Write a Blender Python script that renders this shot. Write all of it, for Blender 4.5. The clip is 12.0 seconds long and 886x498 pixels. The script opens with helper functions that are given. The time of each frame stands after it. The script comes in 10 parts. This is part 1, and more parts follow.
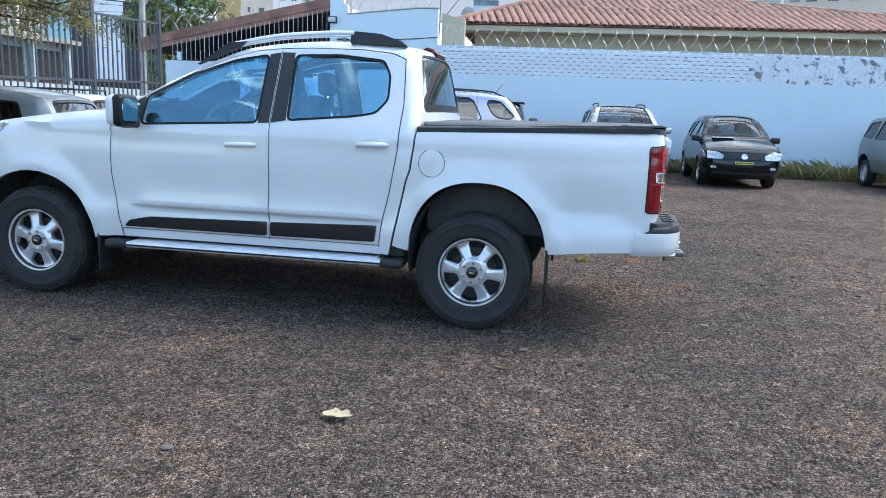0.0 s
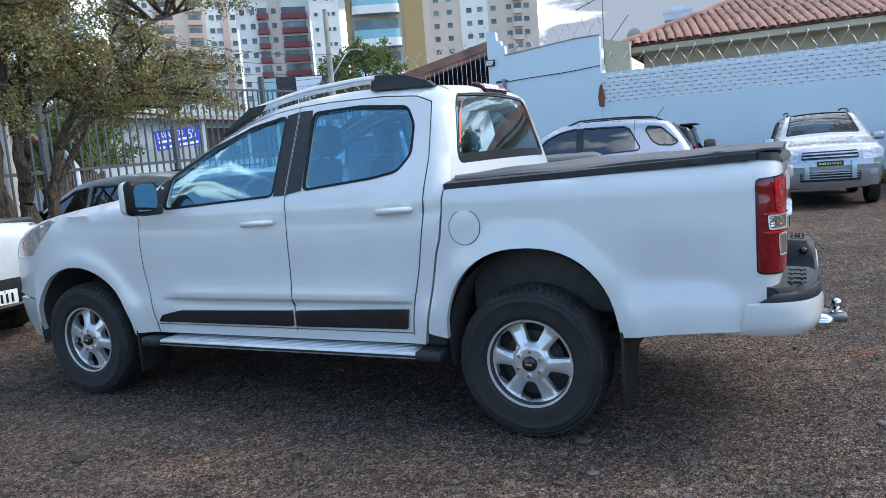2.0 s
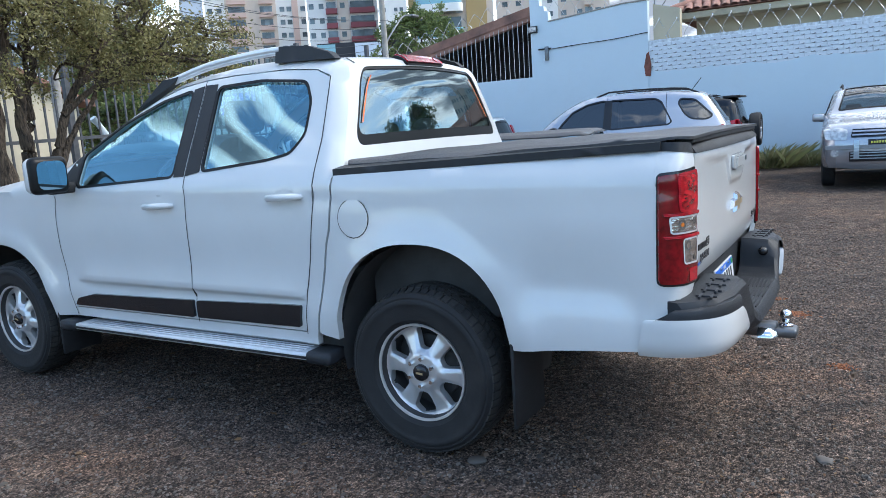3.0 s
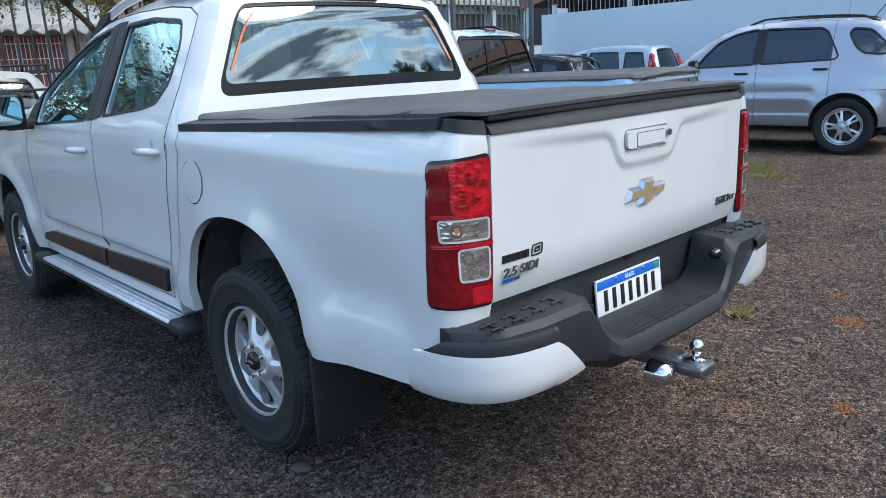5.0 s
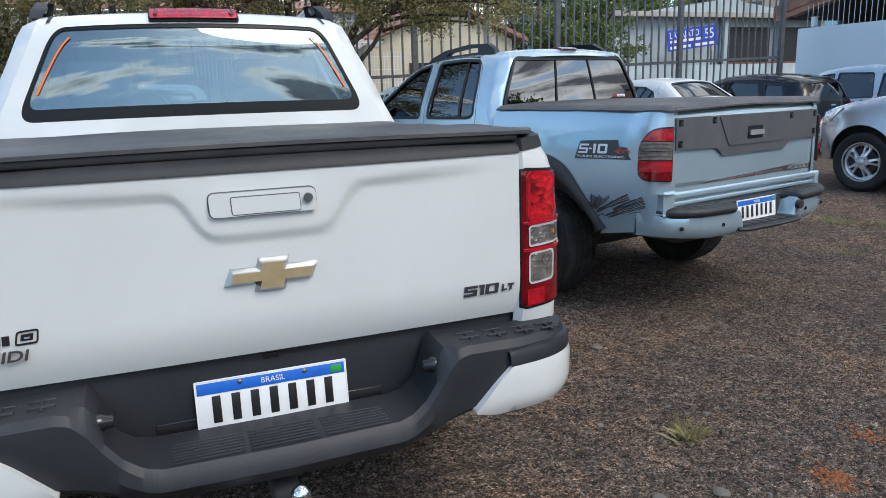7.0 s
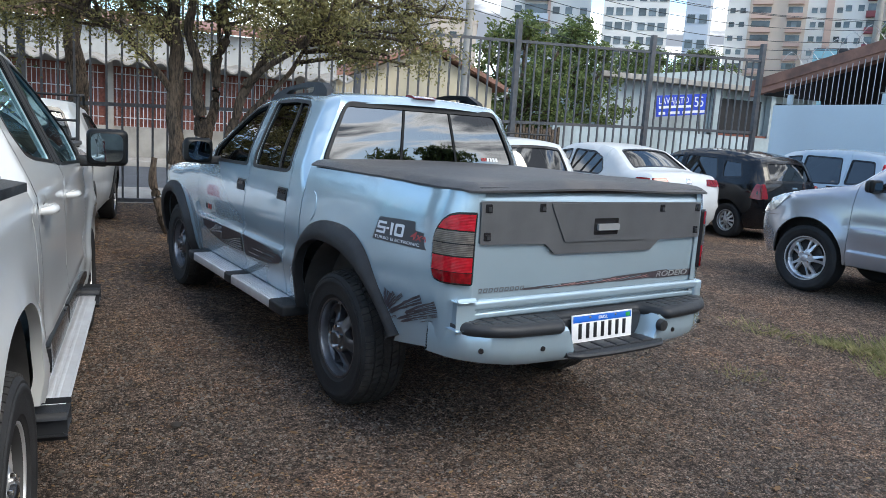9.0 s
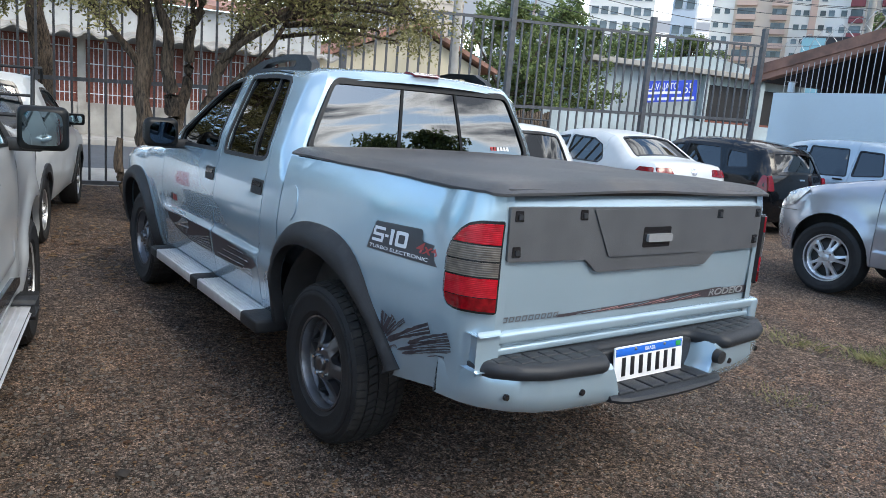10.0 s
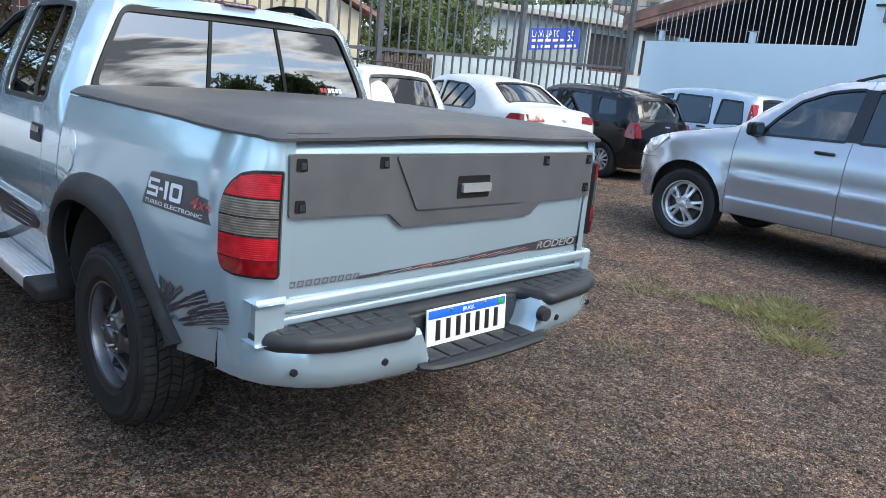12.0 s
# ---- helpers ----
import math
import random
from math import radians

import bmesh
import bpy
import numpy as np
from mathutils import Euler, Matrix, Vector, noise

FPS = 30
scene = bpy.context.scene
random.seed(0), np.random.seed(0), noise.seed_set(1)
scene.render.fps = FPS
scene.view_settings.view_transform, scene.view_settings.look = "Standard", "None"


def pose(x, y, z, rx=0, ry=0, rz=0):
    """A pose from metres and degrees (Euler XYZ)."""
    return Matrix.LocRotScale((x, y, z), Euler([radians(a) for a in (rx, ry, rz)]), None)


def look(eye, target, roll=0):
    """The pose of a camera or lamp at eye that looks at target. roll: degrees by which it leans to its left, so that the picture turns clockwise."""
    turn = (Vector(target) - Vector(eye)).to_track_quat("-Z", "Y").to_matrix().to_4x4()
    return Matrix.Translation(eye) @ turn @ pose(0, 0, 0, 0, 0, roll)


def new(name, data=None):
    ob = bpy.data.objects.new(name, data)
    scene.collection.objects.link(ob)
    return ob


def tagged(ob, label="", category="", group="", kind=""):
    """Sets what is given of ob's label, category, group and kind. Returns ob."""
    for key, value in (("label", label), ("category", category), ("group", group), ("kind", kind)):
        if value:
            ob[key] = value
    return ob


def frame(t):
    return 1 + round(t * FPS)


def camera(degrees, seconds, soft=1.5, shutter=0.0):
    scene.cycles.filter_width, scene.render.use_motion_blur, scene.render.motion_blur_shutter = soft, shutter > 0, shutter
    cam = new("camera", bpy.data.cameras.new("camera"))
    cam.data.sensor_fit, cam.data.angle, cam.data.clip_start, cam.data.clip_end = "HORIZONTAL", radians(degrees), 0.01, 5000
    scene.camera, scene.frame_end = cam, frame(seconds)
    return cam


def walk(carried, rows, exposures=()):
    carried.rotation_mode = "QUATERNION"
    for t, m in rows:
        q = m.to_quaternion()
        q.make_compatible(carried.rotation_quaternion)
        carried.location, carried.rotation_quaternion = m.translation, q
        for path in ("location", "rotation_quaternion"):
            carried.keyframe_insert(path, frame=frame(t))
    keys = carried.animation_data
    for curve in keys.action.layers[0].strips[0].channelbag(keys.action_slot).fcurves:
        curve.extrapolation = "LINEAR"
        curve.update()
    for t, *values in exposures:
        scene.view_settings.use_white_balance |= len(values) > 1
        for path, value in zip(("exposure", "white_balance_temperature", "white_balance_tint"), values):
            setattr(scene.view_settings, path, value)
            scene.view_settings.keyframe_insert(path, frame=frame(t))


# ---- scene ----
cam = camera(62.0, 12.0, soft=0.65)
PATH = [
    (0, (0.101, 0.14, 1.365), (-0.174, 2.087, 1.001), 2.2),
    (0.5, (0.237, 0.404, 1.374), (-0.189, 2.329, 1.036), -1.1),
    (1, (0.346, 0.66, 1.396), (-0.21, 2.56, 1.113), -3.1),
    (1.5, (0.484, 1.037, 1.434), (-0.186, 2.905, 1.185), -3.8),
    (2, (0.73, 1.368, 1.407), (-0.083, 3.178, 1.156), -4.5),
    (2.5, (1.004, 1.715, 1.39), (0.106, 3.481, 1.113), -4.5),
    (3, (1.273, 2.07, 1.417), (0.305, 3.79, 1.093), -3.8),
    (3.2, (1.387, 2.178, 1.387), (0.378, 3.869, 1.034), -3.5),
    (4.8, (1.969, 3.152, 1.454), (0.648, 4.578, 0.985), -2.6),
    (5, (2.06, 3.341, 1.465), (0.688, 4.709, 0.969), -2.7),
    (5.5, (2.219, 3.818, 1.426), (0.717, 5.016, 0.873), -3.0),
    (5.7, (2.298, 4.005, 1.437), (0.722, 5.113, 0.902), -3.7),
    (6, (2.435, 4.258, 1.47), (0.771, 5.23, 0.935), -4.0),
    (6.5, (2.647, 4.714, 1.482), (0.888, 5.521, 0.977), -3.2),
    (6.8, (2.646, 5.018, 1.463), (0.882, 5.825, 0.976), -1.6),
    (7, (2.648, 5.228, 1.46), (0.856, 6.003, 1.026), -1.7),
    (7.5, (2.642, 5.727, 1.514), (0.868, 6.574, 1.147), 0.2),
    (7.7, (2.612, 5.924, 1.538), (0.851, 6.808, 1.194), 0.8),
    (9.3, (1.877, 6.832, 1.529), (0.069, 7.622, 1.201), 4.2),
    (9.5, (1.757, 6.872, 1.537), (-0.049, 7.663, 1.201), 4.4),
    (10, (1.368, 6.914, 1.525), (-0.406, 7.762, 1.16), 4.7),
    (10.5, (1.133, 6.978, 1.541), (-0.571, 7.97, 1.202), 4.7),
    (11, (1.151, 7.026, 1.575), (-0.511, 8.088, 1.24), 3.8),
    (11.5, (1.22, 7.096, 1.533), (-0.436, 8.138, 1.114), 4.0),
    (12, (1.25, 7.346, 1.511), (-0.354, 8.441, 1.036), 5.5),
]
LIGHT = [(0, 0.40, 5900, 8), (0.5, 0.24, 5900, 8), (1.5, 0.03, 5950, 8), (3.0, 0.14, 5950, 8), (5.0, 0.03, 6000, 8), (6.5, -0.16, 6250, 8), (7.7, -0.22, 6250, 8), (9.5, 0.07, 6250, 8), (10.5, 0.17, 6300, 8), (12, 0.36, 6300, 8)]
walk(cam, [(t, look(eye, target, roll)) for t, eye, target, roll in PATH], LIGHT)

# ---- world, sun ----
SUN_DIR = Vector((0.62, 0.28, 0.73)).normalized()
world = bpy.data.worlds.new("world")
scene.world = world
world.use_nodes = True
wn, wl = world.node_tree.nodes, world.node_tree.links
wn.clear()
w_out = wn.new("ShaderNodeOutputWorld")
w_bg = wn.new("ShaderNodeBackground")
w_sky = wn.new("ShaderNodeTexSky")
w_sky.sky_type = "NISHITA"
w_sky.sun_disc = False
w_sky.sun_elevation = math.asin(SUN_DIR.z)
w_sky.sun_rotation = math.atan2(SUN_DIR.x, SUN_DIR.y)
w_sky.air_density, w_sky.dust_density, w_sky.ozone_density = 1.0, 1.0, 1.0
w_tc = wn.new("ShaderNodeTexCoord")
w_sep = wn.new("ShaderNodeSeparateXYZ")
w_flat = wn.new("ShaderNodeVectorMath"); w_flat.operation = "MULTIPLY"; w_flat.inputs[1].default_value = (0.9, 0.9, 4.2)
w_noise = wn.new("ShaderNodeTexNoise")
w_noise.inputs["Scale"].default_value = 2.5
w_noise.inputs["Detail"].default_value = 9.0
w_noise.inputs["Roughness"].default_value = 0.52
w_ramp = wn.new("ShaderNodeValToRGB")
w_ramp.color_ramp.elements[0].position, w_ramp.color_ramp.elements[0].color = 0.49, (0, 0, 0, 1)
w_ramp.color_ramp.elements[1].position, w_ramp.color_ramp.elements[1].color = 0.54, (1, 1, 1, 1)
w_shade = wn.new("ShaderNodeValToRGB")
w_shade.color_ramp.elements[0].position, w_shade.color_ramp.elements[0].color = 0.53, (15.0, 15.0, 15.0, 1)
w_shade.color_ramp.elements[1].position, w_shade.color_ramp.elements[1].color = 0.605, (2.2, 2.4, 2.8, 1)
w_mix = wn.new("ShaderNodeMix"); w_mix.data_type = "RGBA"
wl.new(w_tc.outputs["Generated"], w_sep.inputs[0])
# far clouds lie in flat bands
wl.new(w_tc.outputs["Generated"], w_flat.inputs[0]); wl.new(w_flat.outputs[0], w_noise.inputs["Vector"])
# more cloud towards the street side, a clearer sky behind
w_bias = wn.new("ShaderNodeMath"); w_bias.operation = "MULTIPLY_ADD"; w_bias.inputs[1].default_value = 0.16
w_cap = wn.new("ShaderNodeMath"); w_cap.operation = "MINIMUM"; w_cap.inputs[1].default_value = 0.45
wl.new(w_sep.outputs["Y"], w_cap.inputs[0]); wl.new(w_cap.outputs[0], w_bias.inputs[0]); wl.new(w_noise.outputs["Fac"], w_bias.inputs[2])
wl.new(w_bias.outputs[0], w_ramp.inputs[0]); wl.new(w_bias.outputs[0], w_shade.inputs[0])
wl.new(w_ramp.outputs[0], w_mix.inputs["Factor"])
# clouds glow towards the sun
w_dot = wn.new("ShaderNodeVectorMath"); w_dot.operation = "DOT_PRODUCT"
w_dot.inputs[1].default_value = SUN_DIR
w_pos = wn.new("ShaderNodeMath"); w_pos.operation = "MAXIMUM"; w_pos.inputs[1].default_value = 0.0
w_pow = wn.new("ShaderNodeMath"); w_pow.operation = "POWER"; w_pow.inputs[1].default_value = 8.0
w_gain = wn.new("ShaderNodeMath"); w_gain.operation = "MULTIPLY_ADD"; w_gain.inputs[1].default_value = 0.3; w_gain.inputs[2].default_value = 1.0
w_lit = wn.new("ShaderNodeVectorMath"); w_lit.operation = "SCALE"
wl.new(w_tc.outputs["Generated"], w_dot.inputs[0]); wl.new(w_dot.outputs["Value"], w_pos.inputs[0]); wl.new(w_pos.outputs[0], w_pow.inputs[0]); wl.new(w_pow.outputs[0], w_gain.inputs[0])
wl.new(w_shade.outputs[0], w_lit.inputs[0]); wl.new(w_gain.outputs[0], w_lit.inputs["Scale"])
w_blue = wn.new("ShaderNodeVectorMath"); w_blue.operation = "MULTIPLY"
w_blue.inputs[1].default_value = (1.78, 1.86, 1.82)
wl.new(w_sky.outputs[0], w_blue.inputs[0]); wl.new(w_blue.outputs[0], w_mix.inputs["A"]); wl.new(w_lit.outputs[0], w_mix.inputs["B"])
wl.new(w_mix.outputs["Result"], w_bg.inputs[0])
w_bg.inputs[1].default_value = 0.20
wl.new(w_bg.outputs[0], w_out.inputs[0])

sun_data = bpy.data.lights.new("sun", "SUN")
sun_data.energy, sun_data.angle, sun_data.color = 2.5, radians(26), (1.0, 0.91, 0.78)
sun = new("sun", sun_data)
sun.rotation_euler = (-SUN_DIR).to_track_quat("-Z", "Y").to_euler()

# ---- materials ----
def shader(name, colour, rough=0.5, metal=0.0, coat=0.0, var=0.0, var_scale=6.0, bump=0.0, bump_scale=40.0, dirt=None, dirt_amount=0.0, dirt_scale=1.5, spec=0.5, rand=0.0, coat_rough=0.03, detail=4.0, dirt_pos=(0.48, 0.75)):
    """Principled surface with two scales of colour variation and a fine relief."""
    m = bpy.data.materials.new(name)
    m.use_nodes = True
    n, l = m.node_tree.nodes, m.node_tree.links
    b = n["Principled BSDF"]
    b.inputs["Roughness"].default_value, b.inputs["Metallic"].default_value = rough, metal
    b.inputs["Coat Weight"].default_value, b.inputs["Coat Roughness"].default_value = coat, coat_rough
    b.inputs["Specular IOR Level"].default_value = spec
    b.inputs["Base Color"].default_value = (*colour, 1)
    tc = n.new("ShaderNodeTexCoord")
    last = None
    if var > 0:
        no = n.new("ShaderNodeTexNoise")
        no.inputs["Scale"].default_value, no.inputs["Detail"].default_value = var_scale, detail
        l.new(tc.outputs["Object"], no.inputs["Vector"])
        r = n.new("ShaderNodeValToRGB")
        e = r.color_ramp.elements
        e[0].position, e[1].position = 0.3, 0.72
        e[0].color = (*[c * (1 - var) for c in colour], 1)
        e[1].color = (*[min(1, c * (1 + var)) for c in colour], 1)
        l.new(no.outputs["Fac"], r.inputs[0])
        last = r.outputs[0]
        mr = n.new("ShaderNodeMapRange")
        mr.inputs["To Min"].default_value, mr.inputs["To Max"].default_value = max(0.02, rough * (1 - 0.5 * var)), min(1, rough * (1 + 0.6 * var))
        l.new(no.outputs["Fac"], mr.inputs["Value"]); l.new(mr.outputs[0], b.inputs["Roughness"])
    if dirt is not None:
        no = n.new("ShaderNodeTexNoise")
        no.inputs["Scale"].default_value, no.inputs["Detail"].default_value, no.inputs["Roughness"].default_value = dirt_scale, 8, 0.65
        l.new(tc.outputs["Object"], no.inputs["Vector"])
        r = n.new("ShaderNodeValToRGB")
        r.color_ramp.elements[0].position, r.color_ramp.elements[1].position = dirt_pos
        r.color_ramp.elements[1].color = (dirt_amount, dirt_amount, dirt_amount, 1)
        l.new(no.outputs["Fac"], r.inputs[0])
        mx = n.new("ShaderNodeMix"); mx.data_type = "RGBA"
        l.new(r.outputs[0], mx.inputs["Factor"])
        if last is None:
            mx.inputs["A"].default_value = (*colour, 1)
        else:
            l.new(last, mx.inputs["A"])
        mx.inputs["B"].default_value = (*dirt, 1)
        last = mx.outputs["Result"]
    if rand > 0:
        oi = n.new("ShaderNodeObjectInfo")
        hs = n.new("ShaderNodeHueSaturation")
        mr = n.new("ShaderNodeMapRange")
        mr.inputs["To Min"].default_value, mr.inputs["To Max"].default_value = 1 - rand, 1 + rand
        l.new(oi.outputs["Random"], mr.inputs["Value"]); l.new(mr.outputs[0], hs.inputs["Value"])
        if last is None:
            hs.inputs["Color"].default_value = (*colour, 1)
        else:
            l.new(last, hs.inputs["Color"])
        last = hs.outputs["Color"]
    if last is not None:
        l.new(last, b.inputs["Base Color"])
    if bump > 0:
        no = n.new("ShaderNodeTexNoise")
        no.inputs["Scale"].default_value, no.inputs["Detail"].default_value = bump_scale, 5
        l.new(tc.outputs["Object"], no.inputs["Vector"])
        bp = n.new("ShaderNodeBump")
        bp.inputs["Strength"].default_value, bp.inputs["Distance"].default_value = bump, 0.01
        l.new(no.outputs["Fac"], bp.inputs["Height"]); l.new(bp.outputs[0], b.inputs["Normal"])
    return m


def pane(name, tint, rough=0.0, ior=1.5, gloss=(1, 1, 1)):
    """Thin tinted window glass: a see-through tint with a gloss that follows Fresnel."""
    m = bpy.data.materials.new(name)
    m.use_nodes = True
    n, l = m.node_tree.nodes, m.node_tree.links
    n.clear()
    o = n.new("ShaderNodeOutputMaterial")
    mix, tr, gl, lw = n.new("ShaderNodeMixShader"), n.new("ShaderNodeBsdfTransparent"), n.new("ShaderNodeBsdfGlossy"), n.new("ShaderNodeLayerWeight")
    tr.inputs[0].default_value = (*tint, 1)
    gl.inputs["Roughness"].default_value = rough
    gl.inputs["Color"].default_value = (*gloss, 1)
    # gloss grows from its head-on share to full at a grazing view, alike from both sides of the thin pane
    lw.inputs["Blend"].default_value = 0.5
    r0 = ((ior - 1) / (ior + 1)) ** 2
    pw, ma = n.new("ShaderNodeMath"), n.new("ShaderNodeMath")
    pw.operation, ma.operation = "POWER", "MULTIPLY_ADD"
    pw.inputs[1].default_value, ma.inputs[1].default_value, ma.inputs[2].default_value = 5.0, 1 - r0, r0
    l.new(lw.outputs["Facing"], pw.inputs[0]); l.new(pw.outputs[0], ma.inputs[0])
    l.new(ma.outputs[0], mix.inputs[0]); l.new(tr.outputs[0], mix.inputs[1]); l.new(gl.outputs[0], mix.inputs[2])
    l.new(mix.outputs[0], o.inputs[0])
    return m


DUST = (0.30, 0.24, 0.19)
M = {}
M["white_paint"] = shader("white_paint", (0.635, 0.645, 0.64), 0.30, coat=0.9, var=0.03, var_scale=2.0, bump=0.06, bump_scale=3.5, dirt=DUST, dirt_amount=0.05, dirt_scale=3.0)
M["white_paint_old"] = shader("white_paint_old", (0.56, 0.58, 0.59), 0.38, coat=0.5, var=0.05, var_scale=2.0, dirt=DUST, dirt_amount=0.12)
M["silver_blue_paint"] = shader("silver_blue_paint", (0.40, 0.52, 0.60), 0.26, metal=0.50, coat=1.0, var=0.04, var_scale=2.0, dirt=DUST, dirt_amount=0.06, dirt_scale=3.0)
M["silver_paint"] = shader("silver_paint", (0.44, 0.455, 0.49), 0.27, metal=0.6, coat=0.9, var=0.04, var_scale=2.0, dirt=DUST, dirt_amount=0.08)
M["ice_paint"] = shader("ice_paint", (0.42, 0.49, 0.55), 0.34, metal=0.4, coat=0.9, var=0.04, var_scale=2.0, dirt=DUST, dirt_amount=0.08)
M["grey_paint"] = shader("grey_paint", (0.16, 0.19, 0.20), 0.42, metal=0.4, coat=0.5, var=0.08, var_scale=2.0, dirt=DUST, dirt_amount=0.2)
M["black_paint"] = shader("black_paint", (0.005, 0.006, 0.008), 0.12, spec=0.35, coat=0.2, var=0.2, var_scale=3.0, dirt=DUST, dirt_amount=0.02)
M["black_plastic"] = shader("black_plastic", (0.019, 0.020, 0.022), 0.55, spec=0.35, var=0.2, var_scale=12, bump=0.12, bump_scale=300, dirt=(0.2, 0.2, 0.2), dirt_amount=0.07)
M["grey_plastic"] = shader("grey_plastic", (0.019, 0.021, 0.025), 0.5, spec=0.35, var=0.12, var_scale=9, bump=0.12, bump_scale=260, dirt=(0.2, 0.2, 0.2), dirt_amount=0.08)
M["cladding"] = shader("cladding", (0.078, 0.080, 0.085), 0.42, var=0.12, var_scale=9, bump=0.15, bump_scale=260, dirt=(0.22, 0.22, 0.22), dirt_amount=0.15)
M["gloss_black"] = shader("gloss_black", (0.015, 0.015, 0.017), 0.16, var=0.1)
M["rubber"] = shader("rubber", (0.021, 0.021, 0.022), 0.68, var=0.25, var_scale=10, bump=0.15, bump_scale=120, dirt=DUST, dirt_amount=0.03, dirt_scale=5, spec=0.35)
M["cover_cloth"] = shader("cover_cloth", (0.046, 0.047, 0.051), 0.5, var=0.15, var_scale=4, bump=0.25, bump_scale=260, dirt=DUST, dirt_amount=0.26, dirt_scale=2.2)
M["underbody"] = shader("underbody", (0.05, 0.049, 0.048), 0.8, var=0.3, var_scale=8, bump=0.2, bump_scale=30)
M["alloy"] = shader("alloy", (0.66, 0.655, 0.65), 0.32, metal=0.6, coat=0.3, var=0.08, var_scale=12, dirt=DUST, dirt_amount=0.15, dirt_scale=9)
M["alloy_bright"] = shader("alloy_bright", (0.70, 0.71, 0.73), 0.28, metal=0.6, coat=0.3, var=0.08, var_scale=12)
M["barrel"] = shader("barrel", (0.30, 0.31, 0.33), 0.30, metal=0.85, var=0.15, var_scale=14, dirt=(0.10, 0.08, 0.07), dirt_amount=0.5, dirt_scale=8)
M["tread_rubber"] = shader("tread_rubber", (0.034, 0.033, 0.032), 0.8, var=0.25, var_scale=14, bump=0.2, bump_scale=160, dirt=DUST, dirt_amount=0.10, dirt_scale=7, spec=0.3)
# dark metal behind the spokes: shade of the brake area put into the colour
M["rim_shade"] = shader("rim_shade", (0.055, 0.054, 0.054), 0.6, metal=0.3, var=0.3, var_scale=12)
M["alloy_dark"] = shader("alloy_dark", (0.080, 0.082, 0.090), 0.30, metal=0.55, coat=0.6, var=0.1, var_scale=12, dirt=DUST, dirt_amount=0.15)
M["chrome"] = shader("chrome", (0.75, 0.76, 0.78), 0.08, metal=1.0, var=0.05)
M["aluminium"] = shader("aluminium", (0.74, 0.75, 0.77), 0.35, metal=0.5, var=0.08, var_scale=14, dirt=DUST, dirt_amount=0.25, dirt_scale=4)
M["badge_chrome"] = shader("badge_chrome", (0.44, 0.45, 0.47), 0.14, metal=1.0, var=0.05)
M["steel"] = shader("steel", (0.20, 0.21, 0.22), 0.42, metal=0.85, var=0.2, var_scale=16, dirt=(0.18, 0.09, 0.05), dirt_amount=0.3, dirt_scale=14)
M["gold"] = shader("gold", (0.56, 0.44, 0.25), 0.38, metal=0.55, coat=0.5, var=0.08, var_scale=40)


def ribbed(m, pitch, depth, dark):
    """Fine level ribs of a lamp lens, pressed in; groove shade is painted in."""
    n, l = m.node_tree.nodes, m.node_tree.links
    b = n["Principled BSDF"]
    tc, w = n.new("ShaderNodeTexCoord"), n.new("ShaderNodeTexWave")
    w.bands_direction = "Z"
    w.inputs["Scale"].default_value = 0.314 / pitch
    w.inputs["Distortion"].default_value = 0.0
    l.new(tc.outputs["Object"], w.inputs["Vector"])
    bp = n.new("ShaderNodeBump")
    bp.inputs["Strength"].default_value, bp.inputs["Distance"].default_value = depth, 0.004
    l.new(w.outputs["Fac"], bp.inputs["Height"])
    l.new(bp.outputs[0], b.inputs["Normal"])
    mr, hs = n.new("ShaderNodeMapRange"), n.new("ShaderNodeHueSaturation")
    mr.inputs["To Min"].default_value = 1 - dark
    l.new(w.outputs["Fac"], mr.inputs["Value"]); l.new(mr.outputs[0], hs.inputs["Value"])
    l.new(b.inputs["Base Color"].links[0].from_socket, hs.inputs["Color"])
    l.new(hs.outputs[0], b.inputs["Base Color"])
    return m


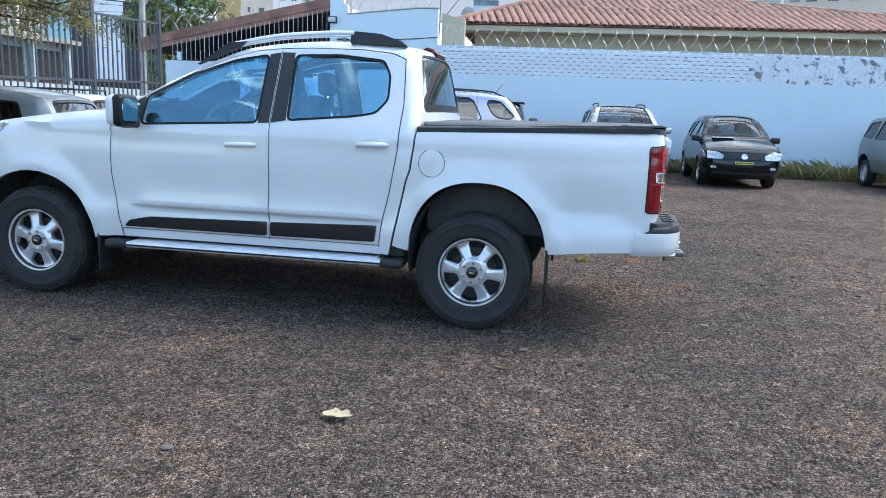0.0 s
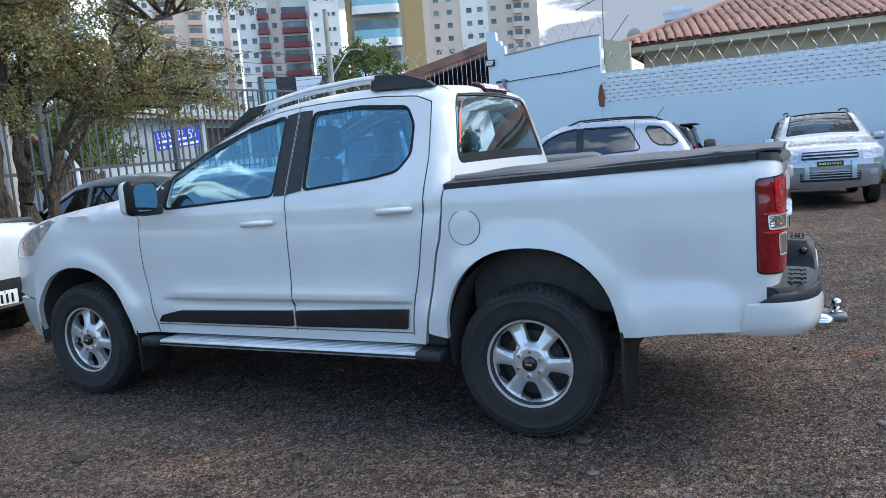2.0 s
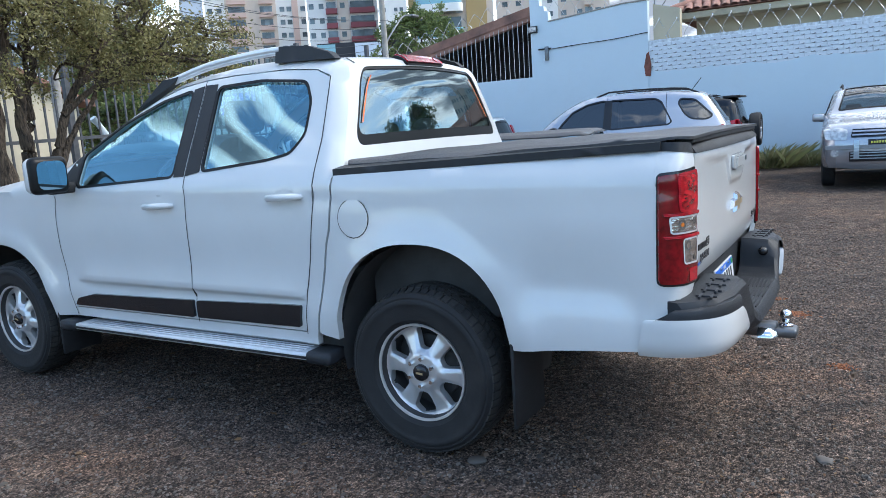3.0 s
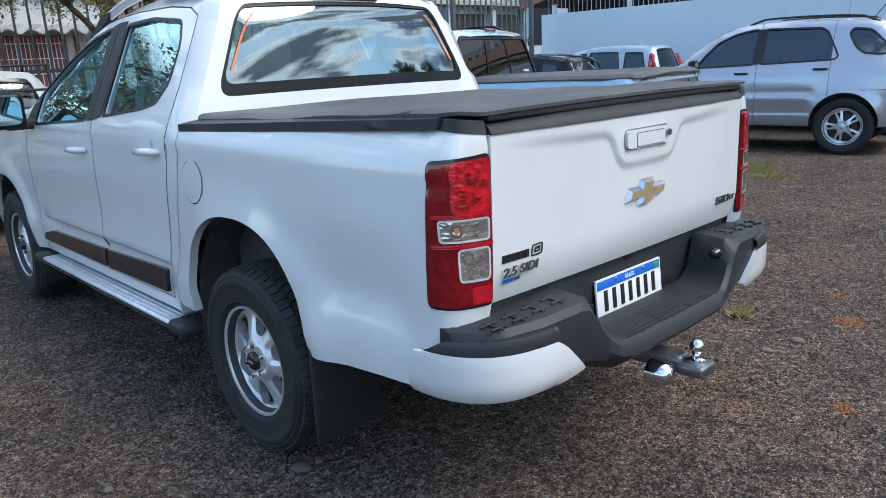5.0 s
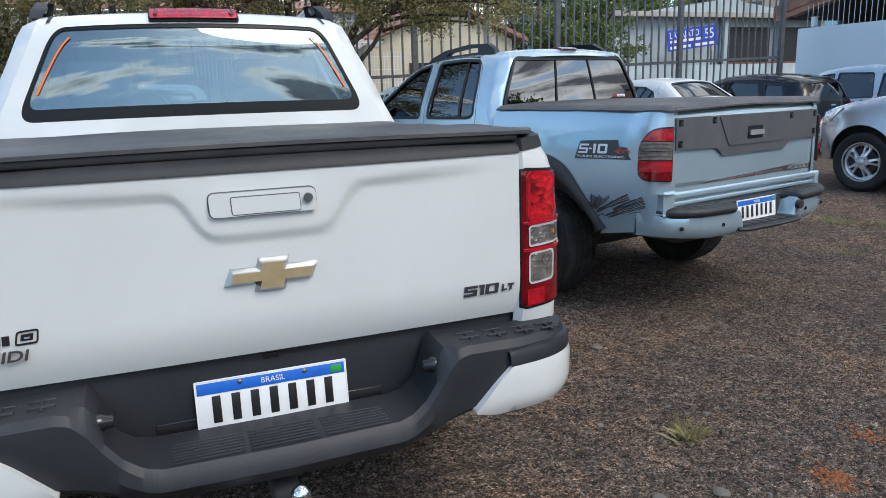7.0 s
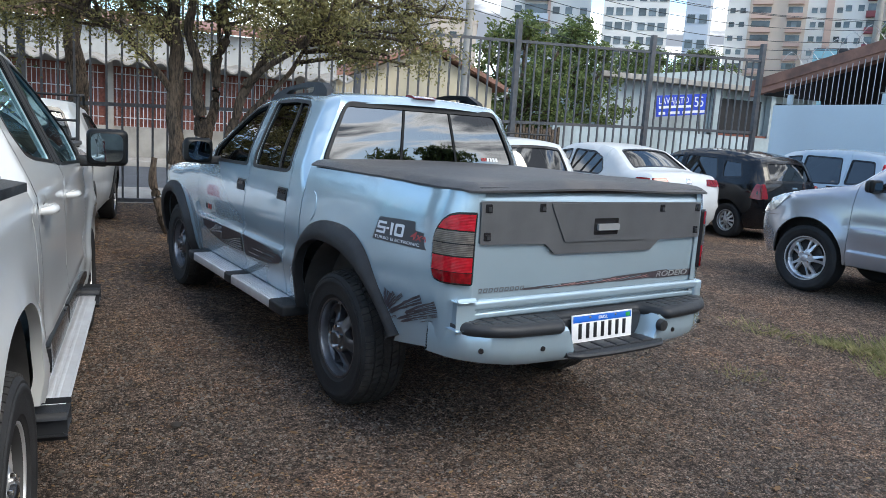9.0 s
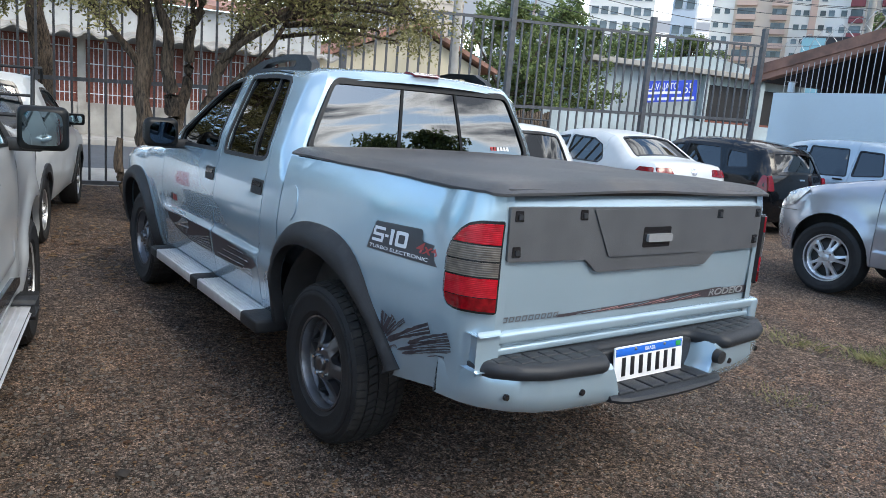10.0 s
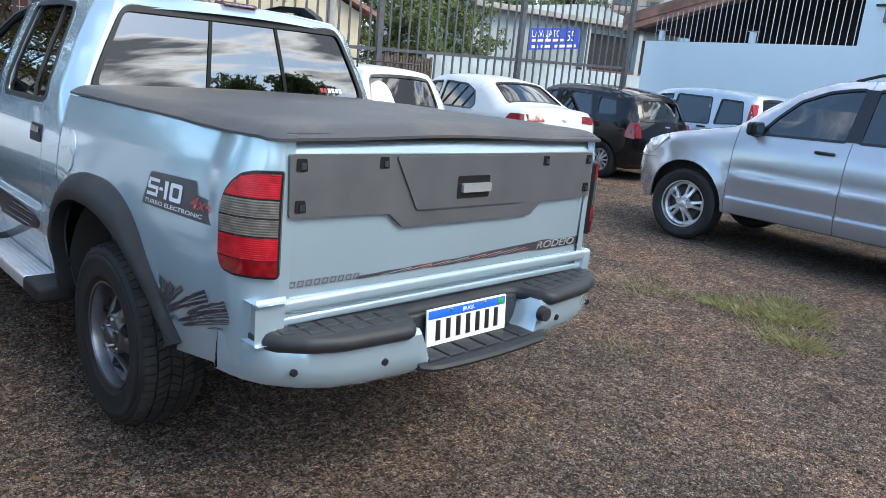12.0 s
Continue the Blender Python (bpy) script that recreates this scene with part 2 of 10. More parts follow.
def faceted(name, lo, hi, cell, rough, metal, depth, coat=1.0):
    """Lamp optics: small cells, their differing glints put into the colour, under a clear gloss."""
    m = bpy.data.materials.new(name)
    m.use_nodes = True
    n, l = m.node_tree.nodes, m.node_tree.links
    b = n["Principled BSDF"]
    b.inputs["Roughness"].default_value, b.inputs["Metallic"].default_value, b.inputs["Coat Weight"].default_value = rough, metal, coat
    tc, mp, v, w = n.new("ShaderNodeTexCoord"), n.new("ShaderNodeMapping"), n.new("ShaderNodeTexVoronoi"), n.new("ShaderNodeTexNoise")
    mp.inputs["Scale"].default_value = (1.0, 1.0, 1.9)
    v.inputs["Scale"].default_value = 1.0 / cell
    w.inputs["Scale"].default_value, w.inputs["Detail"].default_value = 26.0, 3.0
    l.new(tc.outputs["Object"], mp.inputs["Vector"]); l.new(mp.outputs[0], v.inputs["Vector"]); l.new(tc.outputs["Object"], w.inputs["Vector"])
    bw, ad, r = n.new("ShaderNodeRGBToBW"), n.new("ShaderNodeMath"), n.new("ShaderNodeValToRGB")
    ad.operation = "MULTIPLY_ADD"; ad.inputs[1].default_value = 0.45
    l.new(v.outputs["Color"], bw.inputs[0]); l.new(bw.outputs[0], ad.inputs[0]); l.new(w.outputs["Fac"], ad.inputs[2])
    e = r.color_ramp.elements
    e[0].position, e[0].color, e[1].position, e[1].color = 0.52, (*lo, 1), 0.92, (*hi, 1)
    l.new(ad.outputs[0], r.inputs[0]); l.new(r.outputs[0], b.inputs["Base Color"])
    bp = n.new("ShaderNodeBump")
    bp.inputs["Strength"].default_value, bp.inputs["Distance"].default_value = depth, 0.006
    l.new(v.outputs["Distance"], bp.inputs["Height"]); l.new(bp.outputs[0], b.inputs["Normal"])
    return m


M["lamp_red"] = ribbed(shader("lamp_red", (0.40, 0.004, 0.014), 0.10, spec=0.3, coat=0.8, var=0.3, var_scale=35), 0.0062, 0.2, 0.14)
M["brake_optic"] = faceted("brake_optic", (0.14, 0.0008, 0.004), (0.66, 0.008, 0.018), 0.022, 0.10, 0.10, 0.35)
M["reflector"] = faceted("reflector", (0.45, 0.44, 0.43), (0.95, 0.94, 0.92), 0.020, 0.10, 0.92, 0.32)
M["bulb"] = shader("bulb", (0.20, 0.19, 0.18), 0.08, metal=0.5, coat=1.0, var=0.3, var_scale=90)
M["lamp_red_dark"] = shader("lamp_red_dark", (0.165, 0.0015, 0.005), 0.10, spec=0.3, coat=0.8, var=0.4, var_scale=40, bump=0.05, bump_scale=200)
M["lamp_clear"] = ribbed(shader("lamp_clear", (0.66, 0.65, 0.63), 0.16, metal=0.6, coat=0.8, var=0.45, var_scale=30), 0.007, 0.5, 0.4)
M["lamp_smoke"] = ribbed(shader("lamp_smoke", (0.17, 0.145, 0.12), 0.14, metal=0.3, coat=0.8, var=0.3, var_scale=30), 0.0075, 0.3, 0.35)
M["sticker_black"] = shader("sticker_black", (0.045, 0.045, 0.050), 0.4, var=0.1)
M["lamp_amber"] = shader("lamp_amber", (0.60, 0.18, 0.03), 0.15, coat=1.0, var=0.2, var_scale=40)
M["headlamp"] = shader("headlamp", (0.55, 0.55, 0.52), 0.10, metal=0.55, coat=1.0, var=0.4, var_scale=16, bump=0.4, bump_scale=22)
M["seat_cloth"] = shader("seat_cloth", (0.27, 0.285, 0.30), 0.9, var=0.2, var_scale=10, bump=0.2, bump_scale=200)
M["dash"] = shader("dash", (0.085, 0.088, 0.092), 0.7, var=0.2, var_scale=10)
M["plate_white"] = shader("plate_white", (0.80, 0.80, 0.80), 0.35, var=0.05, var_scale=20, dirt=DUST, dirt_amount=0.15)
M["plate_blue"] = shader("plate_blue", (0.02, 0.13, 0.55), 0.35, var=0.05, var_scale=20)
M["plate_ink"] = shader("plate_ink", (0.012, 0.012, 0.014), 0.4, var=0.1)
M["plate_yellow"] = shader("plate_yellow", (0.72, 0.66, 0.10), 0.45, var=0.08)
M["plate_green"] = shader("plate_green", (0.03, 0.30, 0.06), 0.4, var=0.08)
M["sticker_grey"] = shader("sticker_grey", (0.085, 0.088, 0.098), 0.4, var=0.1)
M["sticker_light"] = shader("sticker_light", (0.72, 0.73, 0.74), 0.4, var=0.05)
M["sticker_dark"] = shader("sticker_dark", (0.045, 0.038, 0.045), 0.4, var=0.35, var_scale=60)
M["sticker_red"] = shader("sticker_red", (0.36, 0.05, 0.05), 0.4, var=0.2, var_scale=50)
M["sticker_rose"] = shader("sticker_rose", (0.30, 0.165, 0.16), 0.4, var=0.25, var_scale=50)
M["glass_print"] = shader("glass_print", (0.009, 0.010, 0.011), 0.35, var=0.1, spec=0.2)
M["orange_line"] = shader("orange_line", (0.70, 0.16, 0.03), 0.5, var=0.1)
M["glass_side"] = pane("glass_side", (0.62, 0.86, 0.98), ior=3.1, gloss=(0.58, 0.90, 1.0))
M["glass_rear"] = pane("glass_rear", (0.30, 0.37, 0.39), ior=2.5, gloss=(0.78, 0.95, 1.0))
M["glass_dark"] = pane("glass_dark", (0.05, 0.055, 0.06), ior=2.0)
M["glass_film"] = pane("glass_film", (0.04, 0.045, 0.05), ior=2.4)
M["glass_mid"] = pane("glass_mid", (0.42, 0.50, 0.53), ior=1.7)
# dim blue reflection put into the mirror's own colour
M["mirror_dark"] = shader("mirror_dark", (0.07, 0.10, 0.15), 0.03, metal=1.0, var=0.05)
M["mirror_glass"] = shader("mirror_glass", (0.32, 0.42, 0.47), 0.02, metal=1.0)
M["wall_paint"] = shader("wall_paint", (0.61, 0.70, 0.76), 0.8, var=0.035, var_scale=0.8, bump=0.25, bump_scale=14, dirt=(0.40, 0.38, 0.35), dirt_amount=0.14, dirt_scale=0.8)
M["plaster_grey"] = shader("plaster_grey", (0.36, 0.42, 0.44), 0.85, var=0.12, var_scale=0.6, bump=0.2, bump_scale=10, dirt=(0.12, 0.12, 0.11), dirt_amount=0.5, dirt_scale=0.5)
M["brick_paint"] = shader("brick_paint", (0.70, 0.73, 0.77), 0.85, var=0.08, var_scale=7, bump=0.6, bump_scale=22, dirt=(0.15, 0.145, 0.145), dirt_amount=0.9, dirt_scale=4.2, rand=0.03, dirt_pos=(0.54, 0.60), detail=8.0)
M["mortar"] = shader("mortar", (0.66, 0.69, 0.72), 0.95, var=0.35, var_scale=9, bump=0.6, bump_scale=30)
M["red_brick"] = shader("red_brick", (0.20, 0.072, 0.052), 0.9, var=0.3, var_scale=14, bump=0.5, bump_scale=40)
M["clay_tile"] = shader("clay_tile", (0.32, 0.165, 0.12), 0.85, var=0.3, var_scale=2.5, bump=0.3, bump_scale=40, dirt=(0.07, 0.06, 0.055), dirt_amount=0.75, dirt_scale=2.0, rand=0.14)
M["house_cream"] = shader("house_cream", (0.50, 0.44, 0.32), 0.85, var=0.08, var_scale=1.0, dirt=(0.2, 0.17, 0.13), dirt_amount=0.3, dirt_scale=0.8)
M["fence_iron"] = shader("fence_iron", (0.085, 0.090, 0.100), 0.5, metal=0.3, var=0.25, var_scale=12, dirt=(0.12, 0.07, 0.05), dirt_amount=0.35, dirt_scale=6)
M["razor_wire"] = shader("razor_wire", (0.50, 0.51, 0.52), 0.4, metal=0.7, var=0.2, var_scale=20)
M["bark"] = None
M["asphalt"] = shader("asphalt", (0.075, 0.08, 0.09), 0.9, var=0.2, var_scale=3, bump=0.4, bump_scale=90)
M["concrete"] = shader("concrete", (0.34, 0.32, 0.29), 0.9, var=0.2, var_scale=2, bump=0.4, bump_scale=40, dirt=(0.12, 0.10, 0.08), dirt_amount=0.5, dirt_scale=1.2)
# near-black for unlit insides: the shade is put into the colour
M["inside_shade"] = shader("inside_shade", (0.02, 0.02, 0.022), 0.8, var=0.3)
M["sign_blue"] = shader("sign_blue", (0.025, 0.06, 0.48), 0.4, var=0.08, var_scale=3)


def leaf_shader(name, a, b):
    m = bpy.data.materials.new(name)
    m.use_nodes = True
    n, l = m.node_tree.nodes, m.node_tree.links
    p = n["Principled BSDF"]
    p.inputs["Roughness"].default_value = 0.6
    p.inputs["Subsurface Weight"].default_value = 0.0
    geo, ramp = n.new("ShaderNodeNewGeometry"), n.new("ShaderNodeValToRGB")
    ramp.color_ramp.elements[0].color, ramp.color_ramp.elements[1].color = (*a, 1), (*b, 1)
    l.new(geo.outputs["Random Per Island"], ramp.inputs[0]); l.new(ramp.outputs[0], p.inputs["Base Color"])
    tr, mx = n.new("ShaderNodeBsdfTranslucent"), n.new("ShaderNodeMixShader")
    l.new(ramp.outputs[0], tr.inputs[0])
    mx.inputs[0].default_value = 0.45
    out = n["Material Output"]
    l.new(p.outputs[0], mx.inputs[1]); l.new(tr.outputs[0], mx.inputs[2]); l.new(mx.outputs[0], out.inputs[0])
    return m


M["leaf"] = leaf_shader("leaf", (0.11, 0.108, 0.042), (0.37, 0.325, 0.135))
M["grip_grey"] = shader("grip_grey", (0.24, 0.245, 0.25), 0.4, var=0.1, var_scale=30)
M["leaf_far"] = leaf_shader("leaf_far", (0.065, 0.100, 0.036), (0.22, 0.27, 0.09))
M["grass"] = leaf_shader("grass", (0.15, 0.17, 0.06), (0.34, 0.30, 0.15))
M["dry_grass"] = leaf_shader("dry_grass", (0.22, 0.20, 0.09), (0.46, 0.40, 0.22))
M["dry_leaf"] = leaf_shader("dry_leaf", (0.10, 0.045, 0.022), (0.34, 0.22, 0.11))
M["clod"] = leaf_shader("clod", (0.060, 0.042, 0.032), (0.235, 0.165, 0.120))
M["pale_leaf"] = shader("pale_leaf", (0.50, 0.42, 0.24), 0.6, var=0.25, var_scale=40)
M["stone"] = leaf_shader("stone", (0.045, 0.038, 0.033), (0.27, 0.24, 0.21))


def ground_shader():
    m = bpy.data.materials.new("gravel_ground")
    m.use_nodes = True
    n, l = m.node_tree.nodes, m.node_tree.links
    p = n["Principled BSDF"]
    p.inputs["Roughness"].default_value = 0.9
    p.inputs["Specular IOR Level"].default_value = 0.25
    tc = n.new("ShaderNodeTexCoord")

    def nz(scale, detail, rough=0.6):
        k = n.new("ShaderNodeTexNoise")
        k.inputs["Scale"].default_value, k.inputs["Detail"].default_value, k.inputs["Roughness"].default_value = scale, detail, rough
        l.new(tc.outputs["Object"], k.inputs["Vector"])
        return k

    def ramp(src, p0, c0, p1, c1):
        r = n.new("ShaderNodeValToRGB")
        e = r.color_ramp.elements
        e[0].position, e[0].color, e[1].position, e[1].color = p0, (*c0, 1), p1, (*c1, 1)
        l.new(src, r.inputs[0])
        return r.outputs[0]

    def mix(fac, a, b, mode="MIX"):
        x = n.new("ShaderNodeMix")
        x.data_type, x.blend_type = "RGBA", mode
        if isinstance(fac, float):
            x.inputs["Factor"].default_value = fac
        else:
            l.new(fac, x.inputs["Factor"])
        l.new(a, x.inputs["A"]); l.new(b, x.inputs["B"])
        return x.outputs["Result"]

    big = nz(0.45, 6)
    base = ramp(big.outputs["Fac"], 0.35, (0.104, 0.086, 0.076), 0.65, (0.186, 0.142, 0.115))
    red = ramp(nz(0.9, 7, 0.65).outputs["Fac"], 0.52, (0, 0, 0), 0.72, (0.75, 0.75, 0.75))
    rust = n.new("ShaderNodeRGB"); rust.outputs[0].default_value = (0.225, 0.142, 0.098, 1)
    col = mix(red, base, rust.outputs[0])
    # broken stone: angular cells of two sizes, each of its own shade, over fine dust
    warp = nz(60, 3)
    wv = n.new("ShaderNodeVectorMath"); wv.operation = "MULTIPLY_ADD"
    wv.inputs[1].default_value = (0.012, 0.012, 0.012)
    l.new(warp.outputs["Color"], wv.inputs[0]); l.new(tc.outputs["Object"], wv.inputs[2])

    def cells(scale):
        k = n.new("ShaderNodeTexVoronoi")
        k.distance = "MANHATTAN"
        k.inputs["Scale"].default_value = scale
        l.new(wv.outputs[0], k.inputs["Vector"])
        g = n.new("ShaderNodeRGBToBW"); l.new(k.outputs["Color"], g.inputs[0])
        return k, g.outputs[0]
    v, g1 = cells(135)
    v2, g2 = cells(52)
    col = mix(1.0, col, ramp(g1, 0.20, (0.30, 0.295, 0.29), 0.85, (2.35, 2.25, 2.15)), "MULTIPLY")
    col = mix(1.0, col, ramp(g2, 0.25, (0.60, 0.60, 0.60), 0.85, (1.65, 1.63, 1.60)), "MULTIPLY")
    # cell rims darkened in the colour, as shade in the gaps between stones
    col = mix(1.0, col, ramp(v.outputs["Distance"], 0.35, (1.12, 1.12, 1.12), 0.95, (0.42, 0.42, 0.42)), "MULTIPLY")
    col = mix(1.0, col, ramp(nz(420, 2, 0.5).outputs["Fac"], 0.35, (0.72, 0.72, 0.72), 0.65, (1.30, 1.30, 1.30)), "MULTIPLY")
    patch = ramp(nz(4.5, 9, 0.7).outputs["Fac"], 0.36, (0.66, 0.66, 0.68), 0.66, (1.40, 1.36, 1.30))
    col = mix(1.0, col, patch, "MULTIPLY")
    clump = ramp(nz(19, 6, 0.75).outputs["Fac"], 0.38, (0.66, 0.66, 0.66), 0.64, (1.36, 1.36, 1.36))
    col = mix(1.0, col, clump, "MULTIPLY")
    l.new(col, p.inputs["Base Color"])
    h = n.new("ShaderNodeMath"); h.operation = "MULTIPLY_ADD"; h.inputs[1].default_value = -0.7
    l.new(v.outputs["Distance"], h.inputs[0]); l.new(g1, h.inputs[2])
    h2 = n.new("ShaderNodeMath"); h2.operation = "MULTIPLY_ADD"; h2.inputs[1].default_value = 0.9
    l.new(g2, h2.inputs[0]); l.new(h.outputs[0], h2.inputs[2])
    bp = n.new("ShaderNodeBump")
    bp.inputs["Strength"].default_value, bp.inputs["Distance"].default_value = 1.0, 0.010
    l.new(h2.outputs[0], bp.inputs["Height"]); l.new(bp.outputs[0], p.inputs["Normal"])
    return m


M["ground"] = ground_shader()


def bark_shader(name, lo, hi):
    """Bark with long upright ridges and dark furrows, their shade put into the colour."""
    m = bpy.data.materials.new(name)
    m.use_nodes = True
    n, l = m.node_tree.nodes, m.node_tree.links
    p = n["Principled BSDF"]
    p.inputs["Roughness"].default_value = 0.95
    tc, mp = n.new("ShaderNodeTexCoord"), n.new("ShaderNodeMapping")
    mp.inputs["Scale"].default_value = (44, 44, 9.0)
    l.new(tc.outputs["Object"], mp.inputs["Vector"])
    a, b = n.new("ShaderNodeTexNoise"), n.new("ShaderNodeTexNoise")
    a.inputs["Scale"].default_value, a.inputs["Detail"].default_value, a.inputs["Roughness"].default_value = 1.0, 6, 0.6
    b.inputs["Scale"].default_value, b.inputs["Detail"].default_value = 3.0, 5
    l.new(mp.outputs[0], a.inputs["Vector"]); l.new(tc.outputs["Object"], b.inputs["Vector"])
    mu = n.new("ShaderNodeMath"); mu.operation = "MULTIPLY_ADD"; mu.inputs[1].default_value = 0.35
    l.new(b.outputs["Fac"], mu.inputs[0]); l.new(a.outputs["Fac"], mu.inputs[2])
    r = n.new("ShaderNodeValToRGB")
    r.color_ramp.elements[0].position, r.color_ramp.elements[0].color = 0.50, (*lo, 1)
    r.color_ramp.elements[1].position, r.color_ramp.elements[1].color = 0.84, (*hi, 1)
    l.new(mu.outputs[0], r.inputs[0]); l.new(r.outputs[0], p.inputs["Base Color"])
    bp = n.new("ShaderNodeBump")
    bp.inputs["Strength"].default_value, bp.inputs["Distance"].default_value = 1.0, 0.03
    l.new(a.outputs["Fac"], bp.inputs["Height"]); l.new(bp.outputs[0], p.inputs["Normal"])
    return m


M["bark"] = bark_shader("bark", (0.012, 0.010, 0.008), (0.15, 0.110, 0.078))
M["bark_pale"] = bark_shader("bark_pale", (0.06, 0.048, 0.038), (0.42, 0.34, 0.26))
M["shop_wall"] = shader("shop_wall", (0.42, 0.42, 0.41), 0.85, var=0.12, var_scale=1.2, dirt=(0.2, 0.19, 0.18), dirt_amount=0.5, dirt_scale=0.9)
M["orange_soil"] = leaf_shader("orange_soil", (0.22, 0.07, 0.025), (0.50, 0.20, 0.08))

import mathutils
import mathutils.geometry
# ---- geometry helpers ----
def thing(name, label, category, group="", m=None, kind=""):
    ob = tagged(new(name), label, category, group, kind)
    if m is not None:
        ob.matrix_basis = m
    return ob


def mesh_of(geo, material, smooth=True, sharp=61):
    v, f = geo
    me = bpy.data.meshes.new("mesh")
    me.from_pydata([tuple(p) for p in v], [], [tuple(q) for q in f])
    me.materials.append(material)
    if smooth:
        me.polygons.foreach_set("use_smooth", [True] * len(me.polygons))
    me.update()
    if smooth:
        me.set_sharp_from_angle(angle=radians(sharp))
    return me


def part(name, geo, material, parent=None, label="", smooth=True, sharp=61):
    me = geo if isinstance(geo, bpy.types.Mesh) else mesh_of(geo, material, smooth, sharp)
    ob = new(name, me)
    ob.parent = parent
    return tagged(ob, label)


def join(*geos):
    v, f = [], []
    for gv, gf in geos:
        k = len(v)
        v += [tuple(p) for p in gv]
        f += [tuple(i + k for i in q) for q in gf]
    return v, f


def moved(geo, m):
    return [tuple(m @ Vector(p)) for p in geo[0]], geo[1]


def from_bm(bm):
    bm.verts.index_update()
    out = [tuple(v.co) for v in bm.verts], [tuple(v.index for v in f.verts) for f in bm.faces]
    bm.free()
    return out


def rbox(x0, x1, y0, y1, z0, z1, r=0.0, seg=2):
    bm = bmesh.new()
    bmesh.ops.create_cube(bm, size=1.0)
    for v in bm.verts:
        v.co = ((x0 + x1) / 2 + v.co.x * (x1 - x0), (y0 + y1) / 2 + v.co.y * (y1 - y0), (z0 + z1) / 2 + v.co.z * (z1 - z0))
    if r > 0:
        bmesh.ops.bevel(bm, geom=bm.edges[:], offset=min(r, 0.49 * min(abs(x1 - x0), abs(y1 - y0), abs(z1 - z0))), segments=seg, profile=0.5, affect="EDGES")
    return from_bm(bm)


def lathe(profile, n=48, axis="y"):
    """Turns a profile of (radius, height along the axis) round the axis."""
    v, f = [], []
    for i in range(n):
        a = 2 * math.pi * i / n
        for r, h in profile:
            c, s = r * math.cos(a), r * math.sin(a)
            v.append((c, h, s) if axis == "y" else (c, s, h) if axis == "z" else (h, c, s))
    k = len(profile)
    for i in range(n):
        j = (i + 1) % n
        for q in range(k - 1):
            f.append((i * k + q, i * k + q + 1, j * k + q + 1, j * k + q))
    return v, f


def tube(points, r, n=6, closed=False):
    """A round bar along a line; r may be one radius or one for each point."""
    pts = [Vector(p) for p in points]
    rad = r if isinstance(r, (list, tuple)) else [r] * len(pts)
    v, f = [], []
    up = Vector((0, 0, 1))
    for i, p in enumerate(pts):
        d = (pts[min(i + 1, len(pts) - 1)] - pts[max(i - 1, 0)]).normalized()
        side = d.cross(up if abs(d.z) < 0.95 else Vector((1, 0, 0))).normalized()
        top = side.cross(d)
        for k in range(n):
            a = 2 * math.pi * k / n
            v.append(tuple(p + side * (rad[i] * math.cos(a)) + top * (rad[i] * math.sin(a))))
    for i in range(len(pts) - 1):
        for k in range(n):
            f.append((i * n + k, i * n + (k + 1) % n, (i + 1) * n + (k + 1) % n, (i + 1) * n + k))
    if not closed:
        f.append(tuple(range(n))[::-1])
        f.append(tuple((len(pts) - 1) * n + k for k in range(n)))
    return v, f


def smooth_line(points, n=8):
    """Catmull-Rom through the points."""
    p = [np.array(q, float) for q in points]
    out = []
    for i in range(len(p) - 1):
        a, b, c, d = p[max(i - 1, 0)], p[i], p[i + 1], p[min(i + 2, len(p) - 1)]
        for k in range(n):
            t = k / n
            out.append(0.5 * (2 * b + (c - a) * t + (2 * a - 5 * b + 4 * c - d) * t * t + (3 * b - a - 3 * c + d) * t ** 3))
    out.append(p[-1])
    return [tuple(q) for q in out]


def rounded(poly, r, n=4):
    """A polygon with its corners rounded off."""
    out = []
    k = len(poly)
    for i in range(k):
        a, b, c = (np.array(poly[(i + d) % k], float) for d in (-1, 0, 1))
        ua, uc = a - b, c - b
        la, lc = np.hypot(*ua), np.hypot(*uc)
        q = min(r, 0.45 * la, 0.45 * lc)
        p0, p1 = b + ua / la * q, b + uc / lc * q
        for j in range(n + 1):
            t = j / n
            out.append(tuple((1 - t) ** 2 * p0 + 2 * t * (1 - t) * b + t * t * p1))
    return out


def arc(cx, cz, rx, rz, a0, a1, n=18):
    return [(cx + rx * math.cos(radians(a0 + (a1 - a0) * i / n)), cz + rz * math.sin(radians(a0 + (a1 - a0) * i / n))) for i in range(n + 1)]


def inside(poly, u, v):
    p = np.array(poly)
    q = np.roll(p, -1, axis=0)
    u, v = np.asarray(u)[:, None], np.asarray(v)[:, None]
    cross = (p[:, 1] > v) != (q[:, 1] > v)
    with np.errstate(divide="ignore", invalid="ignore"):
        xs = (q[:, 0] - p[:, 0]) * (v - p[:, 1]) / (q[:, 1] - p[:, 1]) + p[:, 0]
    return (np.sum(cross & (u < xs), axis=1) % 2) == 1


def dist_line(line, u, v, closed=False):
    p = np.array(line, float)
    q = np.roll(p, -1, axis=0) if closed else p[1:]
    p = p if closed else p[:-1]
    u, v = np.asarray(u, float)[:, None], np.asarray(v, float)[:, None]
    d = q - p
    t = np.clip(((u - p[:, 0]) * d[:, 0] + (v - p[:, 1]) * d[:, 1]) / np.maximum(1e-12, (d ** 2).sum(1)), 0, 1)
    return np.sqrt(np.min((u - p[:, 0] - t * d[:, 0]) ** 2 + (v - p[:, 1] - t * d[:, 1]) ** 2, axis=1))


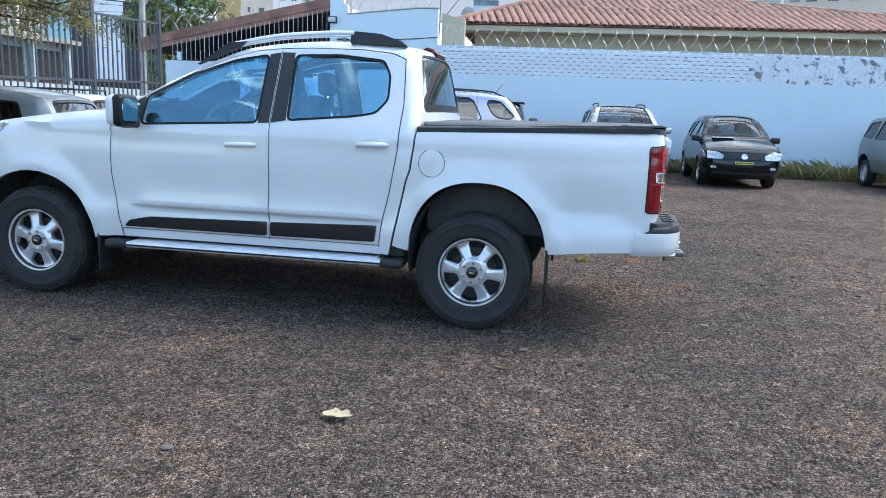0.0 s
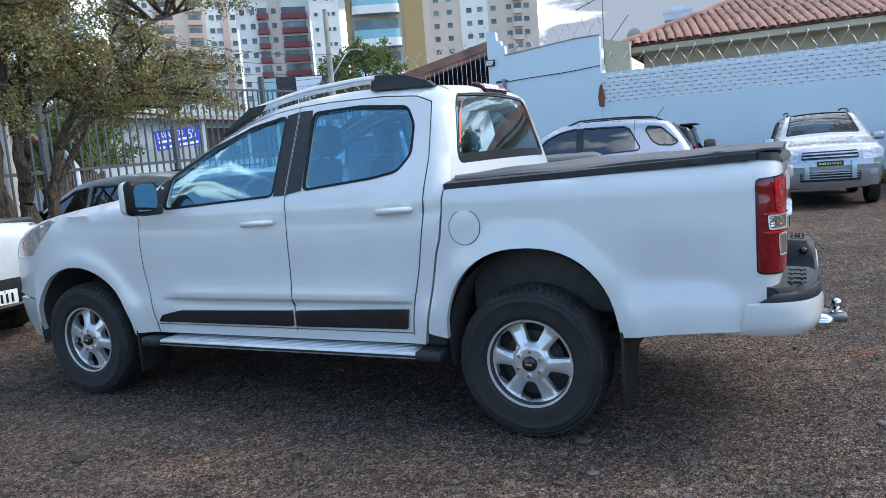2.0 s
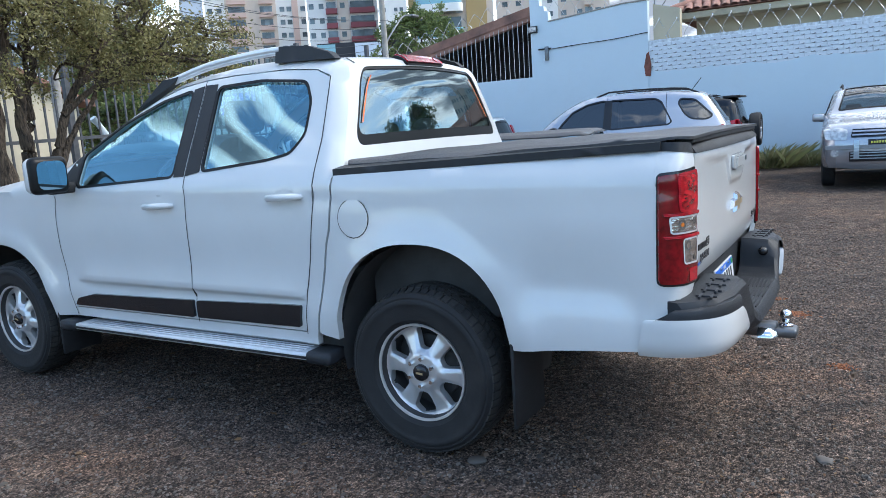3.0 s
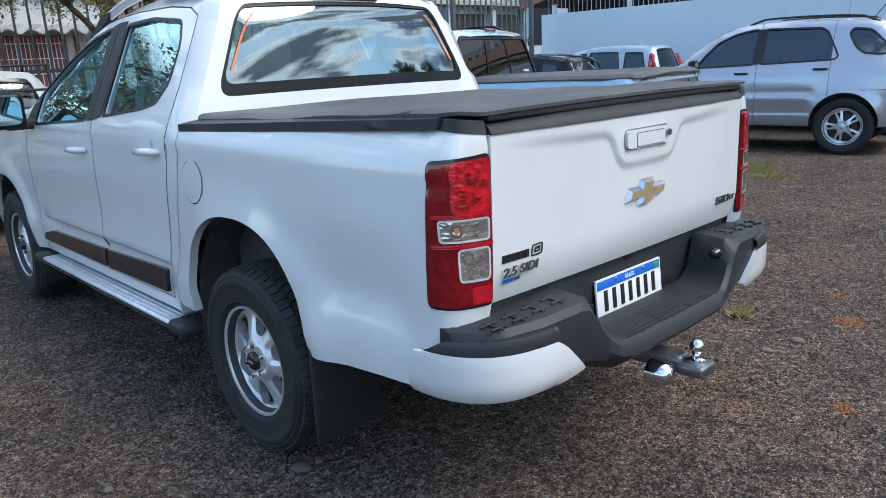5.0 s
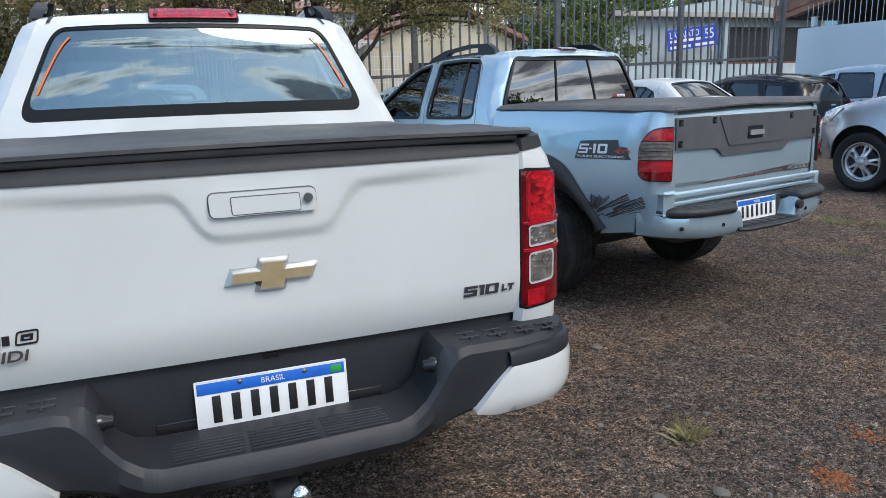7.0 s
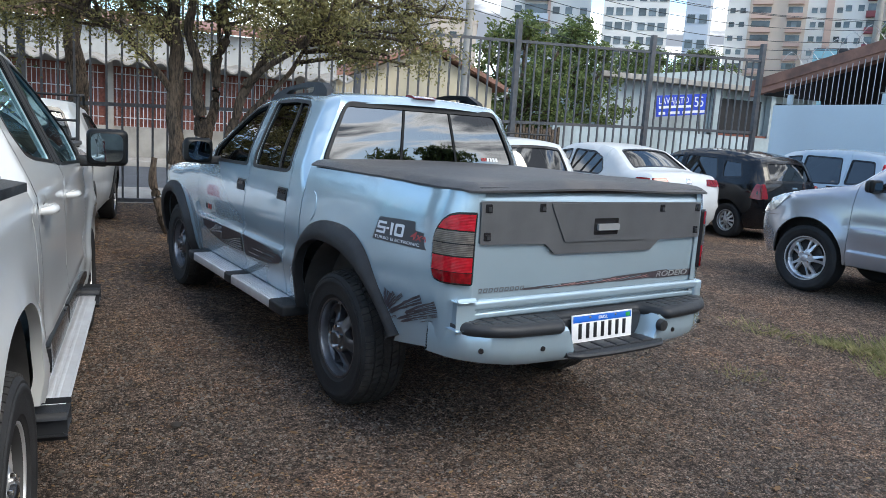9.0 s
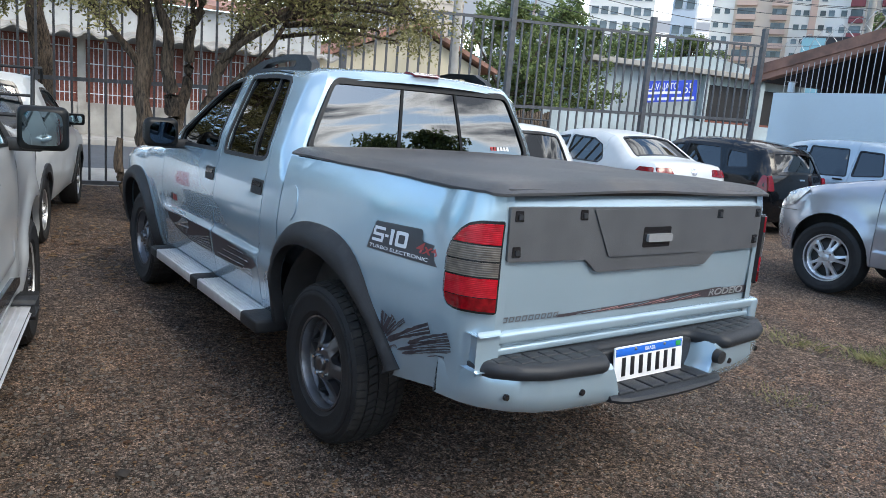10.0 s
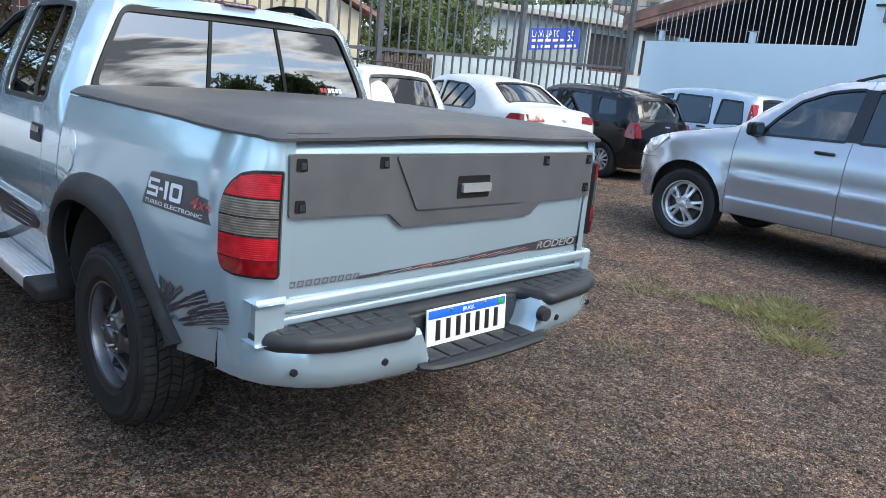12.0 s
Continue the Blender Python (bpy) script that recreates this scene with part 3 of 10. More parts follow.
def divided(poly, step):
    out = []
    for i in range(len(poly)):
        a, b = np.array(poly[i], float), np.array(poly[(i + 1) % len(poly)], float)
        k = max(1, int(math.ceil(np.hypot(*(b - a)) / step)))
        out += [tuple(a + (b - a) * j / k) for j in range(k)]
    return out


def sheet(outline, fn, step=0.06, holes=(), back=None, flip=False, rows=()):
    """A panel: the flat outline (with holes) is cut into a fine net and bent by fn(u, v) -> places. back: how far its rim is turned in. rows: heights at which the net is finer."""
    loops = [divided(outline, step)] + [divided(h, step) for h in holes]
    pts, edges, spans = [], [], []
    for lo in loops:
        k = len(pts)
        pts += lo
        edges += [(k + i, k + (i + 1) % len(lo)) for i in range(len(lo))]
        spans.append((k, len(lo)))
    u0, v0 = np.min(loops[0], axis=0)
    u1, v1 = np.max(loops[0], axis=0)
    gu, gv = np.meshgrid(np.arange(u0 + step / 2, u1, step), np.arange(v0 + step / 2, v1, step))
    gu, gv = gu.ravel(), gv.ravel()
    for z in rows:
        keep = np.abs(gv - z) > 0.35 * step
        ku = np.arange(u0 + step / 4, u1, step / 2)
        gu, gv = np.concatenate([gu[keep]] + [ku] * 4), np.concatenate([gv[keep]] + [0 * ku + z + k for k in (-0.016, -0.004, 0.004, 0.016)])
    if len(gu):
        ok = inside(loops[0], gu, gv)
        for h in loops[1:]:
            ok &= ~inside(h, gu, gv)
        for lo in loops:
            ok &= dist_line(lo, gu, gv, True) > (0.4 if not rows else 0.15) * step
        pts = pts + list(zip(gu[ok], gv[ok]))
    res = mathutils.geometry.delaunay_2d_cdt([Vector(p) for p in pts], edges, [], 0, 1e-6)
    vv = np.array([tuple(p) for p in res[0]])
    tri = np.array([tuple(t) for t in res[2] if len(t) == 3])
    cen = vv[tri].mean(axis=1)
    ok = inside(loops[0], cen[:, 0], cen[:, 1])
    for h in loops[1:]:
        ok &= ~inside(h, cen[:, 0], cen[:, 1])
    tri = tri[ok]
    p3 = np.array(fn(vv[:, 0], vv[:, 1]), float)
    v = [tuple(p) for p in p3]
    f = [tuple(int(i) for i in (t[::-1] if flip else t)) for t in tri]
    if back is not None:
        back = np.array(back, float)
        for lo in loops:
            a = np.array(lo)
            p = np.array(fn(a[:, 0], a[:, 1]), float)
            k, n = len(v), len(lo)
            v += [tuple(q) for q in p] + [tuple(q + back) for q in p]
            f += [(k + i, k + (i + 1) % n, k + n + (i + 1) % n, k + n + i) for i in range(n)]
    return v, f


def words(text, size, material, parent, m, name="lettering", depth=0.002, align="LEFT", shear=0.0, stretch=1.0, bold=0.0):
    """Raised letters in the built-in face, as a mesh."""
    cu = bpy.data.curves.new("letters", "FONT")
    cu.body, cu.size, cu.extrude, cu.align_x, cu.align_y, cu.shear = text, size, depth, align, "CENTER", shear
    cu.offset = bold
    ob = bpy.data.objects.new("letters", cu)
    scene.collection.objects.link(ob)
    bpy.context.view_layer.update()
    me = bpy.data.meshes.new_from_object(ob.evaluated_get(bpy.context.evaluated_depsgraph_get()))
    bpy.data.objects.remove(ob)
    me.transform(m @ Matrix.Diagonal((stretch, 1, 1, 1)))
    me.materials.clear()
    me.materials.append(material)
    o = new(name, me)
    o.parent = parent
    return o



# ---- wheels ----
def tyre_geo(R, r, w, tread=True, n=96):
    """Tyre about the y axis: outer radius R, rim radius r, width w; its blocks are laid on by tread_geo."""
    d = 0.010 if tread else 0.0
    m = (R + r) / 2
    side = [(r, -w * 0.40), (r + 0.014, -w * 0.465), (r + 0.020, -w * 0.470), (r + 0.024, -w * 0.490), (m - 0.012, -w * 0.515), (m + 0.010, -w * 0.518), (m + 0.013, -w * 0.526), (m + 0.030, -w * 0.522), (m + 0.033, -w * 0.512), (R - 0.045, -w * 0.500), (R - 0.036, -w * 0.502), (R - 0.020 - d * 0.4, -w * 0.462)]
    prof = side + [(R - d - 0.005 * (abs(c) / 0.42) ** 2, w * c) for c in (-0.42, -0.28, -0.1, 0.1, 0.28, 0.42)] + [(a, -b) for a, b in side[::-1]]
    return lathe(prof, n)


def tread_geo(R, w, n=62):
    """Five rings of skewed rubber blocks with open grooves between them."""
    V, F = [], []
    for k, (c0, c1, skew, fill) in enumerate(((-0.455, -0.300, 0.10, 0.80), (-0.265, -0.110, 0.42, 0.84), (-0.080, 0.080, -0.55, 0.86), (0.110, 0.265, 0.42, 0.84), (0.300, 0.455, 0.10, 0.80))):
        for i in range(n):
            p = 2 * math.pi / n
            a0 = p * (i + 0.37 * k)
            q = len(V)
            for deep in (0.011, 0.0):
                for c, e in ((c0, 0.0), (c1, skew)):
                    for f in (0.0, fill):
                        a = a0 + p * (f + e)
                        rr = R - 0.006 * (abs(c) / 0.42) ** 2 - deep - (0.008 if abs(c) > 0.44 else 0.0)
                        V.append((rr * math.cos(a), w * c, rr * math.sin(a)))
            F += [(q + 4, q + 5, q + 7, q + 6), (q, q + 1, q + 5, q + 4), (q + 2, q + 6, q + 7, q + 3), (q, q + 4, q + 6, q + 2), (q + 1, q + 3, q + 7, q + 5)]
    return V, F


def rim_geo(r, spokes, hub, face, w_in, w_out, inner=0.30, outer=0.84, dish=0.03, split=False, step=0.016):
    """Wheel disc with windows cut between the spokes; the face looks to -y."""
    holes = []
    for i in range(spokes):
        a = 2 * math.pi * (i + 0.5) / spokes
        half = math.pi / spokes
        ri, ro = inner * r, outer * r
        ai, ao = half * w_in, half * w_out
        poly = [(ri * math.cos(a - ai), ri * math.sin(a - ai)), (ro * math.cos(a - ao), ro * math.sin(a - ao)), (ro * 1.05 * math.cos(a), ro * 1.05 * math.sin(a)), (ro * math.cos(a + ao), ro * math.sin(a + ao)), (ri * math.cos(a + ai), ri * math.sin(a + ai))]
        holes.append(rounded(poly, 0.018, 3))
        if split:
            b = 2 * math.pi * i / spokes
            poly = [(0.45 * r, -0.004), (0.74 * r, -0.022), (0.80 * r, 0.0), (0.74 * r, 0.022), (0.45 * r, 0.004)]
            holes.append([(p * math.cos(b) - q * math.sin(b), p * math.sin(b) + q * math.cos(b)) for p, q in poly])
    ring = [(0.985 * r * math.cos(2 * math.pi * i / 48), 0.985 * r * math.sin(2 * math.pi * i / 48)) for i in range(48)]

    def fn(u, v):
        d = np.hypot(u, v) / r
        a = np.abs(((np.arctan2(v, u) / (2 * math.pi) * spokes) % 1.0) - 0.5) * 2
        # flat proud spokes with a lowered shoulder on each flank
        ridge = 0.009 * np.clip((0.72 - a) / 0.20, 0, 1) * np.clip((d - 0.40) / 0.05, 0, 1) * np.clip((0.93 - d) / 0.04, 0, 1)
        y = face + ridge + dish * np.clip((d - 0.42) / 0.35, 0, 1) * np.clip((1.0 - d) / 0.10, 0, 1) - 0.010 * np.clip((0.41 - d) / 0.05, 0, 1)
        return np.stack([u, y, v], 1)
    return sheet(ring, fn, step, holes, back=(0, 0.035, 0))


class Wheel:
    """Meshes shared by all wheels of one vehicle."""
    def __init__(self, R, r, w, spokes, metal, tread=True, nuts=6, w_in=0.30, w_out=0.56, inner=0.32, outer=0.84, split=False, dish=0.03, barrel="barrel"):
        self.R, self.nuts = R, nuts
        self.tyre = mesh_of(tyre_geo(R, r, w, tread), M["rubber"], True, 40)
        self.tread = mesh_of(tread_geo(R, w), M["tread_rubber"], False) if tread else None
        face = -w * 0.36
        edge = lathe([(r * 0.965, -w * 0.41), (r * 0.975, -w * 0.445), (r + 0.004, -w * 0.45), (r + 0.006, -w * 0.40)], 48)
        self.rim = mesh_of(join(rim_geo(r, spokes, 0.1, face, w_in, w_out, inner, outer, dish, split, 0.0075 if tread else 0.016), edge), metal, True, 35)
        self.barrel = mesh_of(lathe([(r * 0.968, -w * 0.42), (r * 0.94, -w * 0.34), (r * 0.90, w * 0.3), (r * 0.98, w * 0.42)], 48), M[barrel])
        self.hub = mesh_of(lathe([(0.0, face - 0.030), (0.030, face - 0.030), (0.036, face - 0.024), (0.038, face)], 24), M["gloss_black"] if nuts == 6 else metal)
        self.nut = mesh_of(lathe([(0.0, face - 0.026), (0.009, face - 0.026), (0.011, face)], 6), M["chrome"], False)
        self.disc = mesh_of(lathe([(0.0, -w * 0.05), (r * 0.68, -w * 0.05), (r * 0.68, w * 0.02), (0.0, w * 0.02)], 32), M["rim_shade"])
        self.back = mesh_of(lathe([(0.0, w * 0.1), (r * 0.92, w * 0.1)], 24), M["underbody"])

    def put(self, parent, x, y, spin=0.0, name="wheel"):
        e = new(name)
        e.parent = parent
        e.matrix_basis = Matrix.Translation((x, y, self.R)) @ (Matrix.Rotation(math.pi, 4, "Z") if y > 0 else Matrix()) @ Matrix.Rotation(spin, 4, "Y")
        for nm, me in (("tyre", self.tyre), ("tread", self.tread), ("rim", self.rim), ("rim_barrel", self.barrel), ("hub_cap", self.hub), ("brake_disc", self.disc), ("wheel_back", self.back)):
            if me is None:
                continue
            o = new(nm, me)
            o.parent = e
        for i in range(self.nuts):
            a = 2 * math.pi * (i + 0.5) / self.nuts
            o = new("wheel_nut", self.nut)
            o.parent = e
            o.location = (0.062 * math.cos(a), 0, 0.062 * math.sin(a))
        return e


# ---- car bodies ----
class Body:
    """A car's outer skin: half-width as a function of length and height, and the line of its top from nose to tail."""
    def __init__(self, prof, widths, nose=(0.8, 0.2), tail=(0.3, 0.06), arches=(), flare=0.012, edge=0.07, crown=0.03, creases=(), fine=6):
        self.prof = smooth_line(prof, fine) if fine else list(prof)
        self.knots = prof
        self.widths, self.arches, self.flare, self.edge, self.crown, self.creases = widths, arches, flare, edge, crown, creases
        p = np.array(self.prof)
        self.x0, self.x1 = p[:, 0].min(), p[:, 0].max()
        self.nose, self.tail = nose, tail
        self.s = np.concatenate([[0], np.cumsum(np.hypot(*np.diff(p, axis=0).T))])

    def half(self, x, z, edge=True):
        x, z = np.asarray(x, float), np.asarray(z, float)
        zs, ws = zip(*self.widths)
        w = np.interp(z, zs, ws)
        d, a = self.nose
        w = w - a * np.clip((self.x0 + d - x) / d, 0, 1) ** 2.4
        d, a = self.tail
        w = w - a * np.clip((x - self.x1 + d) / d, 0, 1) ** 2.4
        for cx, cz, r in self.arches:
            q = np.hypot(x - cx, z - cz)
            w = w + self.flare * np.exp(-((q - r) / 0.07) ** 2)
        for z0, h, xa, xb in self.creases:
            w = w + h * np.tanh((z - z0) / 0.006) * np.clip((x - xa) / 0.15, 0, 1) * np.clip((xb - x) / 0.15, 0, 1) * np.exp(-((z - z0) / 0.10) ** 2)
        if edge and self.edge > 0:
            q = np.clip(1 - dist_line(self.prof, x, z) / self.edge, 0, 1)
            w = w - self.edge * (1 - np.sqrt(np.maximum(0, 1 - q * q)))
        return w

    def side(self, s, out=0.0):
        def fn(x, z):
            return np.stack([x, s * (self.half(x, z) + out), z], 1)
        return fn

    def top(self, out=0.0, crown=None):
        """Places over the top: u along the line, v across from -1 to 1."""
        p = np.array(self.prof)
        w = self.half(p[:, 0], p[:, 1])
        t = np.gradient(p, axis=0)
        t /= np.maximum(1e-9, np.hypot(t[:, 0], t[:, 1]))[:, None]
        c = self.crown if crown is None else crown

        def fn(u, v):
            x, z, ww = np.interp(u, self.s, p[:, 0]), np.interp(u, self.s, p[:, 1]), np.interp(u, self.s, w)
            tx, tz = np.interp(u, self.s, t[:, 0]), np.interp(u, self.s, t[:, 1])
            k = c * (1 - np.minimum(1, np.abs(v)) ** 2.2) * (1 + 1.6 * np.abs(tz)) + out
            return np.stack([x - tz * k, v * ww, z + tx * k], 1)
        return fn

    def s_at(self, i):
        """Length along the line at knot i (may be fractional)."""
        fine = (len(self.prof) - 1) // (len(self.knots) - 1)
        return float(np.interp(i * fine, range(len(self.s)), self.s))

    def end(self, rear, out=0.0):
        """Places on the nose or tail by (y, z)."""
        p = np.array(self.prof)
        mid = int(np.argmax(p[:, 1]))
        q = p[mid:] if rear else p[:mid + 1]
        o = np.argsort(q[:, 1])
        q = q[o]
        sign = 1 if rear else -1

        def fn(y, z):
            x = np.interp(z, q[:, 1], q[:, 0])
            w = np.maximum(0.05, self.half(x, z))
            k = self.crown * 2.6 * (1 - np.minimum(1, np.abs(y / w)) ** 2.2) + out
            return np.stack([x + sign * k, y, z], 1)
        return fn


def cut(poly, x, keep_less):
    """The part of a polygon on one side of the upright line at x."""
    out = []
    for i in range(len(poly)):
        a, b = poly[i], poly[(i + 1) % len(poly)]
        ia, ib = (a[0] <= x) == keep_less, (b[0] <= x) == keep_less
        if ia:
            out.append(a)
        if ia != ib:
            t = (x - a[0]) / (b[0] - a[0])
            out.append((x, a[1] + t * (b[1] - a[1])))
    return out


def grow(poly, d):
    """A polygon pushed outwards (d > 0) or inwards."""
    p = np.array(poly, float)
    area = 0.5 * np.sum(p[:, 0] * np.roll(p[:, 1], -1) - np.roll(p[:, 0], -1) * p[:, 1])
    sgn = 1 if area > 0 else -1
    e = np.roll(p, -1, 0) - p
    n = np.stack([e[:, 1], -e[:, 0]], 1) * sgn
    n /= np.maximum(1e-9, np.hypot(n[:, 0], n[:, 1]))[:, None]
    m = n + np.roll(n, 1, 0)
    m /= np.maximum(0.35, (m ** 2).sum(1) / 2)[:, None]
    return [tuple(q) for q in p + m * d]


def number_plate(parent, m, blue=True, w=0.40, h=0.13, dark=False):
    """A registration plate whose characters are plain bars; it faces local +x."""
    e = new("number_plate")
    e.parent = parent
    e.matrix_basis = m
    part("plate_body", rbox(-0.004, 0.004, -w / 2, w / 2, -h / 2, h / 2, 0.003), M["plate_ink" if dark else "plate_white"], e, "dark plate with yellow writing" if dark else "white registration plate")
    if blue:
        part("plate_band", rbox(0.004, 0.006, -w / 2 + 0.006, w / 2 - 0.006, h / 2 - 0.036, h / 2 - 0.006, 0.001), M["plate_blue"], e, "blue band")
        part("plate_flag", rbox(0.006, 0.0075, w / 2 - 0.045, w / 2 - 0.015, h / 2 - 0.031, h / 2 - 0.011, 0.001), M["plate_green"], e)
        words("BRASIL", 0.021, M["plate_white"], e, Matrix.Translation((0.0062, 0, h / 2 - 0.021)) @ pose(0, 0, 0, 90, 0, 90), "plate_lettering", 0.0008, "CENTER")
    if not dark:
        lo, hi = -h / 2 + 0.016, (h / 2 - 0.042 if blue else h / 2 - 0.030)
        for i in range(7):
            y = -w / 2 + 0.052 + i * (w - 0.095) / 6.2
            part("plate_bar", rbox(0.004, 0.006, y - 0.011, y + 0.011, lo, hi, 0.002), M["plate_ink"], e)
        part("plate_border", join(*[rbox(0.003, 0.0055, a, b, c, d, 0.001) for a, b, c, d in ((-w / 2, w / 2, h / 2 - 0.0035, h / 2), (-w / 2, w / 2, -h / 2, -h / 2 + 0.0035), (-w / 2, -w / 2 + 0.0035, -h / 2, h / 2), (w / 2 - 0.0035, w / 2, -h / 2, h / 2))]), M["plate_white"], e)
    for y in (-0.085, 0.085):
        part("plate_screw", moved(lathe([(0.0, 0.004), (0.005, 0.0035), (0.007, 0.0)], 10, "x"), Matrix.Translation((0.006, y, h / 2 - 0.014))), M["steel"], e)
    return e


def seat_geo(x, y, w=0.5, z=0.62):
    back = sheet(rounded([(-w / 2, 0.0), (w / 2, 0.0), (w * 0.40, 0.62), (-w * 0.40, 0.62)], 0.1), lambda a, b: np.stack([x + 0.16 + b * 0.30, y + a, z + 0.10 + b], 1), 0.12, back=(-0.10, 0, 0.02))
    front = sheet(rounded([(-w / 2, 0.0), (w / 2, 0.0), (w * 0.40, 0.62), (-w * 0.40, 0.62)], 0.1), lambda a, b: np.stack([x + 0.06 + b * 0.30, y + a, z + 0.12 + b], 1), 0.12, flip=True)
    return join(back, front, rbox(x - 0.42, x + 0.14, y - w / 2, y + w / 2, z - 0.05, z + 0.11, 0.05))


def headrest_geo(x, y, z):
    return join(rbox(x - 0.05, x + 0.05, y - 0.13, y + 0.13, z, z + 0.18, 0.045, 3), rbox(x - 0.01, x + 0.01, y - 0.06, y - 0.045, z - 0.1, z + 0.02), rbox(x - 0.01, x + 0.01, y + 0.045, y + 0.06, z - 0.1, z + 0.02))


def cabin(car, seats, benches, dash, floor, wheel_at=None):
    """Seats, dashboard and steering wheel inside a car."""
    part("cabin_floor", rbox(*floor, 0.01), M["dash"], car)
    for x, y, w, z in seats:
        part("car_seat", seat_geo(x, y, w, z), M["seat_cloth"], car)
    for x, y, z in benches:
        part("headrest", headrest_geo(x, y, z), M["seat_cloth"], car)
    part("dashboard", rbox(*dash, 0.08, 3), M["dash"], car)
    if wheel_at:
        x, y, z = wheel_at
        ring = tube([(0.19 * math.cos(a) * 0.35, 0.19 * math.sin(a), 0.19 * math.cos(a)) for a in np.linspace(0, 2 * math.pi, 25)], 0.016, 6, True)
        spoke = rbox(-0.02, 0.02, -0.18, 0.18, -0.03, 0.03, 0.01)
        part("steering_wheel", moved(join(ring, spoke), Matrix.Translation((x, y, z))), M["dash"], car)


def mirror(car, x, y, z, shell, s, glass="mirror_glass", size=(0.11, 0.22, 0.17), soft=0.045):
    """A door mirror; its glass looks to +x (rearwards)."""
    a, b, c = size
    sh = rbox(x - a, x - 0.02, y - b / 2, y + b / 2, z - c / 2, z + c / 2, soft, 4)
    o = part("door_mirror", sh, M[shell], car)
    part("mirror_rim", rbox(x - a * 0.55, x + 0.006, y - b / 2 - 0.003, y + b / 2 + 0.003, z - c / 2 - 0.003, z + c / 2 + 0.003, soft + 0.01, 4), M["glass_print"], o)
    face = rounded([(-b / 2 + 0.022, -c / 2 + 0.022), (b / 2 - 0.022, -c / 2 + 0.022), (b / 2 - 0.022, c / 2 - 0.022), (-b / 2 + 0.022, c / 2 - 0.022)], soft)
    part("mirror_pane", sheet(face, lambda p, q: np.stack([0 * p + x + 0.008, y + p, z + q], 1), 0.06, back=(-0.004, 0, 0)), M[glass], o)
    part("mirror_arm", rbox(x - a * 0.7, x - 0.02, min(y, y - s * b * 0.9), max(y, y - s * b * 0.9), z - c / 2 - 0.01, z - c / 2 + 0.05, 0.015), M["black_plastic"], o)
    return o


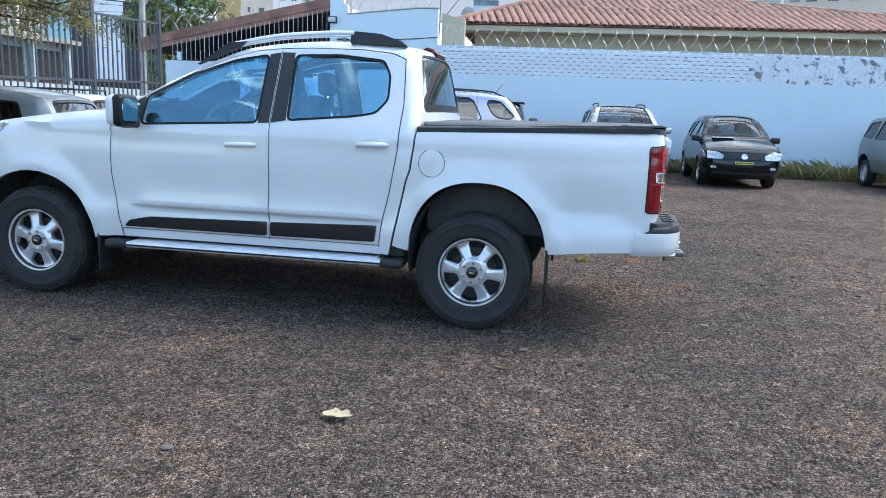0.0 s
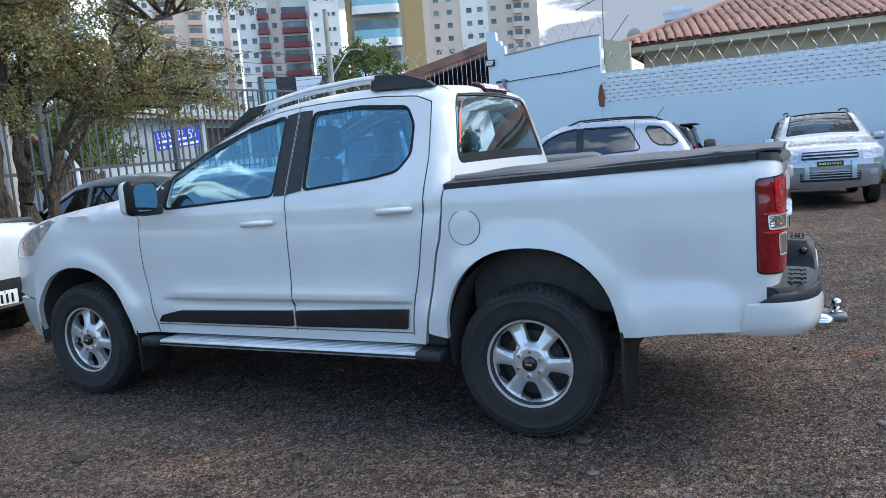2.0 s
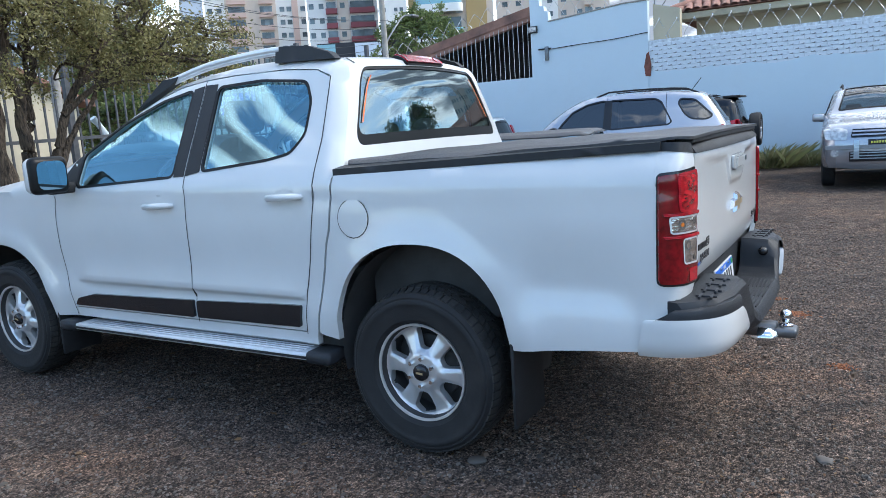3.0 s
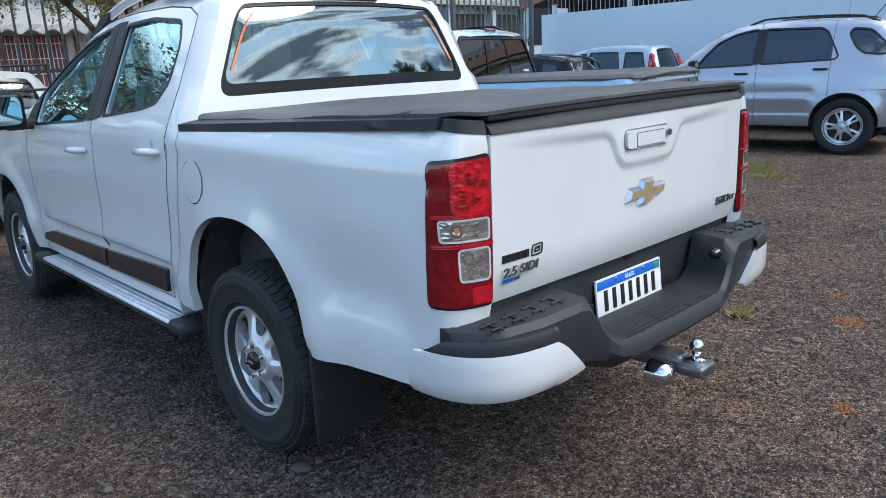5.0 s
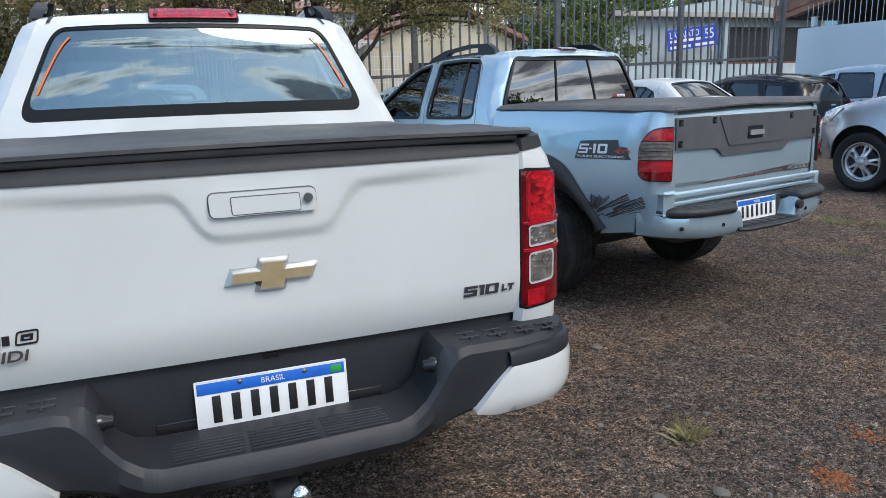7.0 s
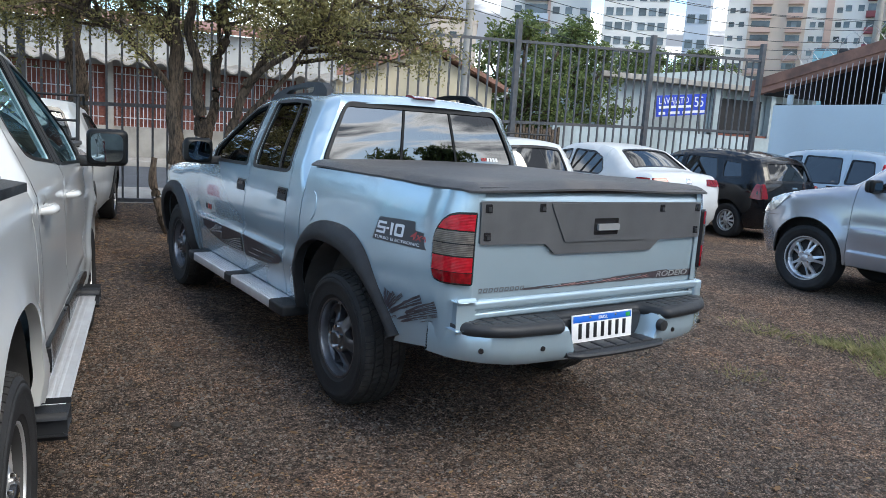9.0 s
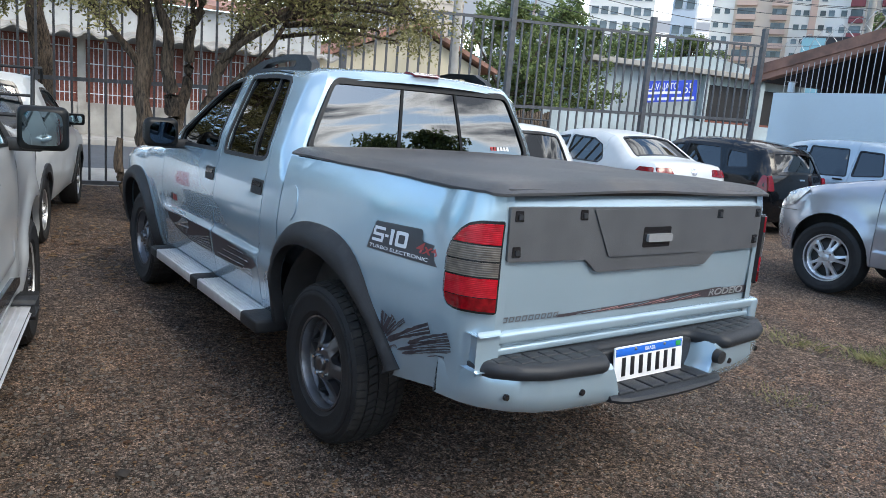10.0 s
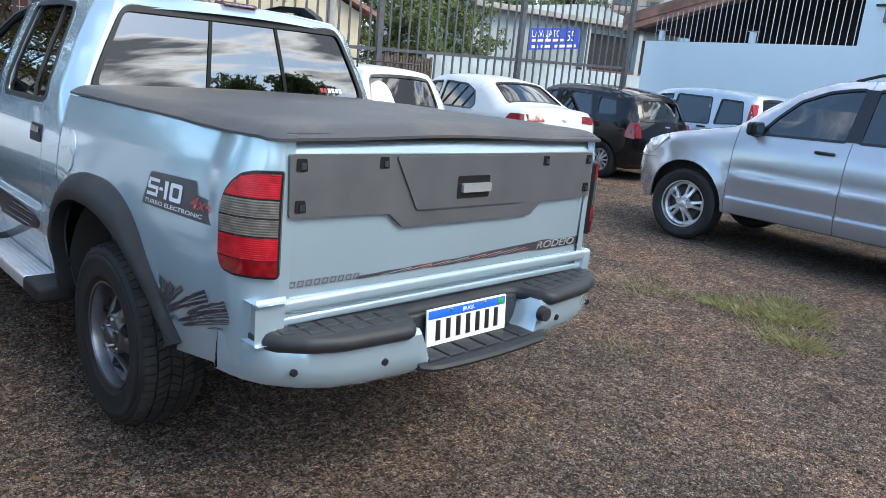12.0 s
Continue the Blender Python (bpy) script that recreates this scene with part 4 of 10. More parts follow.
def make_car(name, label, m, paint, prof, widths, arches, windows, seams, screen, backlight, wheel, track, glass="glass_dark", group="parked cars", nose=(0.6, 0.16), tail=(0.5, 0.14), sill=0.24, lamps=(), rails=False, edge=0.07, crown=0.03, mirrors=None, handles=(), trims=(), bumper_z=None, seat_x=(), label_parts=None, creases=(), flare=0.012):
    """A closed car: side panels between the seams, top skin, glazing, lamps, wheels, cabin. Nose to -x."""
    car = thing(name, label, "car", group, m)
    P = M[paint]
    b = Body(prof, widths, nose, tail, arches, flare=flare, edge=edge, crown=crown, creases=creases)
    line = b.prof
    names = ["front_fender", "front_door", "rear_door", "rear_quarter"] if len(seams) == 3 else ["front_fender", "front_door", "rear_quarter"] if len(seams) == 2 else ["body_side"]
    (ax, az, ar), (bx, bz, br) = arches
    low = []
    for cx, cz, r in ((bx, bz, br), (ax, az, ar)):
        a = math.degrees(math.asin(max(-1, (sill - cz) / r)))
        low += arc(cx, cz, r, r, a, 180 - a, 16)
    outline = line + [(line[-1][0] - 0.05, sill)] * 0 + low
    for s in (-1, 1):
        rest = outline
        for i, nm in enumerate(names):
            piece = rest
            if i < len(seams):
                piece = cut(rest, seams[i] - 0.003, True)
                rest = cut(rest, seams[i] + 0.003, False)
            lo_x, hi_x = min(p[0] for p in piece), max(p[0] for p in piece)
            holes = [w for w in windows if lo_x < np.mean([p[0] for p in w]) < hi_x]
            part(nm, sheet(piece, b.side(s), 0.075, holes, back=(0, -s * 0.03, 0), flip=s > 0, rows=[c[0] for c in creases]), P, car)
        for w in windows:
            part("side_window", sheet(grow(w, 0.02), b.side(s, -0.012), 0.12, flip=s > 0), M[glass], car)
            part("window_seal", sheet(grow(w, 0.014), b.side(s, 0.003), 0.12, [grow(w, -0.010)], back=(0, -s * 0.01, 0)), M["gloss_black"], car)
        for x, z in handles:
            y = s * float(b.half([x], [z])[0])
            part("door_handle", rbox(x - 0.09, x + 0.09, min(y, y + s * 0.03), max(y, y + s * 0.03), z - 0.014, z + 0.014, 0.01), M["black_plastic"], car)
        for x0, x1, z0, z1, mt in trims:
            part("side_trim", sheet(rounded([(x0, z0), (x1, z0), (x1, z1), (x0, z1)], 0.02), b.side(s, 0.010), 0.12, back=(0, -s * 0.015, 0)), M[mt], car)
        if mirrors:
            x, z, mt = mirrors
            mirror(car, x, s * (float(b.half([x], [z])[0]) + 0.10), z, mt, s, size=(0.10, 0.19, 0.13))
    holes, S = [], b.s
    for nm, (i0, i1), mt in (("windscreen", screen, "glass_mid"), ("rear_window", backlight, glass)):
        if i0 is None:
            continue
        s0, s1 = b.s_at(i0), b.s_at(i1)
        poly = rounded([(s0, -0.86), (s1, -0.86), (s1, 0.86), (s0, 0.86)], 0.08)
        holes.append(poly)
        part(nm, sheet(grow(poly, 0.012), b.top(-0.010), 0.12), M[mt], car)
        part("window_seal", sheet(grow(poly, 0.012), b.top(0.003), 0.12, [grow(poly, -0.03)], back=(0, 0, -0.01)), M["gloss_black"], car)
    part("top_skin", sheet([(0, -1), (S[-1], -1), (S[-1], 1), (0, 1)], b.top(), 0.10, holes), P, car)
    for where, poly, mt, nm in lamps:
        if where == "side":
            for s in (-1, 1):
                part(nm, sheet(poly, b.side(s, 0.010), 0.08, back=(0, -s * 0.03, 0)), M[mt], car)
        elif where in ("rear", "front"):
            d = -0.03 if where == "rear" else 0.03
            part(nm, sheet(poly, b.end(where == "rear", 0.012), 0.08, back=(d, 0, 0)), M[mt], car)
        else:
            d = -0.03 if where == "rear2" else 0.03
            for s in (-1, 1):
                part(nm, sheet([(s * y, z) for y, z in poly], b.end(where == "rear2", 0.012), 0.08, back=(d, 0, 0)), M[mt], car)
    for x in (ax, bx):
        for s in (-1, 1):
            wheel.put(car, x, s * track, spin=x * 3.1 + s)
    wmid = widths[2][1] - 0.24
    part("underbody", join(rbox(line[0][0] + 0.15, line[-1][0] - 0.15, -wmid, wmid, sill - 0.04, sill + 0.28, 0.03), rbox(ax - ar * 1.1, ax + ar * 1.1, -wmid, wmid, sill, az + ar, 0.02), rbox(bx - br * 1.1, bx + br * 1.1, -wmid, wmid, sill, bz + br, 0.02)), M["underbody"], car)
    ztop = max(p[1] for p in line)
    for x in seat_x:
        for y in (-0.34, 0.34):
            part("car_seat", seat_geo(x, y, 0.46, 0.48), M["seat_cloth"], car)
            part("headrest", headrest_geo(x + 0.36, y, 1.17), M["seat_cloth"], car)
    if rails:
        x0, x1 = rails
        for s in (-1, 1):
            pts = []
            for x in np.linspace(x0, x1, 9):
                i = int(np.argmin([abs(p[0] - x) + (10 if p[1] < ztop - 0.35 else 0) for p in line]))
                e = min(1.0, min(x - x0, x1 - x) / 0.12)
                pts.append((x, s * (float(b.half([line[i][0]], [line[i][1]])[0]) - 0.04), line[i][1] + 0.005 + 0.05 * max(0.0, e)))
            part("roof_rail", tube(pts, 0.016, 6), M["black_plastic"], car)
    return car, b

# ---- the white pickup ----
WHITE_AT = pose(-0.322, 5.57, 0, 0, 0, -1.85)


def white_pickup():
    car = thing("pickup_truck", "white double-cab pickup with black bed cover and chrome side steps", "pickup truck", "pickup trucks", WHITE_AT)
    P = M["white_paint"]
    prof = [(-3.88, 0.36), (-3.96, 0.52), (-3.97, 0.74), (-3.92, 0.94), (-3.80, 1.06), (-3.50, 1.165), (-3.10, 1.235), (-2.72, 1.285), (-2.46, 1.325), (-2.05, 1.545), (-1.72, 1.70), (-1.50, 1.758), (-1.15, 1.795), (-0.80, 1.795), (-0.55, 1.775), (-0.465, 1.735), (-0.43, 1.60), (-0.395, 1.40), (-0.375, 1.26)]
    widths = [(0.35, 0.865), (0.46, 0.895), (0.60, 0.915), (0.72, 0.905), (0.95, 0.912), (1.12, 0.912), (1.20, 0.900), (1.27, 0.880), (1.35, 0.845), (1.52, 0.765), (1.68, 0.690), (1.80, 0.640)]
    fa, ra = (-3.085, 0.44, 0.465), (0.02, 0.46, 0.46)
    b = Body(prof, widths, nose=(0.85, 0.20), tail=(0.01, 0.0), arches=[(-3.085, 0.40, 0.50), (0.02, 0.42, 0.52)], flare=0.022, edge=0.06, crown=0.02, creases=[(0.672, 0.016, -2.35, -0.55), (1.165, 0.008, -3.4, 1.1)])
    K = b.prof

    arch_f = arc(*fa[:2], fa[2], 0.43, -2, 182, 22)
    arch_r = [(0.02 + 0.437 * math.copysign(abs(math.cos(a)) ** 0.86, math.cos(a)), 0.452 + 0.496 * abs(math.sin(a)) ** 0.86) for a in np.radians(np.linspace(8, 175, 26))]
    nose = [p for p in K if p[0] < -3.6 and p[1] < 1.15]
    fender = [p for p in K if p[1] >= 0.645 and p[0] <= -2.46] + [(-2.445, 1.30), (-2.470, 1.19), (-2.478, 1.03), (-2.474, 0.865), (-2.440, 0.62), (-2.418, 0.52), (-2.412, 0.455), (-2.605, 0.445)] + arch_f[:] + [(-3.552, 0.645)]
    bumper = [p for p in K if p[1] <= 0.639] + [(K[0][0], 0.639)] * 0 + [(-3.556, 0.639), (-3.556, 0.42), (-3.58, 0.36)]
    win_f = rounded([(-2.245, 1.222), (-2.235, 1.395), (-1.95, 1.548), (-1.66, 1.650), (-1.440, 1.690), (-1.445, 1.262)], 0.03)
    win_r = rounded([(-1.232, 1.285), (-1.245, 1.692), (-0.95, 1.700), (-0.655, 1.672), (-0.603, 1.58), (-0.598, 1.43), (-0.665, 1.350), (-0.80, 1.325)], 0.03)
    upper = [(-2.438, 1.292), (-2.22, 1.415), (-2.03, 1.52), (-1.86, 1.602), (-1.70, 1.668), (-1.52, 1.718), (-1.353, 1.736)]
    upper_r = [(-1.347, 1.736), (-1.15, 1.744), (-0.80, 1.741), (-0.60, 1.722), (-0.515, 1.685)]
    door_f = upper + [(-1.353, 1.25), (-1.355, 0.515), (-2.410, 0.515), (-2.434, 0.62), (-2.468, 0.865), (-2.472, 1.03), (-2.464, 1.19)]
    door_r = upper_r + [(-0.502, 1.55), (-0.490, 1.40), (-0.505, 1.12), (-0.548, 0.86), (-0.595, 0.66), (-0.612, 0.515), (-1.349, 0.515), (-1.347, 1.25)]
    pillar = [(x, z) for x, z in K if x >= -2.46 and z > 1.25] + [(-0.394, 1.232), (-0.425, 1.00), (-0.448, 0.93), (-0.53, 0.52), (-0.545, 0.455), (-2.405, 0.455), (-2.405, 0.509), (-0.606, 0.509), (-0.588, 0.66), (-0.541, 0.86), (-0.498, 1.12), (-0.483, 1.40), (-0.495, 1.55), (-0.508, 1.69), (-0.60, 1.728), (-0.80, 1.747), (-1.15, 1.750), (-1.353, 1.742), (-1.52, 1.724), (-1.70, 1.674), (-1.86, 1.608), (-2.03, 1.526), (-2.22, 1.421), (-2.440, 1.298)]
    bed = [(-0.382, 1.246), (1.02, 1.292), (1.02, 0.575), (0.80, 0.560), (0.458, 0.530)] + arch_r + [(-0.418, 0.492), (-0.515, 0.52), (-0.436, 0.93), (-0.412, 1.00)]

    def lean(z):
        return np.interp(z, [0.58, 0.75, 1.0, 1.30], [0.0, 0.011, 0.023, 0.032])

    def bed_side(s, out=0.0):
        def fn(x, z):
            w = b.half(x, z, False) - 0.02 * np.clip((z - 1.22) / 0.06, 0, 1) ** 2 - 0.010 * np.clip((x - 0.35) / 0.67, 0, 1) ** 1.5
            # shallow pressed panel behind the arch
            u = np.clip((x - 0.52) / 0.03, 0, 1) * np.clip((0.93 - x) / 0.03, 0, 1) * np.clip((z - 0.72) / 0.015, 0, 1) * np.clip((1.02 - z) / 0.2, 0, 1)
            return np.stack([x, s * (w - lean(z) * np.clip((x + 0.4) / 1.3, 0, 1) - 0.020 * u + out), z], 1)
        return fn

    # rounded rear corner of the bed, seen from above
    bend = np.array([(1.02, 0.902), (1.055, 0.895), (1.086, 0.876), (1.106, 0.846), (1.118, 0.805), (1.127, 0.735)])
    bs = np.concatenate([[0], np.cumsum(np.hypot(*np.diff(bend, axis=0).T))])

    def corner(s, out=0.0):
        def fn(u, z):
            x, y = np.interp(u, bs, bend[:, 0]), np.interp(u, bs, bend[:, 1])
            k = np.clip(u / bs[-1], 0, 1)
            tuck = np.interp(z, [0.55, 0.9, 1.25, 1.31], [0.012, 0.0, 0.0, 0.016])
            flank = b.half(0 * z + 1.02, z, False) - 0.912 - lean(z) - 0.02 * np.clip((z - 1.22) / 0.06, 0, 1) ** 2
            return np.stack([x - 0.05 * k * np.clip((0.80 - z) / 0.2, 0, 1) - tuck * k + out * k, s * (y + (out + flank) * (1 - k)), z], 1)
        return fn

    for s in (-1, 1):
        bk = (0, -s * 0.035, 0)
        part("front_fender", sheet(fender, b.side(s), 0.05, back=bk, flip=s > 0), P, car)
        part("bumper_side", sheet(bumper, b.side(s), 0.05, back=bk, flip=s > 0), P, car)
        fd = part("front_door", sheet(door_f, b.side(s), 0.045, [win_f], back=bk, flip=s > 0, rows=(0.672,)), P, car)
        rd = part("rear_door", sheet(door_r, b.side(s), 0.045, [win_r], back=bk, flip=s > 0, rows=(0.672,)), P, car)
        part("cab_pillar", sheet(pillar, b.side(s), 0.045, back=bk, flip=s > 0), P, car)
        part("bed_side", sheet(bed, bed_side(s), 0.05, back=bk, flip=s > 0), P, car)
        part("bed_corner", sheet([(0.0, 0.575), (bs[-1], 0.60), (bs[-1], 1.303), (0.0, 1.292)], corner(s), 0.03, back=(-0.02, -s * 0.02, 0), flip=s > 0), P, car)
        part("corner_strip", sheet([(0.0, 1.288), (bs[-1], 1.272), (bs[-1], 1.308), (0.0, 1.318)], corner(s, 0.004), 0.02, back=(-0.03, -s * 0.03, 0), flip=s > 0), M["black_plastic"], car)
        for w, d in ((win_f, fd), (win_r, rd)):
            part("window_pane", sheet(grow(w, 0.02), b.side(s, -0.014), 0.1, flip=s > 0), M["glass_side"], d, "blue-tinted side window")
            part("window_seal", sheet(grow(w, 0.012), b.side(s, 0.002), 0.05, [grow(w, -0.002)], back=(0, -s * 0.012, 0)), M["glass_print"], d)
        post_f = [(-1.432, 1.255), (-1.428, 1.700), (-1.356, 1.712), (-1.358, 1.258)]
        post_r = [(-1.344, 1.260), (-1.342, 1.714), (-1.258, 1.714), (-1.248, 1.278)]
        for q, d in ((post_f, fd), (post_r, rd)):
            part("door_post_trim", sheet(q, b.side(s, 0.004), 0.06, back=(0, -s * 0.006, 0)), M["black_plastic"], d, "matt black door post")
        sail = [(-2.40, 1.232), (-2.255, 1.232), (-2.25, 1.402), (-2.31, 1.362)]
        part("mirror_sail", sheet(sail, b.side(s, 0.003), 0.06, back=(0, -s * 0.006, 0)), M["black_plastic"], fd)
        for d, q in ((fd, [(-2.385, 0.528), (-2.345, 0.572), (-2.20, 0.602), (-1.365, 0.618), (-1.365, 0.528)]), (rd, [(-1.338, 0.528), (-1.338, 0.618), (-0.622, 0.640), (-0.635, 0.535)])):
            part("door_moulding", sheet(rounded(q, 0.012), b.side(s, 0.016), 0.06, back=(0, -s * 0.02, 0)), M["gloss_black"], d, "glossy black lower door moulding")
        for d, x, z in ((fd, -1.545, 1.112), (rd, -0.665, 1.150)):
            y = s * float(b.half([x], [z])[0])
            part("door_handle", join(tube([(x - 0.10, y - s * 0.002, z - 0.012), (x - 0.085, y + s * 0.032, z - 0.004), (x, y + s * 0.042, z), (x + 0.085, y + s * 0.034, z + 0.002), (x + 0.10, y - s * 0.002, z)], [0.012, 0.016, 0.017, 0.016, 0.012], 8), sheet(arc(x, z + 0.022, 0.05, 0.035, 0, 360, 18)[:-1], b.side(s, 0.002), 0.03)), P, d)
        [part("wheel_arch_liner", gg, M["underbody"], car) for gg in ([([(cx + (r + 0.004) * math.cos(a), s * yy, cz + (r * q + 0.004) * math.sin(a)) for a in np.linspace(-0.25, math.pi + 0.25, 20) for yy in (0.88, 0.50)], [(2 * i, 2 * i + 2, 2 * i + 3, 2 * i + 1) for i in range(19)]) for cx, cz, r, q in ((-3.085, 0.44, 0.465, 0.93), (0.02, 0.46, 0.437, 1.10))])]
        if s < 0:
            ring = arc(-0.280, 1.052, 0.080, 0.083, 0, 360, 28)[:-1]
            part("fuel_flap", sheet(ring, bed_side(s, 0.0045), 0.03, back=(0, 0.006, 0)), P, car)
            part("fuel_flap_gap", sheet(arc(-0.280, 1.052, 0.084, 0.087, 0, 360, 28)[:-1], bed_side(s, 0.0028), 0.03, [arc(-0.280, 1.052, 0.079, 0.082, 0, 360, 28)[:-1]]), M["gloss_black"], car)
        def strip(line, w, out, nm):
            p = np.array(line)
            d = np.gradient(p, axis=0)
            n = np.stack([-d[:, 1], d[:, 0]], 1) / np.hypot(d[:, 0], d[:, 1])[:, None] * w / 2
            part(nm, sheet([tuple(q) for q in p + n] + [tuple(q) for q in (p - n)[::-1]], b.side(s, out), 0.05), M["underbody"], car)
        # dark strips at the door seams and bed gap stand in for shade
        strip([(-1.351, 0.50), (-1.351, 0.9), (-1.350, 1.25), (-1.350, 1.735)], 0.0050, 0.0009, "door_gap")
        strip([(-2.410, 0.46), (-2.432, 0.62), (-2.471, 0.865), (-2.475, 1.03), (-2.467, 1.19), (-2.442, 1.295)], 0.0050, 0.0009, "door_gap")
        strip([(-0.609, 0.50), (-0.591, 0.66), (-0.544, 0.86), (-0.501, 1.12), (-0.486, 1.40), (-0.498, 1.55), (-0.511, 1.69)], 0.0050, 0.0009, "door_gap")
        strip([(-0.53, 0.50), (-0.442, 0.93), (-0.418, 1.00), (-0.388, 1.25)], 0.09, -0.03, "bed_gap")
        # side step
        step = new("side_step"); step.parent = car
        part("step_board", rbox(-2.36, -0.58, s * 0.962, s * 0.80, 0.388, 0.426, 0.010), M["aluminium"], step, "ribbed aluminium step board")
        for k in range(5):
            y = s * (0.825 + 0.027 * k)
            part("step_rib", rbox(-2.33, -0.62, y - 0.008, y + 0.008, 0.426, 0.431, 0.002), M["aluminium"], step)
        part("step_stripe", rbox(-2.36, -0.58, s * 0.961, s * 0.9655, 0.399, 0.410, 0.001), M["black_plastic"], step, "black line along the step")
        for x0, x1 in ((-2.52, -2.35), (-0.59, -0.44)):
            part("step_end_cap", rbox(x0, x1, s * 0.967, s * 0.79, 0.374, 0.434, 0.022, 3), M["grey_plastic"], step)
        for x in (-2.1, -1.45, -0.8):
            part("step_bracket", rbox(x - 0.03, x + 0.03, s * 0.84, s * 0.6, 0.38, 0.405, 0.005), M["underbody"], step)
        # mud flaps
        part("mud_flap", rbox(0.452, 0.468, s * 0.92, s * 0.63, 0.20, 0.56, 0.006), M["rubber"], car)
        part("mud_flap", rbox(-2.60, -2.585, s * 0.915, s * 0.66, 0.20, 0.52, 0.006), M["black_plastic"], car)
        # roof rail
        rail = new("roof_rail"); rail.parent = car
        pts = smooth_line([(-1.72, s * 0.600, 1.765), (-1.40, s * 0.606, 1.822), (-1.05, s * 0.606, 1.848), (-0.88, s * 0.605, 1.850)], 5)
        part("rail_bar", join(tube(pts, 0.017, 8), tube([(x, y, z - 0.016) for x, y, z in pts], 0.012, 6)), M["aluminium"], rail, "silver roof rail")
        foot = [(-0.90, 1.785), (-0.52, 1.772), (-0.56, 1.805), (-0.70, 1.850), (-0.90, 1.866)]
        part("rail_foot", join(sheet(foot, lambda u, v: np.stack([u, s * (0.630 - 0.2 * (v - 1.78)), v], 1), 0.06, back=(0, -s * 0.05, 0))), M["black_plastic"], rail, "black rail end")
        foot2 = [(-1.98, 1.625), (-1.66, 1.752), (-1.62, 1.785), (-1.75, 1.775)]
        part("rail_foot", sheet(foot2, lambda u, v: np.stack([u, s * (0.630 - 0.1 * (v - 1.70)), v], 1), 0.06, back=(0, -s * 0.05, 0)), M["black_plastic"], rail)
        mirror(car, -2.235, s * 1.045, 1.300, "white_paint", s, size=(0.12, 0.21, 0.20))
        # head lamp and tail lamp
        part("headlamp", sheet(rounded([(-3.80, 0.93), (-3.55, 0.945), (-3.30, 1.13), (-3.26, 1.19), (-3.40, 1.165), (-3.72, 1.04)], 0.02), b.side(s, 0.004), 0.05, back=(0, -s * 0.03, 0)), M["headlamp"], car)
        lamp = new("tail_lamp"); lamp.parent = car
        e = bs[-1]
        frame_line = rounded([(0.008, 0.815), (e + 0.004, 0.805), (e + 0.004, 1.226), (0.008, 1.212)], 0.022)
        part("lamp_body", sheet(frame_line, corner(s, 0.0035), 0.02, back=(-0.01, -s * 0.01, 0), flip=s > 0), M["gloss_black"], lamp, "black lamp border")
        up = rounded([(e - 0.128, 1.076), (e - 0.014, 1.072), (e - 0.014, 1.212), (e - 0.134, 1.206)], 0.020)
        c1 = rounded([(e - 0.165, 1.000), (e - 0.014, 0.996), (e - 0.014, 1.058), (e - 0.170, 1.060)], 0.012)
        c2 = rounded([(e - 0.112, 0.888), (e - 0.014, 0.884), (e - 0.014, 0.978), (e - 0.116, 0.980)], 0.016)
        bk2 = (-0.010, -s * 0.010, 0)
        part("lamp_lens", sheet(grow(frame_line, -0.009), corner(s, 0.011), 0.02, [up, c1, c2], back=bk2, flip=s > 0), M["lamp_red_dark"], lamp, "deep red lens")
        part("brake_lens", sheet(grow(up, -0.003), corner(s, 0.0145), 0.02, back=bk2, flip=s > 0), M["brake_optic"], lamp, "bright red brake lens")
        part("lens_rim", sheet(grow(up, 0.004), corner(s, 0.0150), 0.02, [grow(up, -0.006)], back=(-0.004, -s * 0.004, 0), flip=s > 0), M["lamp_red"], lamp)
        part("reverse_lens", sheet(grow(c1, -0.003), corner(s, 0.013), 0.02, back=bk2, flip=s > 0), M["reflector"], lamp, "clear lens with chrome reflector")
        part("indicator_lens", sheet(grow(c2, -0.003), corner(s, 0.013), 0.02, back=bk2, flip=s > 0), M["reflector"], lamp, "clear lens with chrome reflector")
        for lens in (c1, c2):
            part("lens_rim", sheet(grow(lens, 0.001), corner(s, 0.0145), 0.02, [grow(lens, -0.005)], flip=s > 0), M["aluminium"], lamp)
        for u, z, q, mt in ((e - 0.118, 1.030, 0.007, "lamp_amber"), (e - 0.118, 1.030, 0.019, "bulb"), (e - 0.040, 1.036, 0.014, "bulb"), (e - 0.085, 0.952, 0.018, "bulb"), (e - 0.040, 0.905, 0.010, "bulb")):
            ring = arc(u, z, q, q, 0, 360, 16)[:-1]
            part("lamp_bulb", sheet(ring, corner(s, 0.0142 if mt == "bulb" else 0.0150), 0.02, [arc(u, z, q * 0.62, q * 0.62, 0, 360, 16)[:-1]] if q > 0.015 else (), flip=s > 0), M[mt], lamp)
        # red ledges over the clear lenses, and the plain reflector at the foot
        for z0, u0 in ((0.984, e - 0.185), (1.063, e - 0.185)):
            part("lens_ledge", sheet(rounded([(u0, z0), (e - 0.008, z0 - 0.003), (e - 0.008, z0 + 0.008), (u0, z0 + 0.008)], 0.003), corner(s, 0.0185), 0.02, back=bk2, flip=s > 0), M["lamp_red"], lamp)
        part("foot_reflector", sheet(rounded([(e - 0.075, 0.822), (e - 0.010, 0.820), (e - 0.010, 0.868), (e - 0.075, 0.870)], 0.004), corner(s, 0.0125), 0.02, flip=s > 0), M["lamp_red"], lamp)

    # top skin with windscreen and rear window
    s_w0, s_w1 = b.s_at(8.15), b.s_at(10.7)
    s_r0, s_r1 = b.s_at(15.12), b.s_at(17.25)
